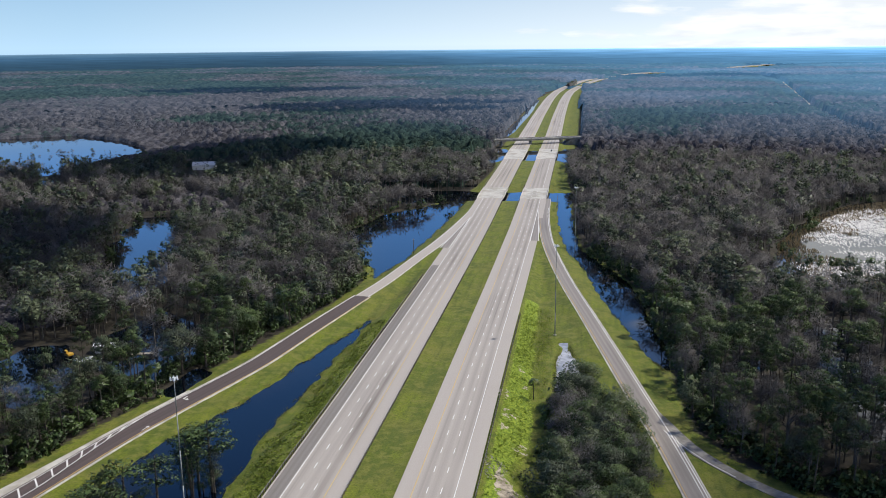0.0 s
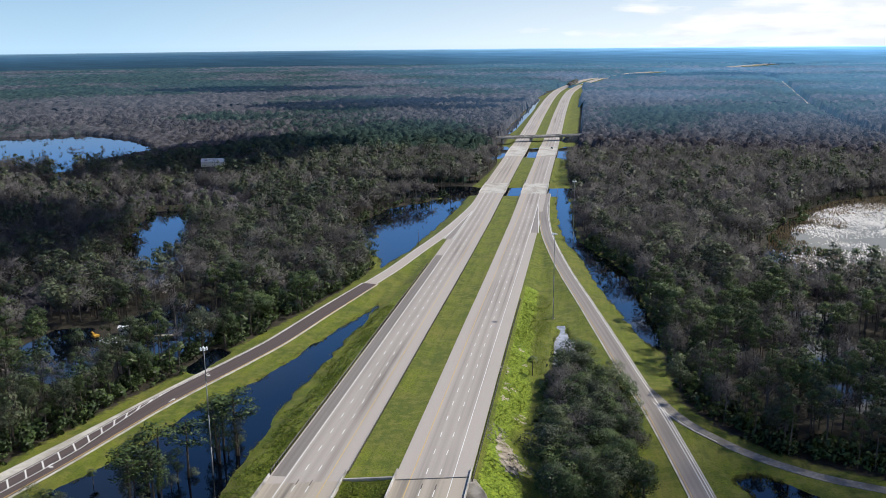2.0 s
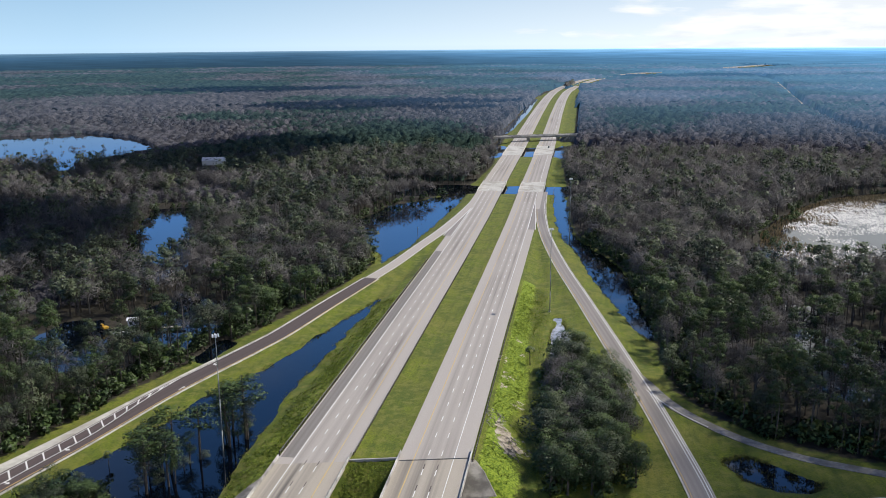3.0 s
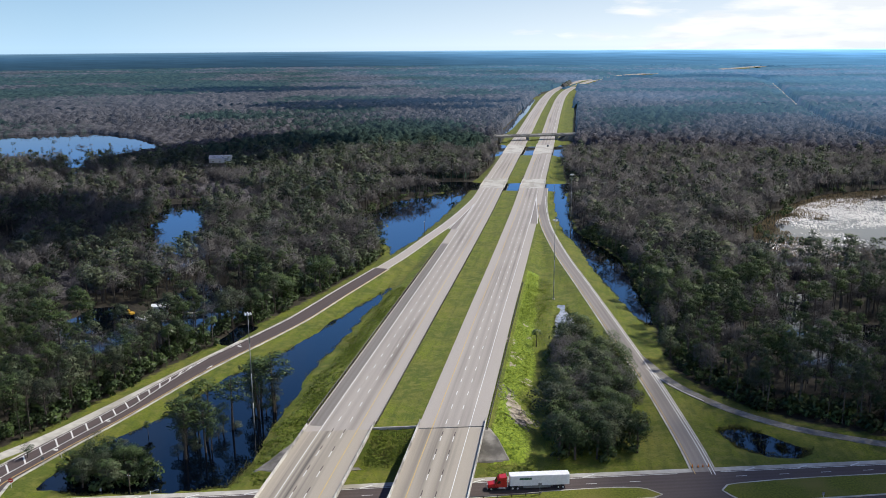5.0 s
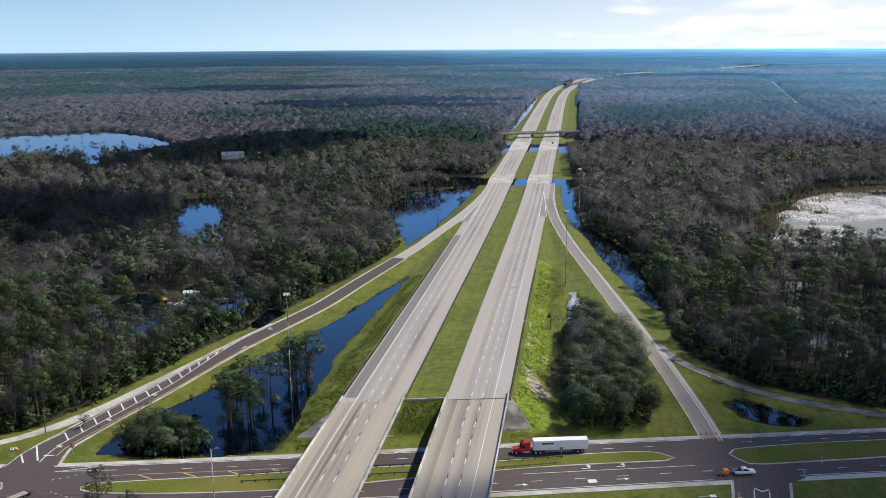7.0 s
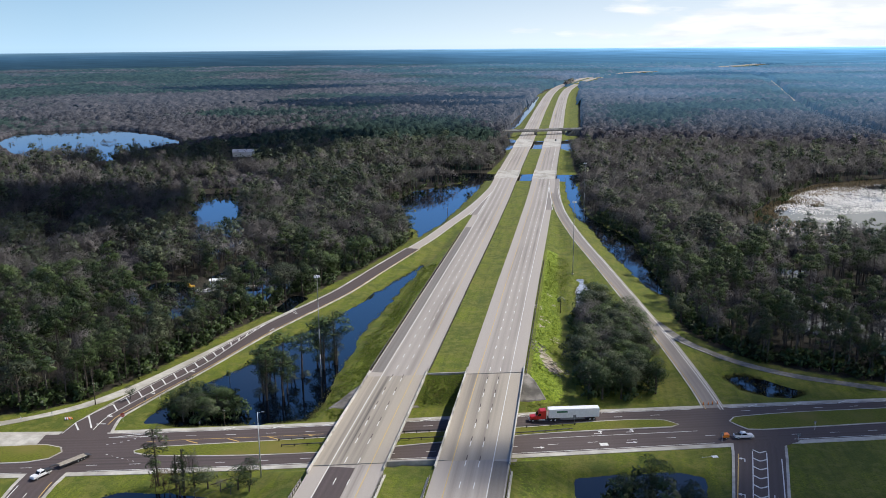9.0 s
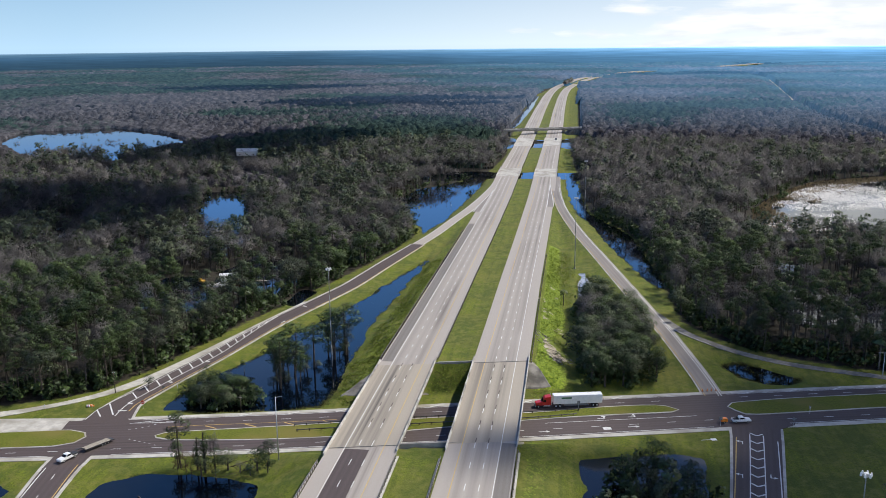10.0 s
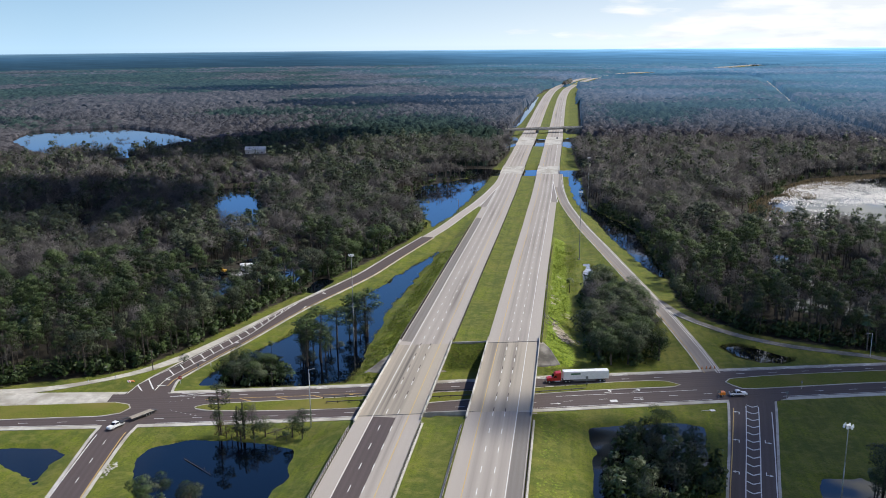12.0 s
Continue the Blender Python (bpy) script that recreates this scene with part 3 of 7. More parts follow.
def place(name, me, parent=None, m=None, label=""):
    ob = new(name, me)
    if parent:
        ob.parent = parent
    if m is not None:
        ob.matrix_basis = m
    if label:
        ob["label"] = label
    return ob


def part(name, bm, material, parent=None, label="", m=None, smooth=False):
    me = bpy.data.meshes.new(name)
    bm.normal_update()
    bm.to_mesh(me)
    bm.free()
    me.materials.append(material)
    if smooth:
        me.polygons.foreach_set("use_smooth", np.ones(len(me.polygons), bool))
    return place(name, me, parent, m, label)


def box(bm, x0, x1, y0, y1, z0, z1, bevel=0.0):
    r = bmesh.ops.create_cube(bm, size=1, matrix=Matrix.Translation(((x0 + x1) / 2, (y0 + y1) / 2, (z0 + z1) / 2)) @ Matrix.Diagonal((x1 - x0, y1 - y0, z1 - z0, 1)))
    if bevel:
        es = list({e for v in r["verts"] for e in v.link_edges})
        bmesh.ops.bevel(bm, geom=es, offset=bevel, segments=2, affect="EDGES")
    return bm


def tube(bm, a, b, ra, rb, n=8):
    a, b = Vector(a), Vector(b)
    m = Matrix.Translation((a + b) / 2) @ (b - a).to_track_quat("Z", "Y").to_matrix().to_4x4()
    bmesh.ops.create_cone(bm, cap_ends=True, segments=n, radius1=ra, radius2=rb, depth=(b - a).length, matrix=m)
    return bm


def thing(name, label, category, m=None, group="", kind=""):
    ob = tagged(new(name), label, category, group, kind)
    ob.empty_display_size = 0.3
    if m is not None:
        ob.matrix_basis = m
    return ob


class Run:
    """A road's line: dense centre points with height and half widths; strips can be laid along it."""

    def __init__(self, rows, step=5.0):
        q = spline([(r[0], r[1], r[2], r[3], r[4] if len(r) > 4 else r[3]) for r in rows], step)
        self.p, self.z, self.l, self.r = q[:, :2], q[:, 2], q[:, 3], q[:, 4]
        self.setup()

    def setup(self):
        d = np.gradient(self.p, axis=0)
        d /= np.linalg.norm(d, axis=1)[:, None]
        self.t, self.n = d, np.stack([d[:, 1], -d[:, 0]], 1)
        self.s = np.concatenate([[0], np.cumsum(np.linalg.norm(np.diff(self.p, axis=0), axis=1))])

    def at(self, s, off):
        f = [np.interp(s, self.s, v) for v in (self.p[:, 0], self.p[:, 1], self.z, self.n[:, 0], self.n[:, 1])]
        return np.stack([f[0] + off * f[3], f[1] + off * f[4], f[2]], -1)

    def surface(self, name, material, parent=None, lift=0.0, skirt=0.5, left=None, right=None, s0=None, s1=None, cols=5, label=""):
        s = self.s if s0 is None else np.unique(np.concatenate([[s0, s1], self.s[(self.s > s0) & (self.s < s1)]]))
        a = -np.interp(s, self.s, self.l) if left is None else np.full(len(s), left)
        b = np.interp(s, self.s, self.r) if right is None else np.full(len(s), right)
        vs, uv = [], []
        for k in range(cols):
            o = a + (b - a) * k / (cols - 1)
            v = self.at(s, o)
            v[:, 2] += lift
            vs.append(v)
            uv.append(np.stack([o, s], 1))
        down = np.array([0, 0, skirt])
        vs = [vs[0] - down, *vs, vs[-1] - down]
        uv = [uv[0], *uv, uv[-1]]
        v = np.stack(vs, 1).reshape(-1, 3)
        u = np.stack(uv, 1).reshape(-1, 2)
        f = grid_faces(len(s), len(vs))[:, [0, 1, 2, 3]]
        return place(name, mesh_of(name, v, f, material, uv=u), parent, label=label)

    def strip(self, name, material, parent, off, width, s0, s1, lift=0.02, thick=0.012, label=""):
        s = np.unique(np.concatenate([[s0, s1], self.s[(self.s > s0) & (self.s < s1)]]))
        vs = []
        for o, dz in ((off - width / 2, -thick), (off - width / 2, 0), (off + width / 2, 0), (off + width / 2, -thick)):
            v = self.at(s, o)
            v[:, 2] += lift + dz
            vs.append(v)
        return place(name, mesh_of(name, np.stack(vs, 1).reshape(-1, 3), grid_faces(len(s), 4), material), parent, label=label)


def prism(pts, z0, z1):
    """An upright prism over a plan outline."""
    bm = bmesh.new()
    lo = [bm.verts.new((x, y, z0)) for x, y in pts]
    hi = [bm.verts.new((x, y, z1)) for x, y in pts]
    n = len(pts)
    for k in range(n):
        bm.faces.new((lo[k], lo[(k + 1) % n], hi[(k + 1) % n], hi[k]))
    bm.faces.new(hi)
    bm.faces.new(lo[::-1])
    bmesh.ops.recalc_face_normals(bm, faces=bm.faces)
    return bm


# ---- ground and water ----
def axis(fine0, fine1, step, far0, far1):
    a = list(np.arange(fine0, fine1 + step, step))
    d = step
    while a[-1] < far1:
        d = min(d * 1.12, 120)
        a.append(min(far1, a[-1] + d))
    d = step
    while a[0] > far0:
        d = min(d * 1.12, 120)
        a.insert(0, max(far0, a[0] - d))
    return np.array(a)


gx, gy = np.meshgrid(axis(-150, 170, 2.0, -4800, 4800), axis(-60, 460, 2.2, -900, 4850))
gz, gclear, _ = ground_height(gx.ravel(), gy.ravel())
fx, fy = gx.ravel(), gy.ravel()
away = np.abs(fx - HX(fy))
rough_bank = np.clip((45 + 14 * (lattice(fx, fy, 13, 68) - 0.5) - away) / 9, 0, 1) * ((away > 27.5) & (fy > -80) & (fy < 290))
# growth tinted bright, most on the east bank for facing the sun
lush = np.clip(rough_bank * np.clip((gz - 0.4) / 0.8, 0, 1) * np.where(fx > 0, 1.0, 0.55) * np.where(fy < 30, 0.45, 1), 0, 1) * 0.75
# where the bank has slipped: one large scar above the bridge and small bare spots
SCAR = [(29.8, 125), (34.5, 122), (41, 112), (45, 103), (43, 96), (36, 95), (32, 104)]
sand = np.clip(inside(SCAR, fx, fy) / 3, 0, 1) * 0.78
for sx_, sy_, sr_ in ((30.2, 173, 4.5), (33.6, 158, 5.0), (34.6, 201, 3.5), (38.5, 136, 4.5), (33.0, 146, 3.5), (37.0, 185, 3.0)):
    sand = np.maximum(sand, np.clip(1.6 - np.hypot((fx - sx_) * 1.3, (fy - sy_) * 0.8) / sr_, 0, 1) * 0.60)
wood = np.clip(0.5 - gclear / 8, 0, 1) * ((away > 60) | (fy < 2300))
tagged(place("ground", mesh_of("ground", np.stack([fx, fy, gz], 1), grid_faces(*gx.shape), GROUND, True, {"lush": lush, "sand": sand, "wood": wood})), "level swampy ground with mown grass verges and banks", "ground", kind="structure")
wx, wy = np.meshgrid(np.linspace(-4800, 4800, 25), np.linspace(-900, 4850, 21))
tagged(place("water", mesh_of("water", np.stack([wx.ravel(), wy.ravel(), 0 * wx.ravel()], 1), grid_faces(*wx.shape), WATER)), "dark still flood water in ponds and ditches", "water", kind="structure")

# silty water, its colour also paled to paint the white sky it mirrors
MILKY = mat("silty_sky_water", (0.30, 0.29, 0.27), (0.46, 0.45, 0.42), 0.35, 0.12, (0.20, 0.20, 0.19), 0.15, spec=0.6)
bm = bmesh.new()
bm.faces.new([bm.verts.new((x, y, 0.012)) for x, y in [(44.0, 240.0), (56.0, 240.0), (61.0, 204.0), (61.0, 184.0), (45.0, 178.0)][::-1]])
tagged(part("puddle", bm, MILKY), "shallow silty puddle coloured pale for the bright sky it mirrors", "puddle", kind="structure")

# ---- highway ----
ys = np.concatenate([np.arange(-420, 700, 6.0), np.arange(700, 4600, 20.0)])


def carriageway_run(lo, hi):
    r = Run([(0, 0, 0, 1), (0, 1, 0, 1)])
    r.p = np.stack([HX(ys), ys], 1)
    r.z, r.l, r.r = HZ(ys), np.full(len(ys), -lo), np.full(len(ys), hi)
    r.setup()
    return r


def s_at(run, y):
    return float(np.interp(y, run.p[:, 1], run.s))


LANES = {"west": (-26.5, -6.7, (-21.8, -18.15, -14.5, -10.85)), "east": (6.6, 26.4, (10.85, 14.47, 18.13, 21.8))}
dash_me = black_me = None
for side, (lo, hi, ln) in LANES.items():
    run = carriageway_run(lo, hi)
    road = tagged(run.surface("road", CONCRETE_ROAD, left=lo, right=hi, skirt=0.6, cols=9), "pale concrete carriageway with three lanes and dark wheel tracks", "road", kind="structure")
    for k, off in enumerate(ln):
        if k in (0, 3):
            inner = (k == 3) == (side == "west")
            run.strip("edge_line", YELLOW if inner else WHITE, road, off, 0.20, s_at(run, -300), s_at(run, 1600), lift=0.022, label="solid yellow edge line" if inner else "solid white edge line")
        else:
            for y in np.arange(-121.06 if side == "west" else -118.98, 610, 12.192):
                s = s_at(run, y)
                if dash_me is None:
                    bm = box(bmesh.new(), -0.11, 0.11, -1.75, 1.75, -0.006, 0.006)
                    d = part("lane_dash", bm, WHITE, road)
                    dash_me = d.data
                else:
                    d = place("lane_dash", dash_me, road)
                x, yy, z = run.at(s, off)
                x2, y2, z2 = run.at(s + 1, off)
                turn = Euler((math.atan2(z2 - z, 1), 0, -math.atan2(x2 - x, y2 - yy))).to_matrix().to_4x4()
                d.matrix_basis = Matrix.Translation((x, yy, z + 0.026)) @ turn
                # on the bridges a black dash follows each white one
                if 14 < y < 84:
                    x, yy, z = run.at(s + 3.4, off)
                    if black_me is None:
                        d = part("contrast_dash", box(bmesh.new(), -0.13, 0.13, -1.5, 1.5, -0.006, 0.006), ASPHALT, road, "black contrast dash")
                        black_me = d.data
                    else:
                        d = place("contrast_dash", black_me, road, label="black contrast dash")
                    d.matrix_basis = Matrix.Translation((x, yy, z + 0.026)) @ turn
    # the outer shoulder of asphalt and the patched lanes before the bridge
    if side == "west":
        run.surface("shoulder", SHOULDER_ASPHALT, road, 0.012, 0.02, lo + 0.5, ln[0] - 0.35, s_at(run, 80), s_at(run, 349), 3, "dark asphalt hard shoulder")
        run.surface("patch", ASPHALT, road, 0.012, 0.02, ln[0] + 0.2, ln[2] - 0.1, s_at(run, -260), s_at(run, 8.7), 3, "dark asphalt resurfaced lanes")
    else:
        run.surface("patch", SHOULDER_ASPHALT, road, 0.012, 0.02, ln[3] + 0.25, hi - 0.4, s_at(run, -260), s_at(run, 17.5), 3, "dark asphalt hard shoulder")
    if side == "west":
        RUN_W = run
    else:
        RUN_E = run

# ---- crossroad and ramps ----
xs = np.arange(-320, 321, 8.0)
cross = Run([(0, 0, 0, 1), (0, 1, 0, 1)])
mid = (low_edge(xs) + high_edge(xs)) / 2
mid = np.convolve(np.pad(mid, 2, "reflect", reflect_type="odd"), np.ones(5) / 5, "valid")
cross.p = np.stack([xs, mid], 1)
cross.z = np.full(len(xs), XZ)
cross.l = cross.r = (high_edge(xs) - low_edge(xs)) / 2 * 0.975
cross.setup()
verge = Run([(0, 0, 0, 1), (0, 1, 0, 1)])
verge.p, verge.z, verge.l, verge.r = cross.p, cross.z - 0.03, cross.l + 2.3, cross.r + 2.3
verge.setup()
tagged(verge.surface("shoulder", PALE, skirt=0.3, cols=3), "pale concrete shoulders edging the crossroad", "shoulder", kind="structure")
CROSS = tagged(cross.surface("crossroad", ASPHALT, skirt=0.3, cols=9), "brownish black asphalt crossroad with two carriageways", "road", kind="structure")


def ramp(name, rows, material, label, edge=0.0, parent=None):
    r = Run(rows)
    if edge:
        e = Run([(x, y, z - 0.02, w + edge) for x, y, z, w in rows])
        tagged(e.surface("shoulder", PALE, skirt=0.3, cols=3), "pale worn shoulder along the ramp", "shoulder", kind="structure")
    ob = tagged(r.surface(name, material, skirt=0.35, cols=5), label, "road", kind="structure")
    return r, ob


NW, NW_OB = ramp("ramp_road", RAMP_NW, ASPHALT, "dark asphalt slip road with painted hatching", 0.9)
NW2, NW2_OB = ramp("ramp_road", RAMP_NW2, CONCRETE_ROAD, "pale concrete slip road leaving the highway")
NE, NE_OB = ramp("ramp_road", RAMP_NE, OLD_ASPHALT, "weathered brown asphalt slip road joining the highway", 0.5)
SE, SE_OB = ramp("ramp_road", RAMP_SE, ASPHALT, "dark asphalt slip road with white chevrons", 0.8)
SW, SW_OB = ramp("ramp_road", RAMP_SW, ASPHALT, "dark asphalt slip road leading to the highway", 1.0)
ramp("side_path", SIDE_PATH, PATH_PAVING, "worn grey service road curving along the trees")
ramp("side_path", PATH_NW, PALE, "pale gravelly turning lane beside the grass")

# ---- bridges ----
def skew_y(base, x):
    return base + SKEW * x


def bridge_of(lo, hi, label):
    br = thing("bridge", label, "bridge")
    x0, x1 = HX(50) + lo - 0.1, HX(50) + hi + 0.1
    z = float(HZ(55))
    s0, s1 = 13.0, 80.5

    def slab(bm, xa, xb, za, zb, ya=s0, yb=s1):
        vs = [bm.verts.new((x, skew_y(y, x), zz)) for zz in (za, zb) for x, y in ((xa, ya), (xb, ya), (xb, yb), (xa, yb))]
        for f in ((3, 2, 1, 0), (4, 5, 6, 7), (0, 1, 5, 4), (1, 2, 6, 5), (2, 3, 7, 6), (3, 0, 4, 7)):
            bm.faces.new([vs[k] for k in f])
        return bm

    part("slab", slab(bmesh.new(), x0, x1, z - 0.62, z - 0.42), GIRDER, br)
    yy = np.linspace(s0, s1, 24)
    xx = np.linspace(x0, x1, 9)
    X, Y = np.meshgrid(xx, yy)
    Y = Y + SKEW * X
    me = mesh_of("deck", np.stack([X.ravel(), Y.ravel(), HZ(Y.ravel()) + 0.008], 1), grid_faces(24, 9), BRIDGE_DECK, uv=np.stack([X.ravel(), Y.ravel()], 1))
    place("deck", me, br, label="stained concrete deck")
    for k in range(6):
        xg = x0 + 1.2 + k * (x1 - x0 - 2.4) / 5
        bm = slab(bmesh.new(), xg - 0.25, xg + 0.25, z - 1.6, z - 0.55)
        slab(bm, xg - 0.45, xg + 0.45, z - 1.85, z - 1.6)
        part("girder", bm, GIRDER, br)
    for xa, xb, s in ((x0, x0 + 0.42, 1), (x1 - 0.42, x1, -1)):
        bm = slab(bmesh.new(), xa, xb, z + 0.02, z + 0.34, s0 - 4, s1 + 4)
        slab(bm, xa + (0.0 if s > 0 else 0.16), xb - (0.16 if s > 0 else 0.0), z + 0.34, z + 0.84, s0 - 4, s1 + 4)
        part("parapet", bm, BARRIER, br, "pale weathered concrete parapet")
    for yb in (s0 + 0.6, s1 - 0.6):
        part("end_wall", slab(bmesh.new(), x0 + 0.1, x1 - 0.1, z - 4.2, z - 0.3, yb - 0.5, yb + 0.5), GIRDER, br)
        part("joint", slab(bmesh.new(), x0 + 0.45, x1 - 0.45, float(HZ(yb)) - 0.03, float(HZ(yb)) + 0.016, yb - 0.22, yb + 0.22), DARK_STEEL, br, "dark expansion joint")
    for base in (40.7,):
        bm = slab(bmesh.new(), x0 + 1, x1 - 1, z - 2.9, z - 1.85, base - 0.6, base + 0.6)
        part("pier_cap", bm, GIRDER, br)
        for k in range(4):
            xc = x0 + 2.2 + k * (x1 - x0 - 4.4) / 3
            part("column", tube(bmesh.new(), (xc, skew_y(base, xc), 0.7), (xc, skew_y(base, xc), z - 2.9), 0.5, 0.5, 14), GIRDER, br, smooth=True)
    # the mortar apron on the bank under each end and its sides
    for ya, yb, za, zb in ((s1 - 13.9, s1 - 0.7, 0.9, z - 1.5), (s0 + 12.3, s0 + 0.7, 1.0, z - 1.9)):
        bm = bmesh.new()
        for xa, xb in ((x0 - 1.0, x1 + 1.0),):
            vs = [bm.verts.new((x, skew_y(y, x), zz)) for x, y, zz in ((xa, ya, za), (xb, ya, za), (xb, yb, zb), (xa, yb, zb), (xa, ya, za - 0.6), (xb, ya, za - 0.6), (xb, yb, zb - 0.6), (xa, yb, zb - 0.6))]
            for f in ((0, 1, 2, 3), (7, 6, 5, 4), (0, 4, 5, 1), (1, 5, 6, 2), (2, 6, 7, 3), (3, 7, 4, 0)):
                bm.faces.new([vs[k] for k in f])
        bmesh.ops.recalc_face_normals(bm, faces=bm.faces)
        part("apron", bm, SLOPE, br, "grey mortar slope paving")
    return br


bridge_of(-26.5, -6.7, "concrete girder bridge carrying the highway over the crossroad")
bridge_of(6.6, 26.4, "concrete girder bridge carrying the highway over the crossroad")

# ---- trees ----
RNG = np.random.default_rng(7)


def leaf_tris(c, s, rng, stretch=None, width=0.22, face=None):
    n = len(c)
    a = rng.normal(size=(n, 3))
    if face is not None:
        # leaf sprays lie roughly along the crown's surface
        nn = face + rng.normal(size=(n, 3)) * 0.42
        nn /= np.linalg.norm(nn, axis=1)[:, None]
        a = np.cross(nn, a)
        a /= np.linalg.norm(a, axis=1)[:, None]
        b = np.cross(nn, a)
        s = (s * rng.uniform(0.7, 1.3, n))[:, None]
        return np.stack([c + a * s, c + b * s, c - (a + b) * s * 0.7], 1).reshape(-1, 3)
    a /= np.linalg.norm(a, axis=1)[:, None]
    b = np.cross(a, rng.normal(size=(n, 3)))
    b /= np.linalg.norm(b, axis=1)[:, None]
    if stretch is not None:
        a = stretch / np.linalg.norm(stretch, axis=1)[:, None]
        b = np.cross(a, rng.normal(size=(n, 3)))
        b /= np.linalg.norm(b, axis=1)[:, None]
        v = np.stack([c - a * s + b * s * width, c - a * s - b * s * width, c + a * s * 1.3], 1)
    else:
        s = (s * rng.uniform(0.7, 1.3, n))[:, None]
        v = np.stack([c + a * s, c + b * s, c - (a + b) * s * 0.7], 1)
    return v.reshape(-1, 3)


def soften(d, rng):
    """The way each spray faces: out from its clump, a little uneven; three alike for its corners."""
    d = d / np.linalg.norm(d, axis=1)[:, None] + rng.normal(size=d.shape) * 0.2
    return np.repeat(d / np.linalg.norm(d, axis=1)[:, None], 3, axis=0)


def tree_crown(kind, n, rng):
    """Loose triangles for one crown standing at the origin, and the way that they face."""
    if kind == "oak":
        k = 9
        lobes = rng.normal(size=(k, 3))
        lobes /= np.linalg.norm(lobes, axis=1)[:, None]
        lobes = lobes * np.array([2.8, 2.8, 3.4]) * rng.uniform(0.6, 1.1, (k, 1)) + np.array([0, 0, 7.6])
        d = rng.normal(size=(n, 3))
        d /= np.linalg.norm(d, axis=1)[:, None]
        d[:, 2] = np.abs(d[:, 2]) * np.where(rng.random(n) < 0.75, 1, -1)
        c = lobes[rng.integers(0, k, n)] + d * rng.uniform(0.75, 1.05, (n, 1)) * np.array([2.0, 2.0, 1.7])
        return leaf_tris(c, (0.62 if n > 300 else 0.58) * math.sqrt(190 / n / 1.2), rng, face=d), soften(d + (c - [0, 0, 6.5]) * 0.14, rng)
    if kind == "pine":
        k = 14
        a = rng.uniform(0, 6.28, k)
        z = rng.uniform(11.5, 19.3, k)
        r = rng.uniform(0.5, 1.0, k) * np.interp(z, [11.5, 14.5, 17.5, 19.4], [2.0, 2.9, 2.2, 0.4])
        lobes = np.stack([np.cos(a) * r, np.sin(a) * r, z], 1)
        d = rng.normal(size=(n, 3))
        d /= np.linalg.norm(d, axis=1)[:, None]
        c = lobes[rng.integers(0, k, n)] + d * rng.uniform(0.6, 1.0, (n, 1)) * np.array([1.5, 1.5, 0.85])
        return leaf_tris(c, (0.57 if n > 300 else 0.56) * math.sqrt(165 / n / 1.2), rng, face=d), soften(d + (c - [0, 0, 15]) * 0.16, rng)
    if kind == "palm":
        k = max(8, n // 8)
        out = []
        for j in range(k):
            a, e = rng.uniform(0, 6.28), rng.uniform(-0.5, 1.1)
            d = np.array([math.cos(a) * math.cos(e), math.sin(a) * math.cos(e), math.sin(e)])
            side = np.array([-math.sin(a), math.cos(a), 0])
            o = np.array([0, 0, 8.5])
            tip = o + d * 2.3 + np.array([0, 0, -0.5])
            for q in np.linspace(-1, 1, max(3, n // k)):
                t = o + d * 1.0
                out += [t, tip + side * q * 1.0 - np.array([0, 0, abs(q) * 0.5]) - d * abs(q) * 0.5, tip + side * (q + 0.3) * 1.0 - np.array([0, 0, abs(q) * 0.5]) - d * abs(q) * 0.5]
        v = np.array(out[: 3 * n])
        return v, soften(v.reshape(-1, 3, 3).mean(1) - [0, 0, 7.2], rng)
    # bare hardwood: fine twigs fanned out over a rounded crown
    d = rng.normal(size=(n, 3))
    d /= np.linalg.norm(d, axis=1)[:, None]
    d[:, 2] = np.abs(d[:, 2]) * 0.9 + 0.1
    r = rng.uniform(0.45, 1.0, (n, 1)) ** 0.6
    lump = 1 + 0.25 * np.sin(d[:, :1] * 5 + rng.uniform(0, 6)) * np.cos(d[:, 1:2] * 5)
    c = np.array([0, 0, 5.6]) + d * r * lump * np.array([4.2, 4.2, 6.2])
    if n < 100:
        return leaf_tris(c, 0.62 * math.sqrt(150 / n), rng, face=d), soften(d, rng)
    return leaf_tris(c, 0.95 * math.sqrt(150 / n), rng, d + rng.normal(size=(n, 3)) * 0.6, 0.13), soften(d, rng)


TRUNK_TOP = {"brown": 8.0, "oak": 8.5, "pine": 19.0, "palm": 8.5, "bare": 9.5}
TRUNK_R = {"brown": 0.2, "oak": 0.32, "pine": 0.22, "palm": 0.2, "bare": 0.26}
DEAD_LEAF = mat("withered_leaves", (0.060, 0.036, 0.024), (0.135, 0.086, 0.056), 1.2, 0.9, tint="tint", sheer=0.15, spec=0.1)
LEAF = {"brown": DEAD_LEAF, "oak": LEAF_OAK, "pine": LEAF_PINE, "palm": LEAF_PALM, "bare": TWIGS}
WOOD = {"brown": BARK, "oak": BARK, "pine": BARK, "palm": PALE_BARK, "bare": PALE_BARK}
KINDS = ("bare", "oak", "pine", "palm")


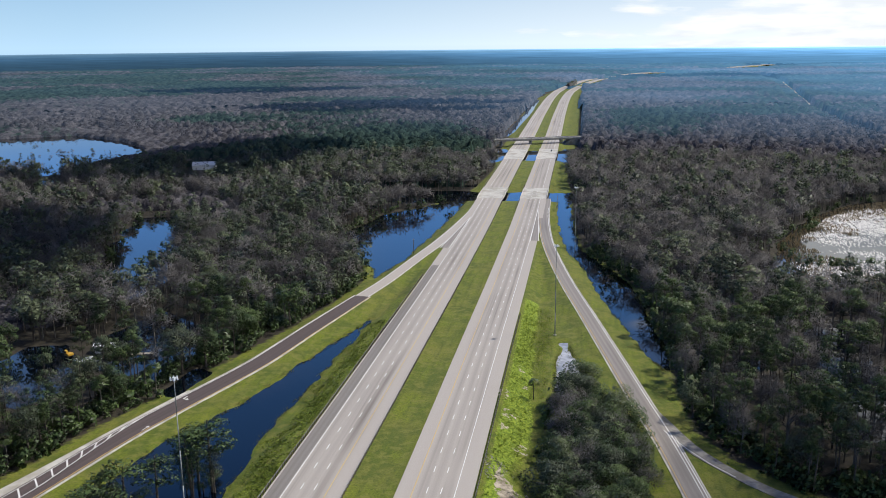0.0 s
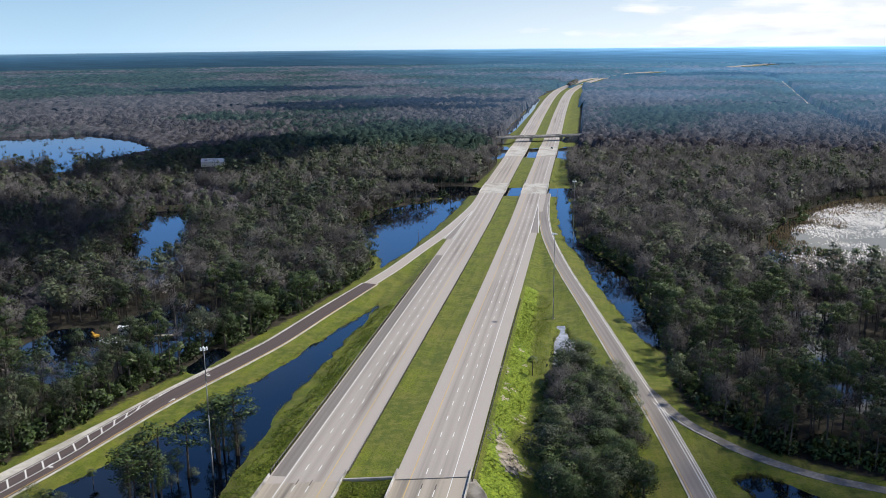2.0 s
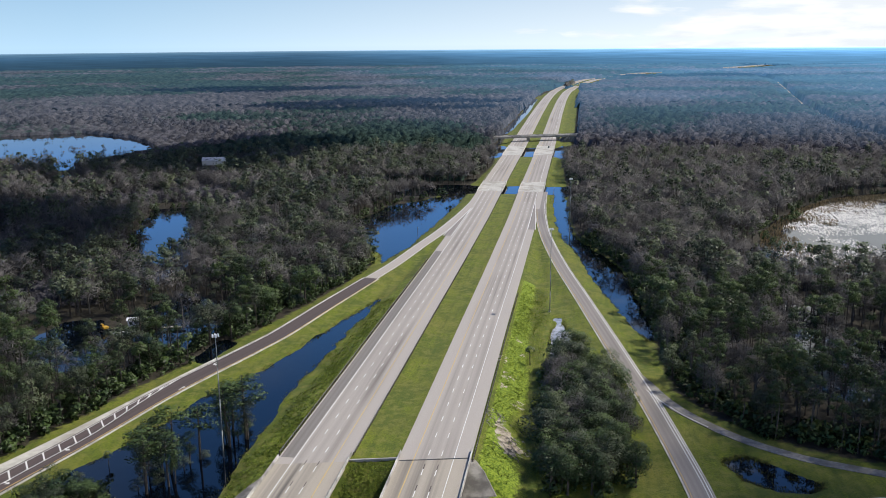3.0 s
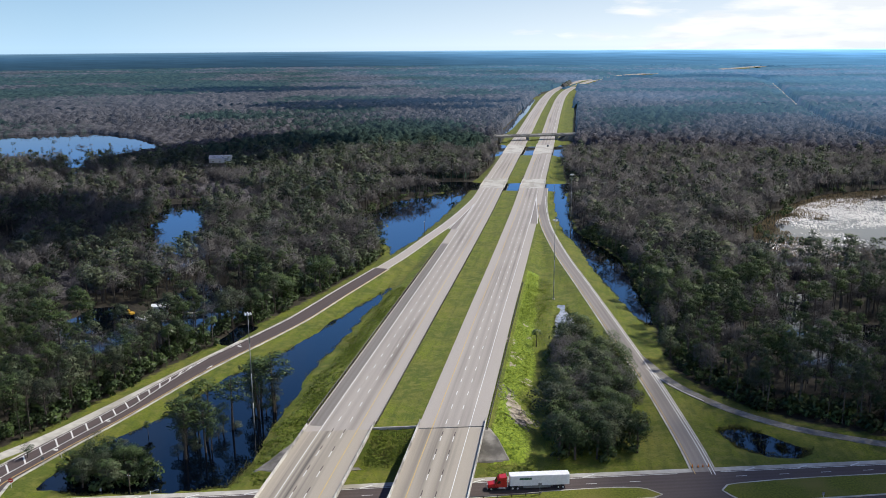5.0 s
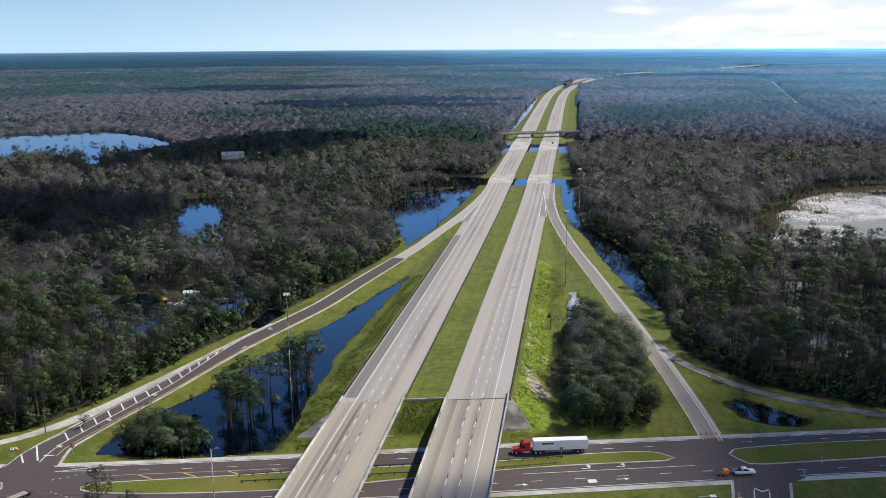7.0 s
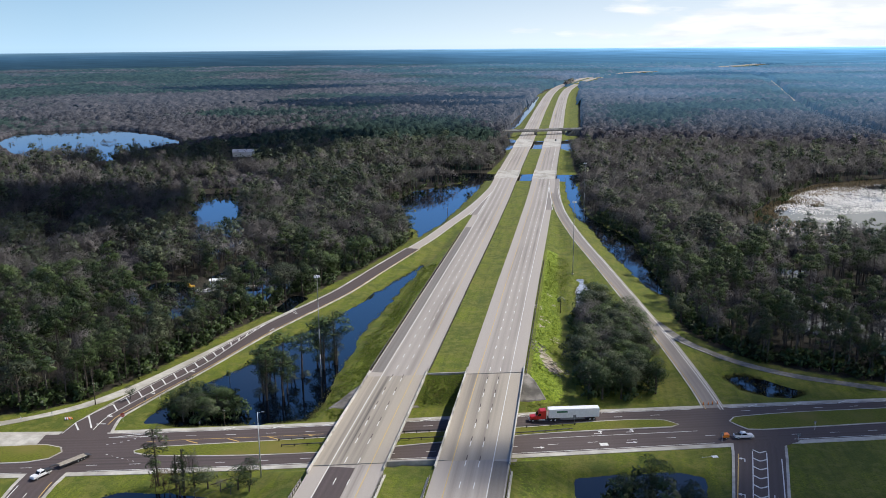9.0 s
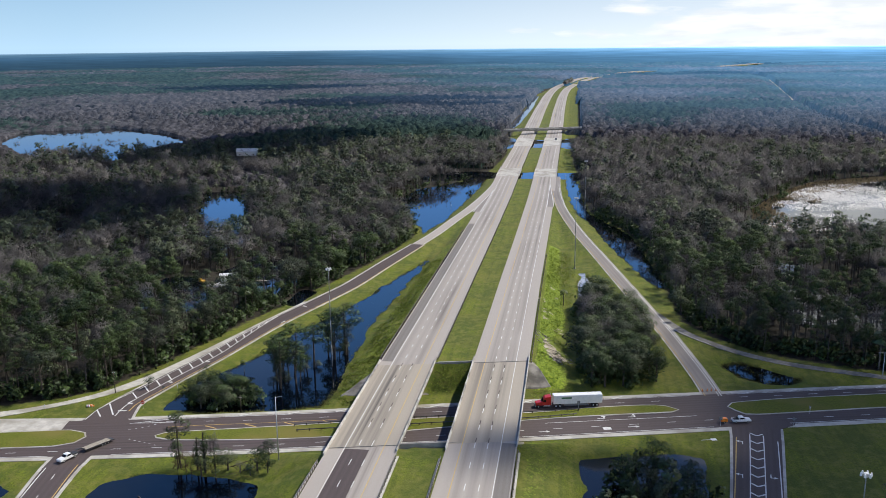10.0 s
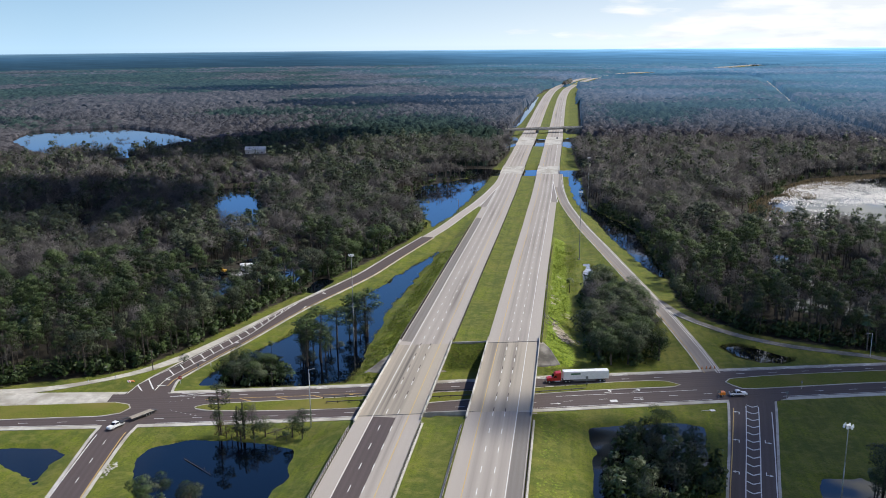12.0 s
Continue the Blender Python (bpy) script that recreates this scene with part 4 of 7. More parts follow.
def species(x, y, clear):
    """The share of each kind of tree at a place: stands that run into one another."""
    a, b = lattice(x, y, 130, 21), lattice(x, y, 60, 22)
    edge = np.clip(1 + clear / 45, 0, 1) * (y < 310)
    bare = np.clip(0.38 + 1.0 * (a - 0.3), 0.1, 0.9) * (1 - 0.92 * edge * (x < 0)) * (1 - 0.4 * edge * (x > 0))
    bare = bare * np.where((x < -95) & (y < 300), 0.6, 1.0)
    green = inside([(-430, 585), (-60, 620), (-58, 960), (-300, 960)], x, y) > 0
    bare = np.where(green, bare * 0.35, bare)
    # paler bare trees grow commoner with distance, standing in for haze
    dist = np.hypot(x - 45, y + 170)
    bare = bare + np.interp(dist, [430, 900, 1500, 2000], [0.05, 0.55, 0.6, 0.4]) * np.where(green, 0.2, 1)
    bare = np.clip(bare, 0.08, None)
    palm = np.where((b > 0.62) | (edge > 0.4), 0.10, 0.02)
    pine = np.clip(0.12 + 0.9 * (b - 0.45), 0.04, 0.5) + edge * 0.15
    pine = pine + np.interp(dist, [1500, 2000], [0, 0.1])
    pine = pine + 0.55 * ((x > 95) & (y < 330) & (clear > -190))
    pine = pine + 0.4 * ((x < -95) & (y < 250) & (clear > -80))
    oak = np.full(np.shape(x), 0.32)
    w = np.stack([bare, oak, pine, palm], 1)
    return w / w.sum(1)[:, None]


def wedge(x, y, margin):
    d = y + 240
    return (x > 38 - d * 0.72 - margin) & (x < 40 + d * 0.36 + margin)


def track_x(y):
    return np.interp(y, [1200, 1270, 1600, 2670, 4200], [427, 434, 470, 640, 770])


def scatter(step, y0, y1, near, far):
    n = int((y1 - y0) / step)
    gx_, gy_ = np.meshgrid(np.arange(-0.75 * far - 260, 0.38 * far + 160, step), y0 + np.arange(n) * step)
    x = (gx_ + RNG.uniform(-0.48, 0.48, gx_.shape) * step).ravel()
    y = (gy_ + RNG.uniform(-0.48, 0.48, gy_.shape) * step).ravel()
    d = np.hypot(x - 45, y + 170)
    k = wedge(x, y, 45) & (d >= near) & (d < far)
    x, y = x[k], y[k]
    clear = inside(CLEAR, x, y) + (lattice(x, y, 14, 31) - 0.5) * 7
    w, glimpse = shore(x, y), np.full(len(x), -1e9)
    for p in PONDS[16:]:
        glimpse = np.maximum(glimpse, inside(p, x, y))
    ok = (clear < -1.5) & np.where(glimpse > -4, RNG.random(len(x)) < np.interp(glimpse, [-4, 0, 6], [1.0, 0.7, 0.16]), w < -1.0 - 2 * RNG.random(len(x)))
    ok &= (x - track_x(y) > 7) | (x - track_x(y) < -21) | (y < 1190)
    # gaps where the flood stands open between the trees
    ok &= lattice(x, y, 26, 33) * 0.7 + lattice(x, y, 9, 34) * 0.3 > 0.24
    # a gap along the camera's line of sight to the white house
    ok &= inside([(-276, 580), (-246, 580), (-288, 738), (-334, 738)], x, y) < 0
    # the clearing with the caravan, and the trees before it thinned to open the camera's view
    ok &= inside([(-166, 178), (-122, 172), (-112, 200), (-116, 226), (-150, 222), (-168, 208)], x, y) < 0
    ok &= (inside([(-160, 150), (-112, 150), (-112, 184), (-160, 184)], x, y) < 0) | (RNG.random(len(x)) < 0.45)
    return x[ok], y[ok], clear[ok]


def forest(name, label, x, y, clear, tris, protos=9, grow=1.0, leaf=None):
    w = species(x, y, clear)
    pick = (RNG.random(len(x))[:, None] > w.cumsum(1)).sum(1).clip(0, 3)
    gz_ = ground_height(x.copy(), y.copy())[0]
    for i, kind in enumerate(KINDS):
        rows = np.where(pick == i)[0]
        if not len(rows):
            continue
        n = tris if kind != "palm" else max(10, tris // 3)
        vs, tint, mi, soft = [], [], [], []
        which = RNG.integers(0, protos, len(rows))
        for p in range(protos):
            r = rows[which == p]
            if not len(r):
                continue
            v, nv = tree_crown(kind, n, RNG)
            if tris < 300:
                nv = nv + [0, 0, 0.5 if tris > 100 else 1.0]
            top, rad = TRUNK_TOP[kind], TRUNK_R[kind]
            ang = np.array([0, 2.09, 4.19])
            ring = np.stack([np.cos(ang), np.sin(ang), 0 * ang], 1) * rad
            tri = []
            for a in range(3):
                b = (a + 1) % 3
                tri += [ring[a] - [0, 0, 1], ring[b] - [0, 0, 1], ring[a] * 0.35 + [0, 0, top]]
            m = len(v)
            if tris < 50:
                tri, ring = [], ring[:0]
            nv = np.vstack([nv, np.tile([0.0, -0.6, 0.3], (len(tri), 1))])
            v = np.vstack([v, np.array(tri).reshape(-1, 3)])
            low = np.where((np.maximum(inside(PONDS[10], x[r], y[r]), inside(PONDS[9], x[r], y[r])) > -45) & ((y[r] > 860) | (y[r] < 600) & (y[r] > 440)) | (inside(PONDS[12], x[r], y[r]) > -26) & (y[r] < 410), 0.55, 1.0)
            size = low * grow * (RNG.uniform(0.85, 1.7, len(r)) if tris > 100 else RNG.uniform(0.95, 1.35, len(r))) * (0.8 if kind == "pine" else 1.0)
            ca, sa = np.cos(t := RNG.uniform(0, 6.28, len(r))), np.sin(t)
            wide = size * RNG.uniform(0.9, 1.3, len(r))
            V = np.empty((len(r), len(v), 3))
            V[:, :, 0] = (v[None, :, 0] * ca[:, None] - v[None, :, 1] * sa[:, None]) * wide[:, None] + x[r][:, None]
            V[:, :, 1] = (v[None, :, 0] * sa[:, None] + v[None, :, 1] * ca[:, None]) * wide[:, None] + y[r][:, None]
            V[:, :, 2] = v[None, :, 2] * size[:, None] + gz_[r][:, None]
            vs.append(V.reshape(-1, 3))
            N = np.empty(V.shape)
            N[:, :, 0] = nv[None, :, 0] * ca[:, None] - nv[None, :, 1] * sa[:, None]
            N[:, :, 1] = nv[None, :, 0] * sa[:, None] + nv[None, :, 1] * ca[:, None]
            N[:, :, 2] = nv[None, :, 2]
            soft.append(N.reshape(-1, 3))
            tint.append(np.repeat(RNG.random(len(r)) if tris > 300 else RNG.uniform(0.05, 0.95, len(r)), len(v)))
            mi.append(np.tile(np.concatenate([np.zeros(m // 3, np.int32), np.ones(len(tri) // 3, np.int32)]), len(r)))
        V = np.vstack(vs)
        # nearer woods get greener leaves; the greyer ones farther off paint haze
        me = mesh_of(name, V, np.arange(len(V)).reshape(-1, 3), leaf or (LEAF_EDGE if tris >= 300 and kind in ("oak", "pine") else LEAF[kind]), attrs={"tint": np.concatenate(tint), "soft": np.vstack(soft)})
        me.materials.append(leaf or WOOD[kind])
        me.polygons.foreach_set("material_index", np.concatenate(mi))
        tagged(place(f"{ {'bare': 'bare_hardwood', 'oak': 'oak', 'pine': 'pine', 'palm': 'palm'}[kind]}_{name}", me), label % {"bare": "bare grey-brown hardwoods", "oak": "dark green oaks", "pine": "tall pines", "palm": "cabbage palms"}[kind], "forest", kind="stuff")


NEAR_TREES = scatter(6.4, 30, 420, 0, 440)
tx, ty, tc = NEAR_TREES
single = (tc > -24) & (ty < 330)
forest("woods", "dense swamp woods of %s in flood water", tx[~single], ty[~single], tc[~single], 800)
forest("woods", "swamp woods of %s stretching across the plain", *scatter(6.8, 60, 900, 440, 640), 250)
forest("woods", "swamp woods of %s stretching across the plain", *scatter(6.8, 60, 960, 640, 970), 105)

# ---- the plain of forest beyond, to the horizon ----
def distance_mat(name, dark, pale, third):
    """Far woods with blue haze painted on as emission, which grows with the distance and towards the sun."""
    m = mat(name, dark, pale, 0.9, 1.0, bump=1.4, spec=0.0)
    n, l = m.node_tree.nodes, m.node_tree.links
    p = n["Principled BSDF"]
    bare = p.inputs["Base Color"].links[0].from_socket
    lf, sh = n.new("ShaderNodeAttribute"), n.new("ShaderNodeAttribute")
    lf.attribute_name, sh.attribute_name = "leafy", "shade"
    lm = n.new("ShaderNodeMapRange")
    lm.inputs["From Min"].default_value, lm.inputs["From Max"].default_value = 0.50, 0.62
    l.new(lf.outputs["Fac"], lm.inputs["Value"])
    gm = n.new("ShaderNodeMixRGB")
    gm.inputs[2].default_value = (*third, 1)
    l.new(lm.outputs[0], gm.inputs[0])
    l.new(bare, gm.inputs[1])
    sm = n.new("ShaderNodeMapRange")
    sm.inputs["To Min"].default_value, sm.inputs["To Max"].default_value = 0.5, 1.45
    l.new(sh.outputs["Fac"], sm.inputs["Value"])
    tm = n.new("ShaderNodeVectorMath")
    tm.operation = "SCALE"
    l.new(gm.outputs[0], tm.inputs[0])
    l.new(sm.outputs[0], tm.inputs["Scale"])
    l.new(tm.outputs["Vector"], p.inputs["Base Color"])
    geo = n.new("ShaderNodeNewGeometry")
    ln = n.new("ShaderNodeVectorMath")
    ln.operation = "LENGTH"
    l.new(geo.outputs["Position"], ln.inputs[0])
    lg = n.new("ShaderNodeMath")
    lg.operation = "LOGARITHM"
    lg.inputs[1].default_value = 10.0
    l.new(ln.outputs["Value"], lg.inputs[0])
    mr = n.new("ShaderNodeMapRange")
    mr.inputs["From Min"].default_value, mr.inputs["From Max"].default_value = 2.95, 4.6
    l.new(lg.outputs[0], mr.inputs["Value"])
    # haze colours that the tree surfaces give off, none below about 900 m
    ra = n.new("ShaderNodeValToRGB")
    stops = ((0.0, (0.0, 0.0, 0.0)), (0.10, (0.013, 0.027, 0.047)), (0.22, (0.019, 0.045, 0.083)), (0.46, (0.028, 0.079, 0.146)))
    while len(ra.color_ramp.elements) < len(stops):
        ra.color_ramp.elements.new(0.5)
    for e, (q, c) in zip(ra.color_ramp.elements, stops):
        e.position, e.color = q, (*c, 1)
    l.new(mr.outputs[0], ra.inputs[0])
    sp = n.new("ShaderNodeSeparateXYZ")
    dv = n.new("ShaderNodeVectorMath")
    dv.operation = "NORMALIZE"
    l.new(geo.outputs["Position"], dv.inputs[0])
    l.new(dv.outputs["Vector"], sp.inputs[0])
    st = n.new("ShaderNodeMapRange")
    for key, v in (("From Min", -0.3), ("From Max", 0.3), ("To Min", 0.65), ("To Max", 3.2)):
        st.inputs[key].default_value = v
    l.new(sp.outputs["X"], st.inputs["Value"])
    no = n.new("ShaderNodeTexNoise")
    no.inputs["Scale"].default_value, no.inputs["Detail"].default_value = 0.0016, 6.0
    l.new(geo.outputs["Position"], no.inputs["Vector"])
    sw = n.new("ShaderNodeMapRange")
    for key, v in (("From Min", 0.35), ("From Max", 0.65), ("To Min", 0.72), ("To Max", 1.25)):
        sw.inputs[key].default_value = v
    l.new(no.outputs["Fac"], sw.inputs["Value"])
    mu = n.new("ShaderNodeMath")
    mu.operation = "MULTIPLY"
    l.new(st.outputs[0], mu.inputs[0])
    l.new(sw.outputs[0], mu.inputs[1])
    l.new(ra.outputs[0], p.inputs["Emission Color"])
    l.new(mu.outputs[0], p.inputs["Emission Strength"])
    return m


def crown_field(x, y, cell, seed):
    """The top of a closed forest: the highest of the rounded crowns over each place, with that tree's tint and kind."""
    top, tint, leafy = np.full(x.shape, 2.0), np.full(x.shape, 0.5), np.full(x.shape, 0.5)
    ci, cj = np.floor(x / cell), np.floor(y / cell)
    for di in (-1, 0, 1):
        for dj in (-1, 0, 1):
            i, j = (ci + di).astype(np.int64), (cj + dj).astype(np.int64)

            def draw(k):
                q = (i * 374761393 + j * 668265263 + (seed + k) * 974634721) & 0x7FFFFFFF
                q = ((q ^ (q >> 13)) * 1274126177) & 0x7FFFFFFF
                return ((q ^ (q >> 16)) & 0xFFFF) / 65535.0

            px, py = (i + 0.1 + 0.8 * draw(1)) * cell, (j + 0.1 + 0.8 * draw(2)) * cell
            tall = 9.5 + 6.5 * draw(3) ** 1.4
            wide = cell * (0.52 + 0.30 * draw(4))
            d = np.hypot(x - px, y - py) / wide
            z = tall - 4.2 * d ** 2 - 2.0 * d ** 6
            k = z > top
            top = np.where(k, z, top)
            tint = np.where(k, draw(5), tint)
            stand = lattice(px, py, 170, 81) * 0.6 + lattice(px, py, 520, 82) * 0.4 + 0.22 * (draw(6) - 0.5)
            leafy = np.where(k, stand, leafy)
    return top, tint, leafy


def canopy(name, r0, r1, na, nr, cell, material, label, category, kind, high=1.0):
    """Far woods as one sheet of crowns, finer towards the road."""
    A, R = np.meshgrid(np.radians(np.linspace(-41, 25, na)), r0 * (r1 / r0) ** np.linspace(0, 1, nr))
    A = A + RNG.uniform(-0.35, 0.35, A.shape) * math.radians(66 / na)
    R = R * (1 + RNG.uniform(-0.35, 0.35, A.shape) * math.log(r1 / r0) / nr)
    x, y = (45 + R * np.sin(A)).ravel(), (-170 + R * np.cos(A)).ravel()
    z, tint, leafy = crown_field(x, y, cell, 91)
    green = inside([(-430, 585), (-60, 620), (-58, 960), (-300, 960)], x, y) > 0
    # crowns are coloured greener and darker with distance, standing in for haze
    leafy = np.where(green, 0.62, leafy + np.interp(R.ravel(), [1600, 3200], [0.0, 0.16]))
    z = z * high * np.interp(R.ravel(), [430, 600], [0.25, 1.0]) + RNG.normal(0, 0.6, z.shape)
    off = x - HX(y)
    wide_ = np.interp(y, [2150, 2260, 3180, 3230, 3430, 3500, 4040, 4120, 4540, 4600], [48, 31, 30, 50, 50, 30, 30, 60, 60, 30])
    z = np.where((np.abs(off) < wide_) & ((np.abs(off) > 5) | (y < 2240)) | ((x - track_x(y) < 4) & (x - track_x(y) > -6) & (y < 3100)), -3, np.where((x - track_x(y) < 0) & (x - track_x(y) > -34) & (y < 3100), z * 0.6, z))
    low_ = (np.abs(off - 30) < 110) & (y > 2350) & (y < 2850) | (np.abs(off - 60) < 170) & ((y > 3050) & (y < 3460) | (y > 3800) & (y < 4600))
    z = np.where(low_ & (z > 0), z * 0.36, z)
    if r0 < 1700:
        w = shore(x, y)
        z = np.where((inside([(-276, 580), (-246, 580), (-288, 738), (-334, 738)], x, y) > -3) | (inside(CLEAR, x, y) > -5) | (w > (-3 if high == 1 else -26)), -3, z * np.interp(inside(PONDS[10], x, y), [-90, -5], [1.0, 0.3]))
    tagged(place(name, mesh_of(name, np.stack([x, y, z], 1), grid_faces(nr, na), material, True, {"shade": tint, "leafy": leafy})), label, category, kind=kind)


# the sheets and sprays below all carry this painted haze glow
DISTANCE = distance_mat("haze_glow_woods", (0.044, 0.043, 0.048), (0.094, 0.088, 0.093), (0.028, 0.045, 0.036))
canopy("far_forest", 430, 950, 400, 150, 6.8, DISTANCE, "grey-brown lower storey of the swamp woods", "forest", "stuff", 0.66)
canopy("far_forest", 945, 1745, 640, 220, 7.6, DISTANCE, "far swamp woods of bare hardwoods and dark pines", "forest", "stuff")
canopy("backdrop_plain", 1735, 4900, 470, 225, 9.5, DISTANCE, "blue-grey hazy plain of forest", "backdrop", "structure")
# twigs and leaf sprays standing out of the nearer far crowns
sr, sa = np.sqrt(RNG.uniform(940 ** 2, 1500 ** 2, 130000)), np.radians(RNG.uniform(-40, 24, 130000))
sx, sy = 45 + sr * np.sin(sa), -170 + sr * np.cos(sa)
sz, st_, sl_ = crown_field(sx, sy, 7.6, 91)
sk = (inside(CLEAR, sx, sy) < -7) & (shore(sx, sy) < -5) & (inside(PONDS[10], sx, sy) < -60) & (np.abs(sx - track_x(sy) + 3) > 11) & (sz > 5)
sx, sy, sz, st_, sl_ = (q[sk] for q in (sx, sy, sz, st_, sl_))
V = leaf_tris(np.stack([sx, sy, sz + 0.1], 1), np.full(len(sx), 0.75), RNG)
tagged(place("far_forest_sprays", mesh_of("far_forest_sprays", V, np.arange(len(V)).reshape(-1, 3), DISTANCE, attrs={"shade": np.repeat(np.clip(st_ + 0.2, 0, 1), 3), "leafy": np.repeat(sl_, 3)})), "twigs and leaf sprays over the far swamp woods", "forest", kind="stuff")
med_y = np.concatenate([np.arange(2236, 2400, 6.0)] * 2)
med_x = HX(med_y) + np.concatenate([np.full(len(med_y) // 2, -2.5), np.full(len(med_y) // 2, 2.5)])
forest("median_woods", "far %s standing between the carriageways", med_x, med_y, np.full(len(med_x), -60.0), 40, 4)


def rim_mat():
    """The last miles before the horizon: streaks of forest and paling haze painted as emission on an upright ring."""
    m = mat("horizon_haze", (0.02, 0.03, 0.03), (0.03, 0.04, 0.04), 0.01, 1.0, spec=0.0)
    n, l = m.node_tree.nodes, m.node_tree.links
    p = n["Principled BSDF"]
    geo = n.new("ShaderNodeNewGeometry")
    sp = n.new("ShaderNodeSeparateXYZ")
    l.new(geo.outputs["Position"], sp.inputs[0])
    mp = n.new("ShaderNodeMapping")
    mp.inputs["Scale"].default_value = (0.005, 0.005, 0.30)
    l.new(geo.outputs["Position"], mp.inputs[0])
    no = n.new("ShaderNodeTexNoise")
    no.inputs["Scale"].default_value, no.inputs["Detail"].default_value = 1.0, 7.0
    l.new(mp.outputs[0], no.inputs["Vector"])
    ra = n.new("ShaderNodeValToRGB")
    # haze painted by height: dark blue below, pale at the top
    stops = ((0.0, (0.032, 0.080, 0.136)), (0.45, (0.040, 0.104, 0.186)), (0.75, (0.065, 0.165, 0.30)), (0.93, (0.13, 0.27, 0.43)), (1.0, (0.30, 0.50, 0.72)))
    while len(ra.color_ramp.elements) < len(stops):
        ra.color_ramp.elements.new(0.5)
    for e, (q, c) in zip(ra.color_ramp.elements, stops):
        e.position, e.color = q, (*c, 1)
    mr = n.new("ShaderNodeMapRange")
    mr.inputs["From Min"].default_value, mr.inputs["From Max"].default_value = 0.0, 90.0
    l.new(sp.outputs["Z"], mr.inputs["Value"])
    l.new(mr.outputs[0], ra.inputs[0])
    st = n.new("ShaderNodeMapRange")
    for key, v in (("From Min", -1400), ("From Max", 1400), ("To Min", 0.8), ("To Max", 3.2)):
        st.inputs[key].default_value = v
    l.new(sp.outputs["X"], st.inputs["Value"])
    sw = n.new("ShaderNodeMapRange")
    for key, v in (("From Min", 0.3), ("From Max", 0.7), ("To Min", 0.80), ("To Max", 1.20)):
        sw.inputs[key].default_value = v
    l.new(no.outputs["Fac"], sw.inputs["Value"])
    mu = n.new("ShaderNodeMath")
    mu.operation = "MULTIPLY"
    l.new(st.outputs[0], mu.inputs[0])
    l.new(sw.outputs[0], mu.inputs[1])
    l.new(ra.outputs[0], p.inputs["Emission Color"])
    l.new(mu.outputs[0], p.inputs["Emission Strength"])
    return m


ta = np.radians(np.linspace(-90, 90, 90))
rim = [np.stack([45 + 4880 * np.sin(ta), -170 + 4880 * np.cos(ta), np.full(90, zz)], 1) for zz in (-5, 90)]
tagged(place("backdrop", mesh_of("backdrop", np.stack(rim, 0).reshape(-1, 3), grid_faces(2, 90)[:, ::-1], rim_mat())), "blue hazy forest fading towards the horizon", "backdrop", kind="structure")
ty_ = np.linspace(1180, 3000, 40)
tr_ = Run([(float(track_x(y)), float(y), 1.2, 2.2) for y in ty_], 30)
tagged(tr_.surface("dirt_track", PALE, cols=2), "pale dirt track cut straight through the woods", "track", kind="structure")

# ---- unseen fair-weather clouds, placed to cast shadows on woods and ground ----
def cloud_mat(name, clear):
    m = mat(name, (0.80, 0.80, 0.80), (0.90, 0.90, 0.90), 0.01, 1.0, spec=0.0)
    n, l = m.node_tree.nodes, m.node_tree.links
    tr, ms = n.new("ShaderNodeBsdfTransparent"), n.new("ShaderNodeMixShader")
    ms.inputs[0].default_value = clear
    l.new(n["Principled BSDF"].outputs[0], ms.inputs[1])
    l.new(tr.outputs[0], ms.inputs[2])
    l.new(ms.outputs[0], n["Material Output"].inputs[0])
    return m


CLOUD, SHADE_WISP = cloud_mat("thin_cloud", 0.2), cloud_mat("shade_wisp", 0.78)


def cumulus(x, y, rx, ry, turn, seed, count=16, material=None):
    """A flat-based heap of cloud 1300 m up, out of view, placed so that its shadow falls round (x, y)."""
    rng = np.random.default_rng(seed)
    base = Vector((x, y, 0)) + SUN_TO * (1300 / SUN_TO.z)
    bm = bmesh.new()
    for k in range(count):
        a, q = rng.uniform(0, 6.28), rng.uniform(0, 1) ** 0.5
        r = rng.uniform(0.22, 0.42) * (1.15 - 0.5 * q)
        m = Matrix.Translation((math.cos(a) * q * rx * 0.8, math.sin(a) * q * ry * 0.8, 0)) @ Matrix.Diagonal((r * rx, r * ry, 38 * (1.2 - q), 1))
        bmesh.ops.create_icosphere(bm, subdivisions=2, radius=1.0, matrix=m)
    for v in bm.verts:
        v.co += Vector(noise.noise_vector(v.co * 0.02 + Vector((seed, 0, 0)))) * 14
        v.co.z = max(v.co.z, -6)
    ob = tagged(part("cloud", bm, material or CLOUD, smooth=True), "unseen fair-weather cloud placed to cast its shadow below", "cloud", group="clouds", kind="stuff")
    ob.matrix_basis = Matrix.Translation(base) @ Matrix.Rotation(turn, 4, "Z")


cumulus(-790, 2060, 330, 190, 0.15, 1)
cumulus(-270, 1490, 300, 190, 0.2, 2)
cumulus(-330, 720, 170, 220, -0.3, 3, 22)
cumulus(470, 2990, 330, 200, 0.1, 4)
cumulus(166, -6, 116, 84, 0.22, 5, 34)
# thin wisps added out of view to dim the ground below them
cumulus(196, 72, 165, 110, 0.1, 6, 46, SHADE_WISP)
cumulus(46, 14, 62, 24, 0.15, 8, 14, SHADE_WISP)
cumulus(-345, 320, 165, 140, 0.3, 7, 70, SHADE_WISP)

# ---- the nearest trees, each a thing of its own ----
PROTO = {}


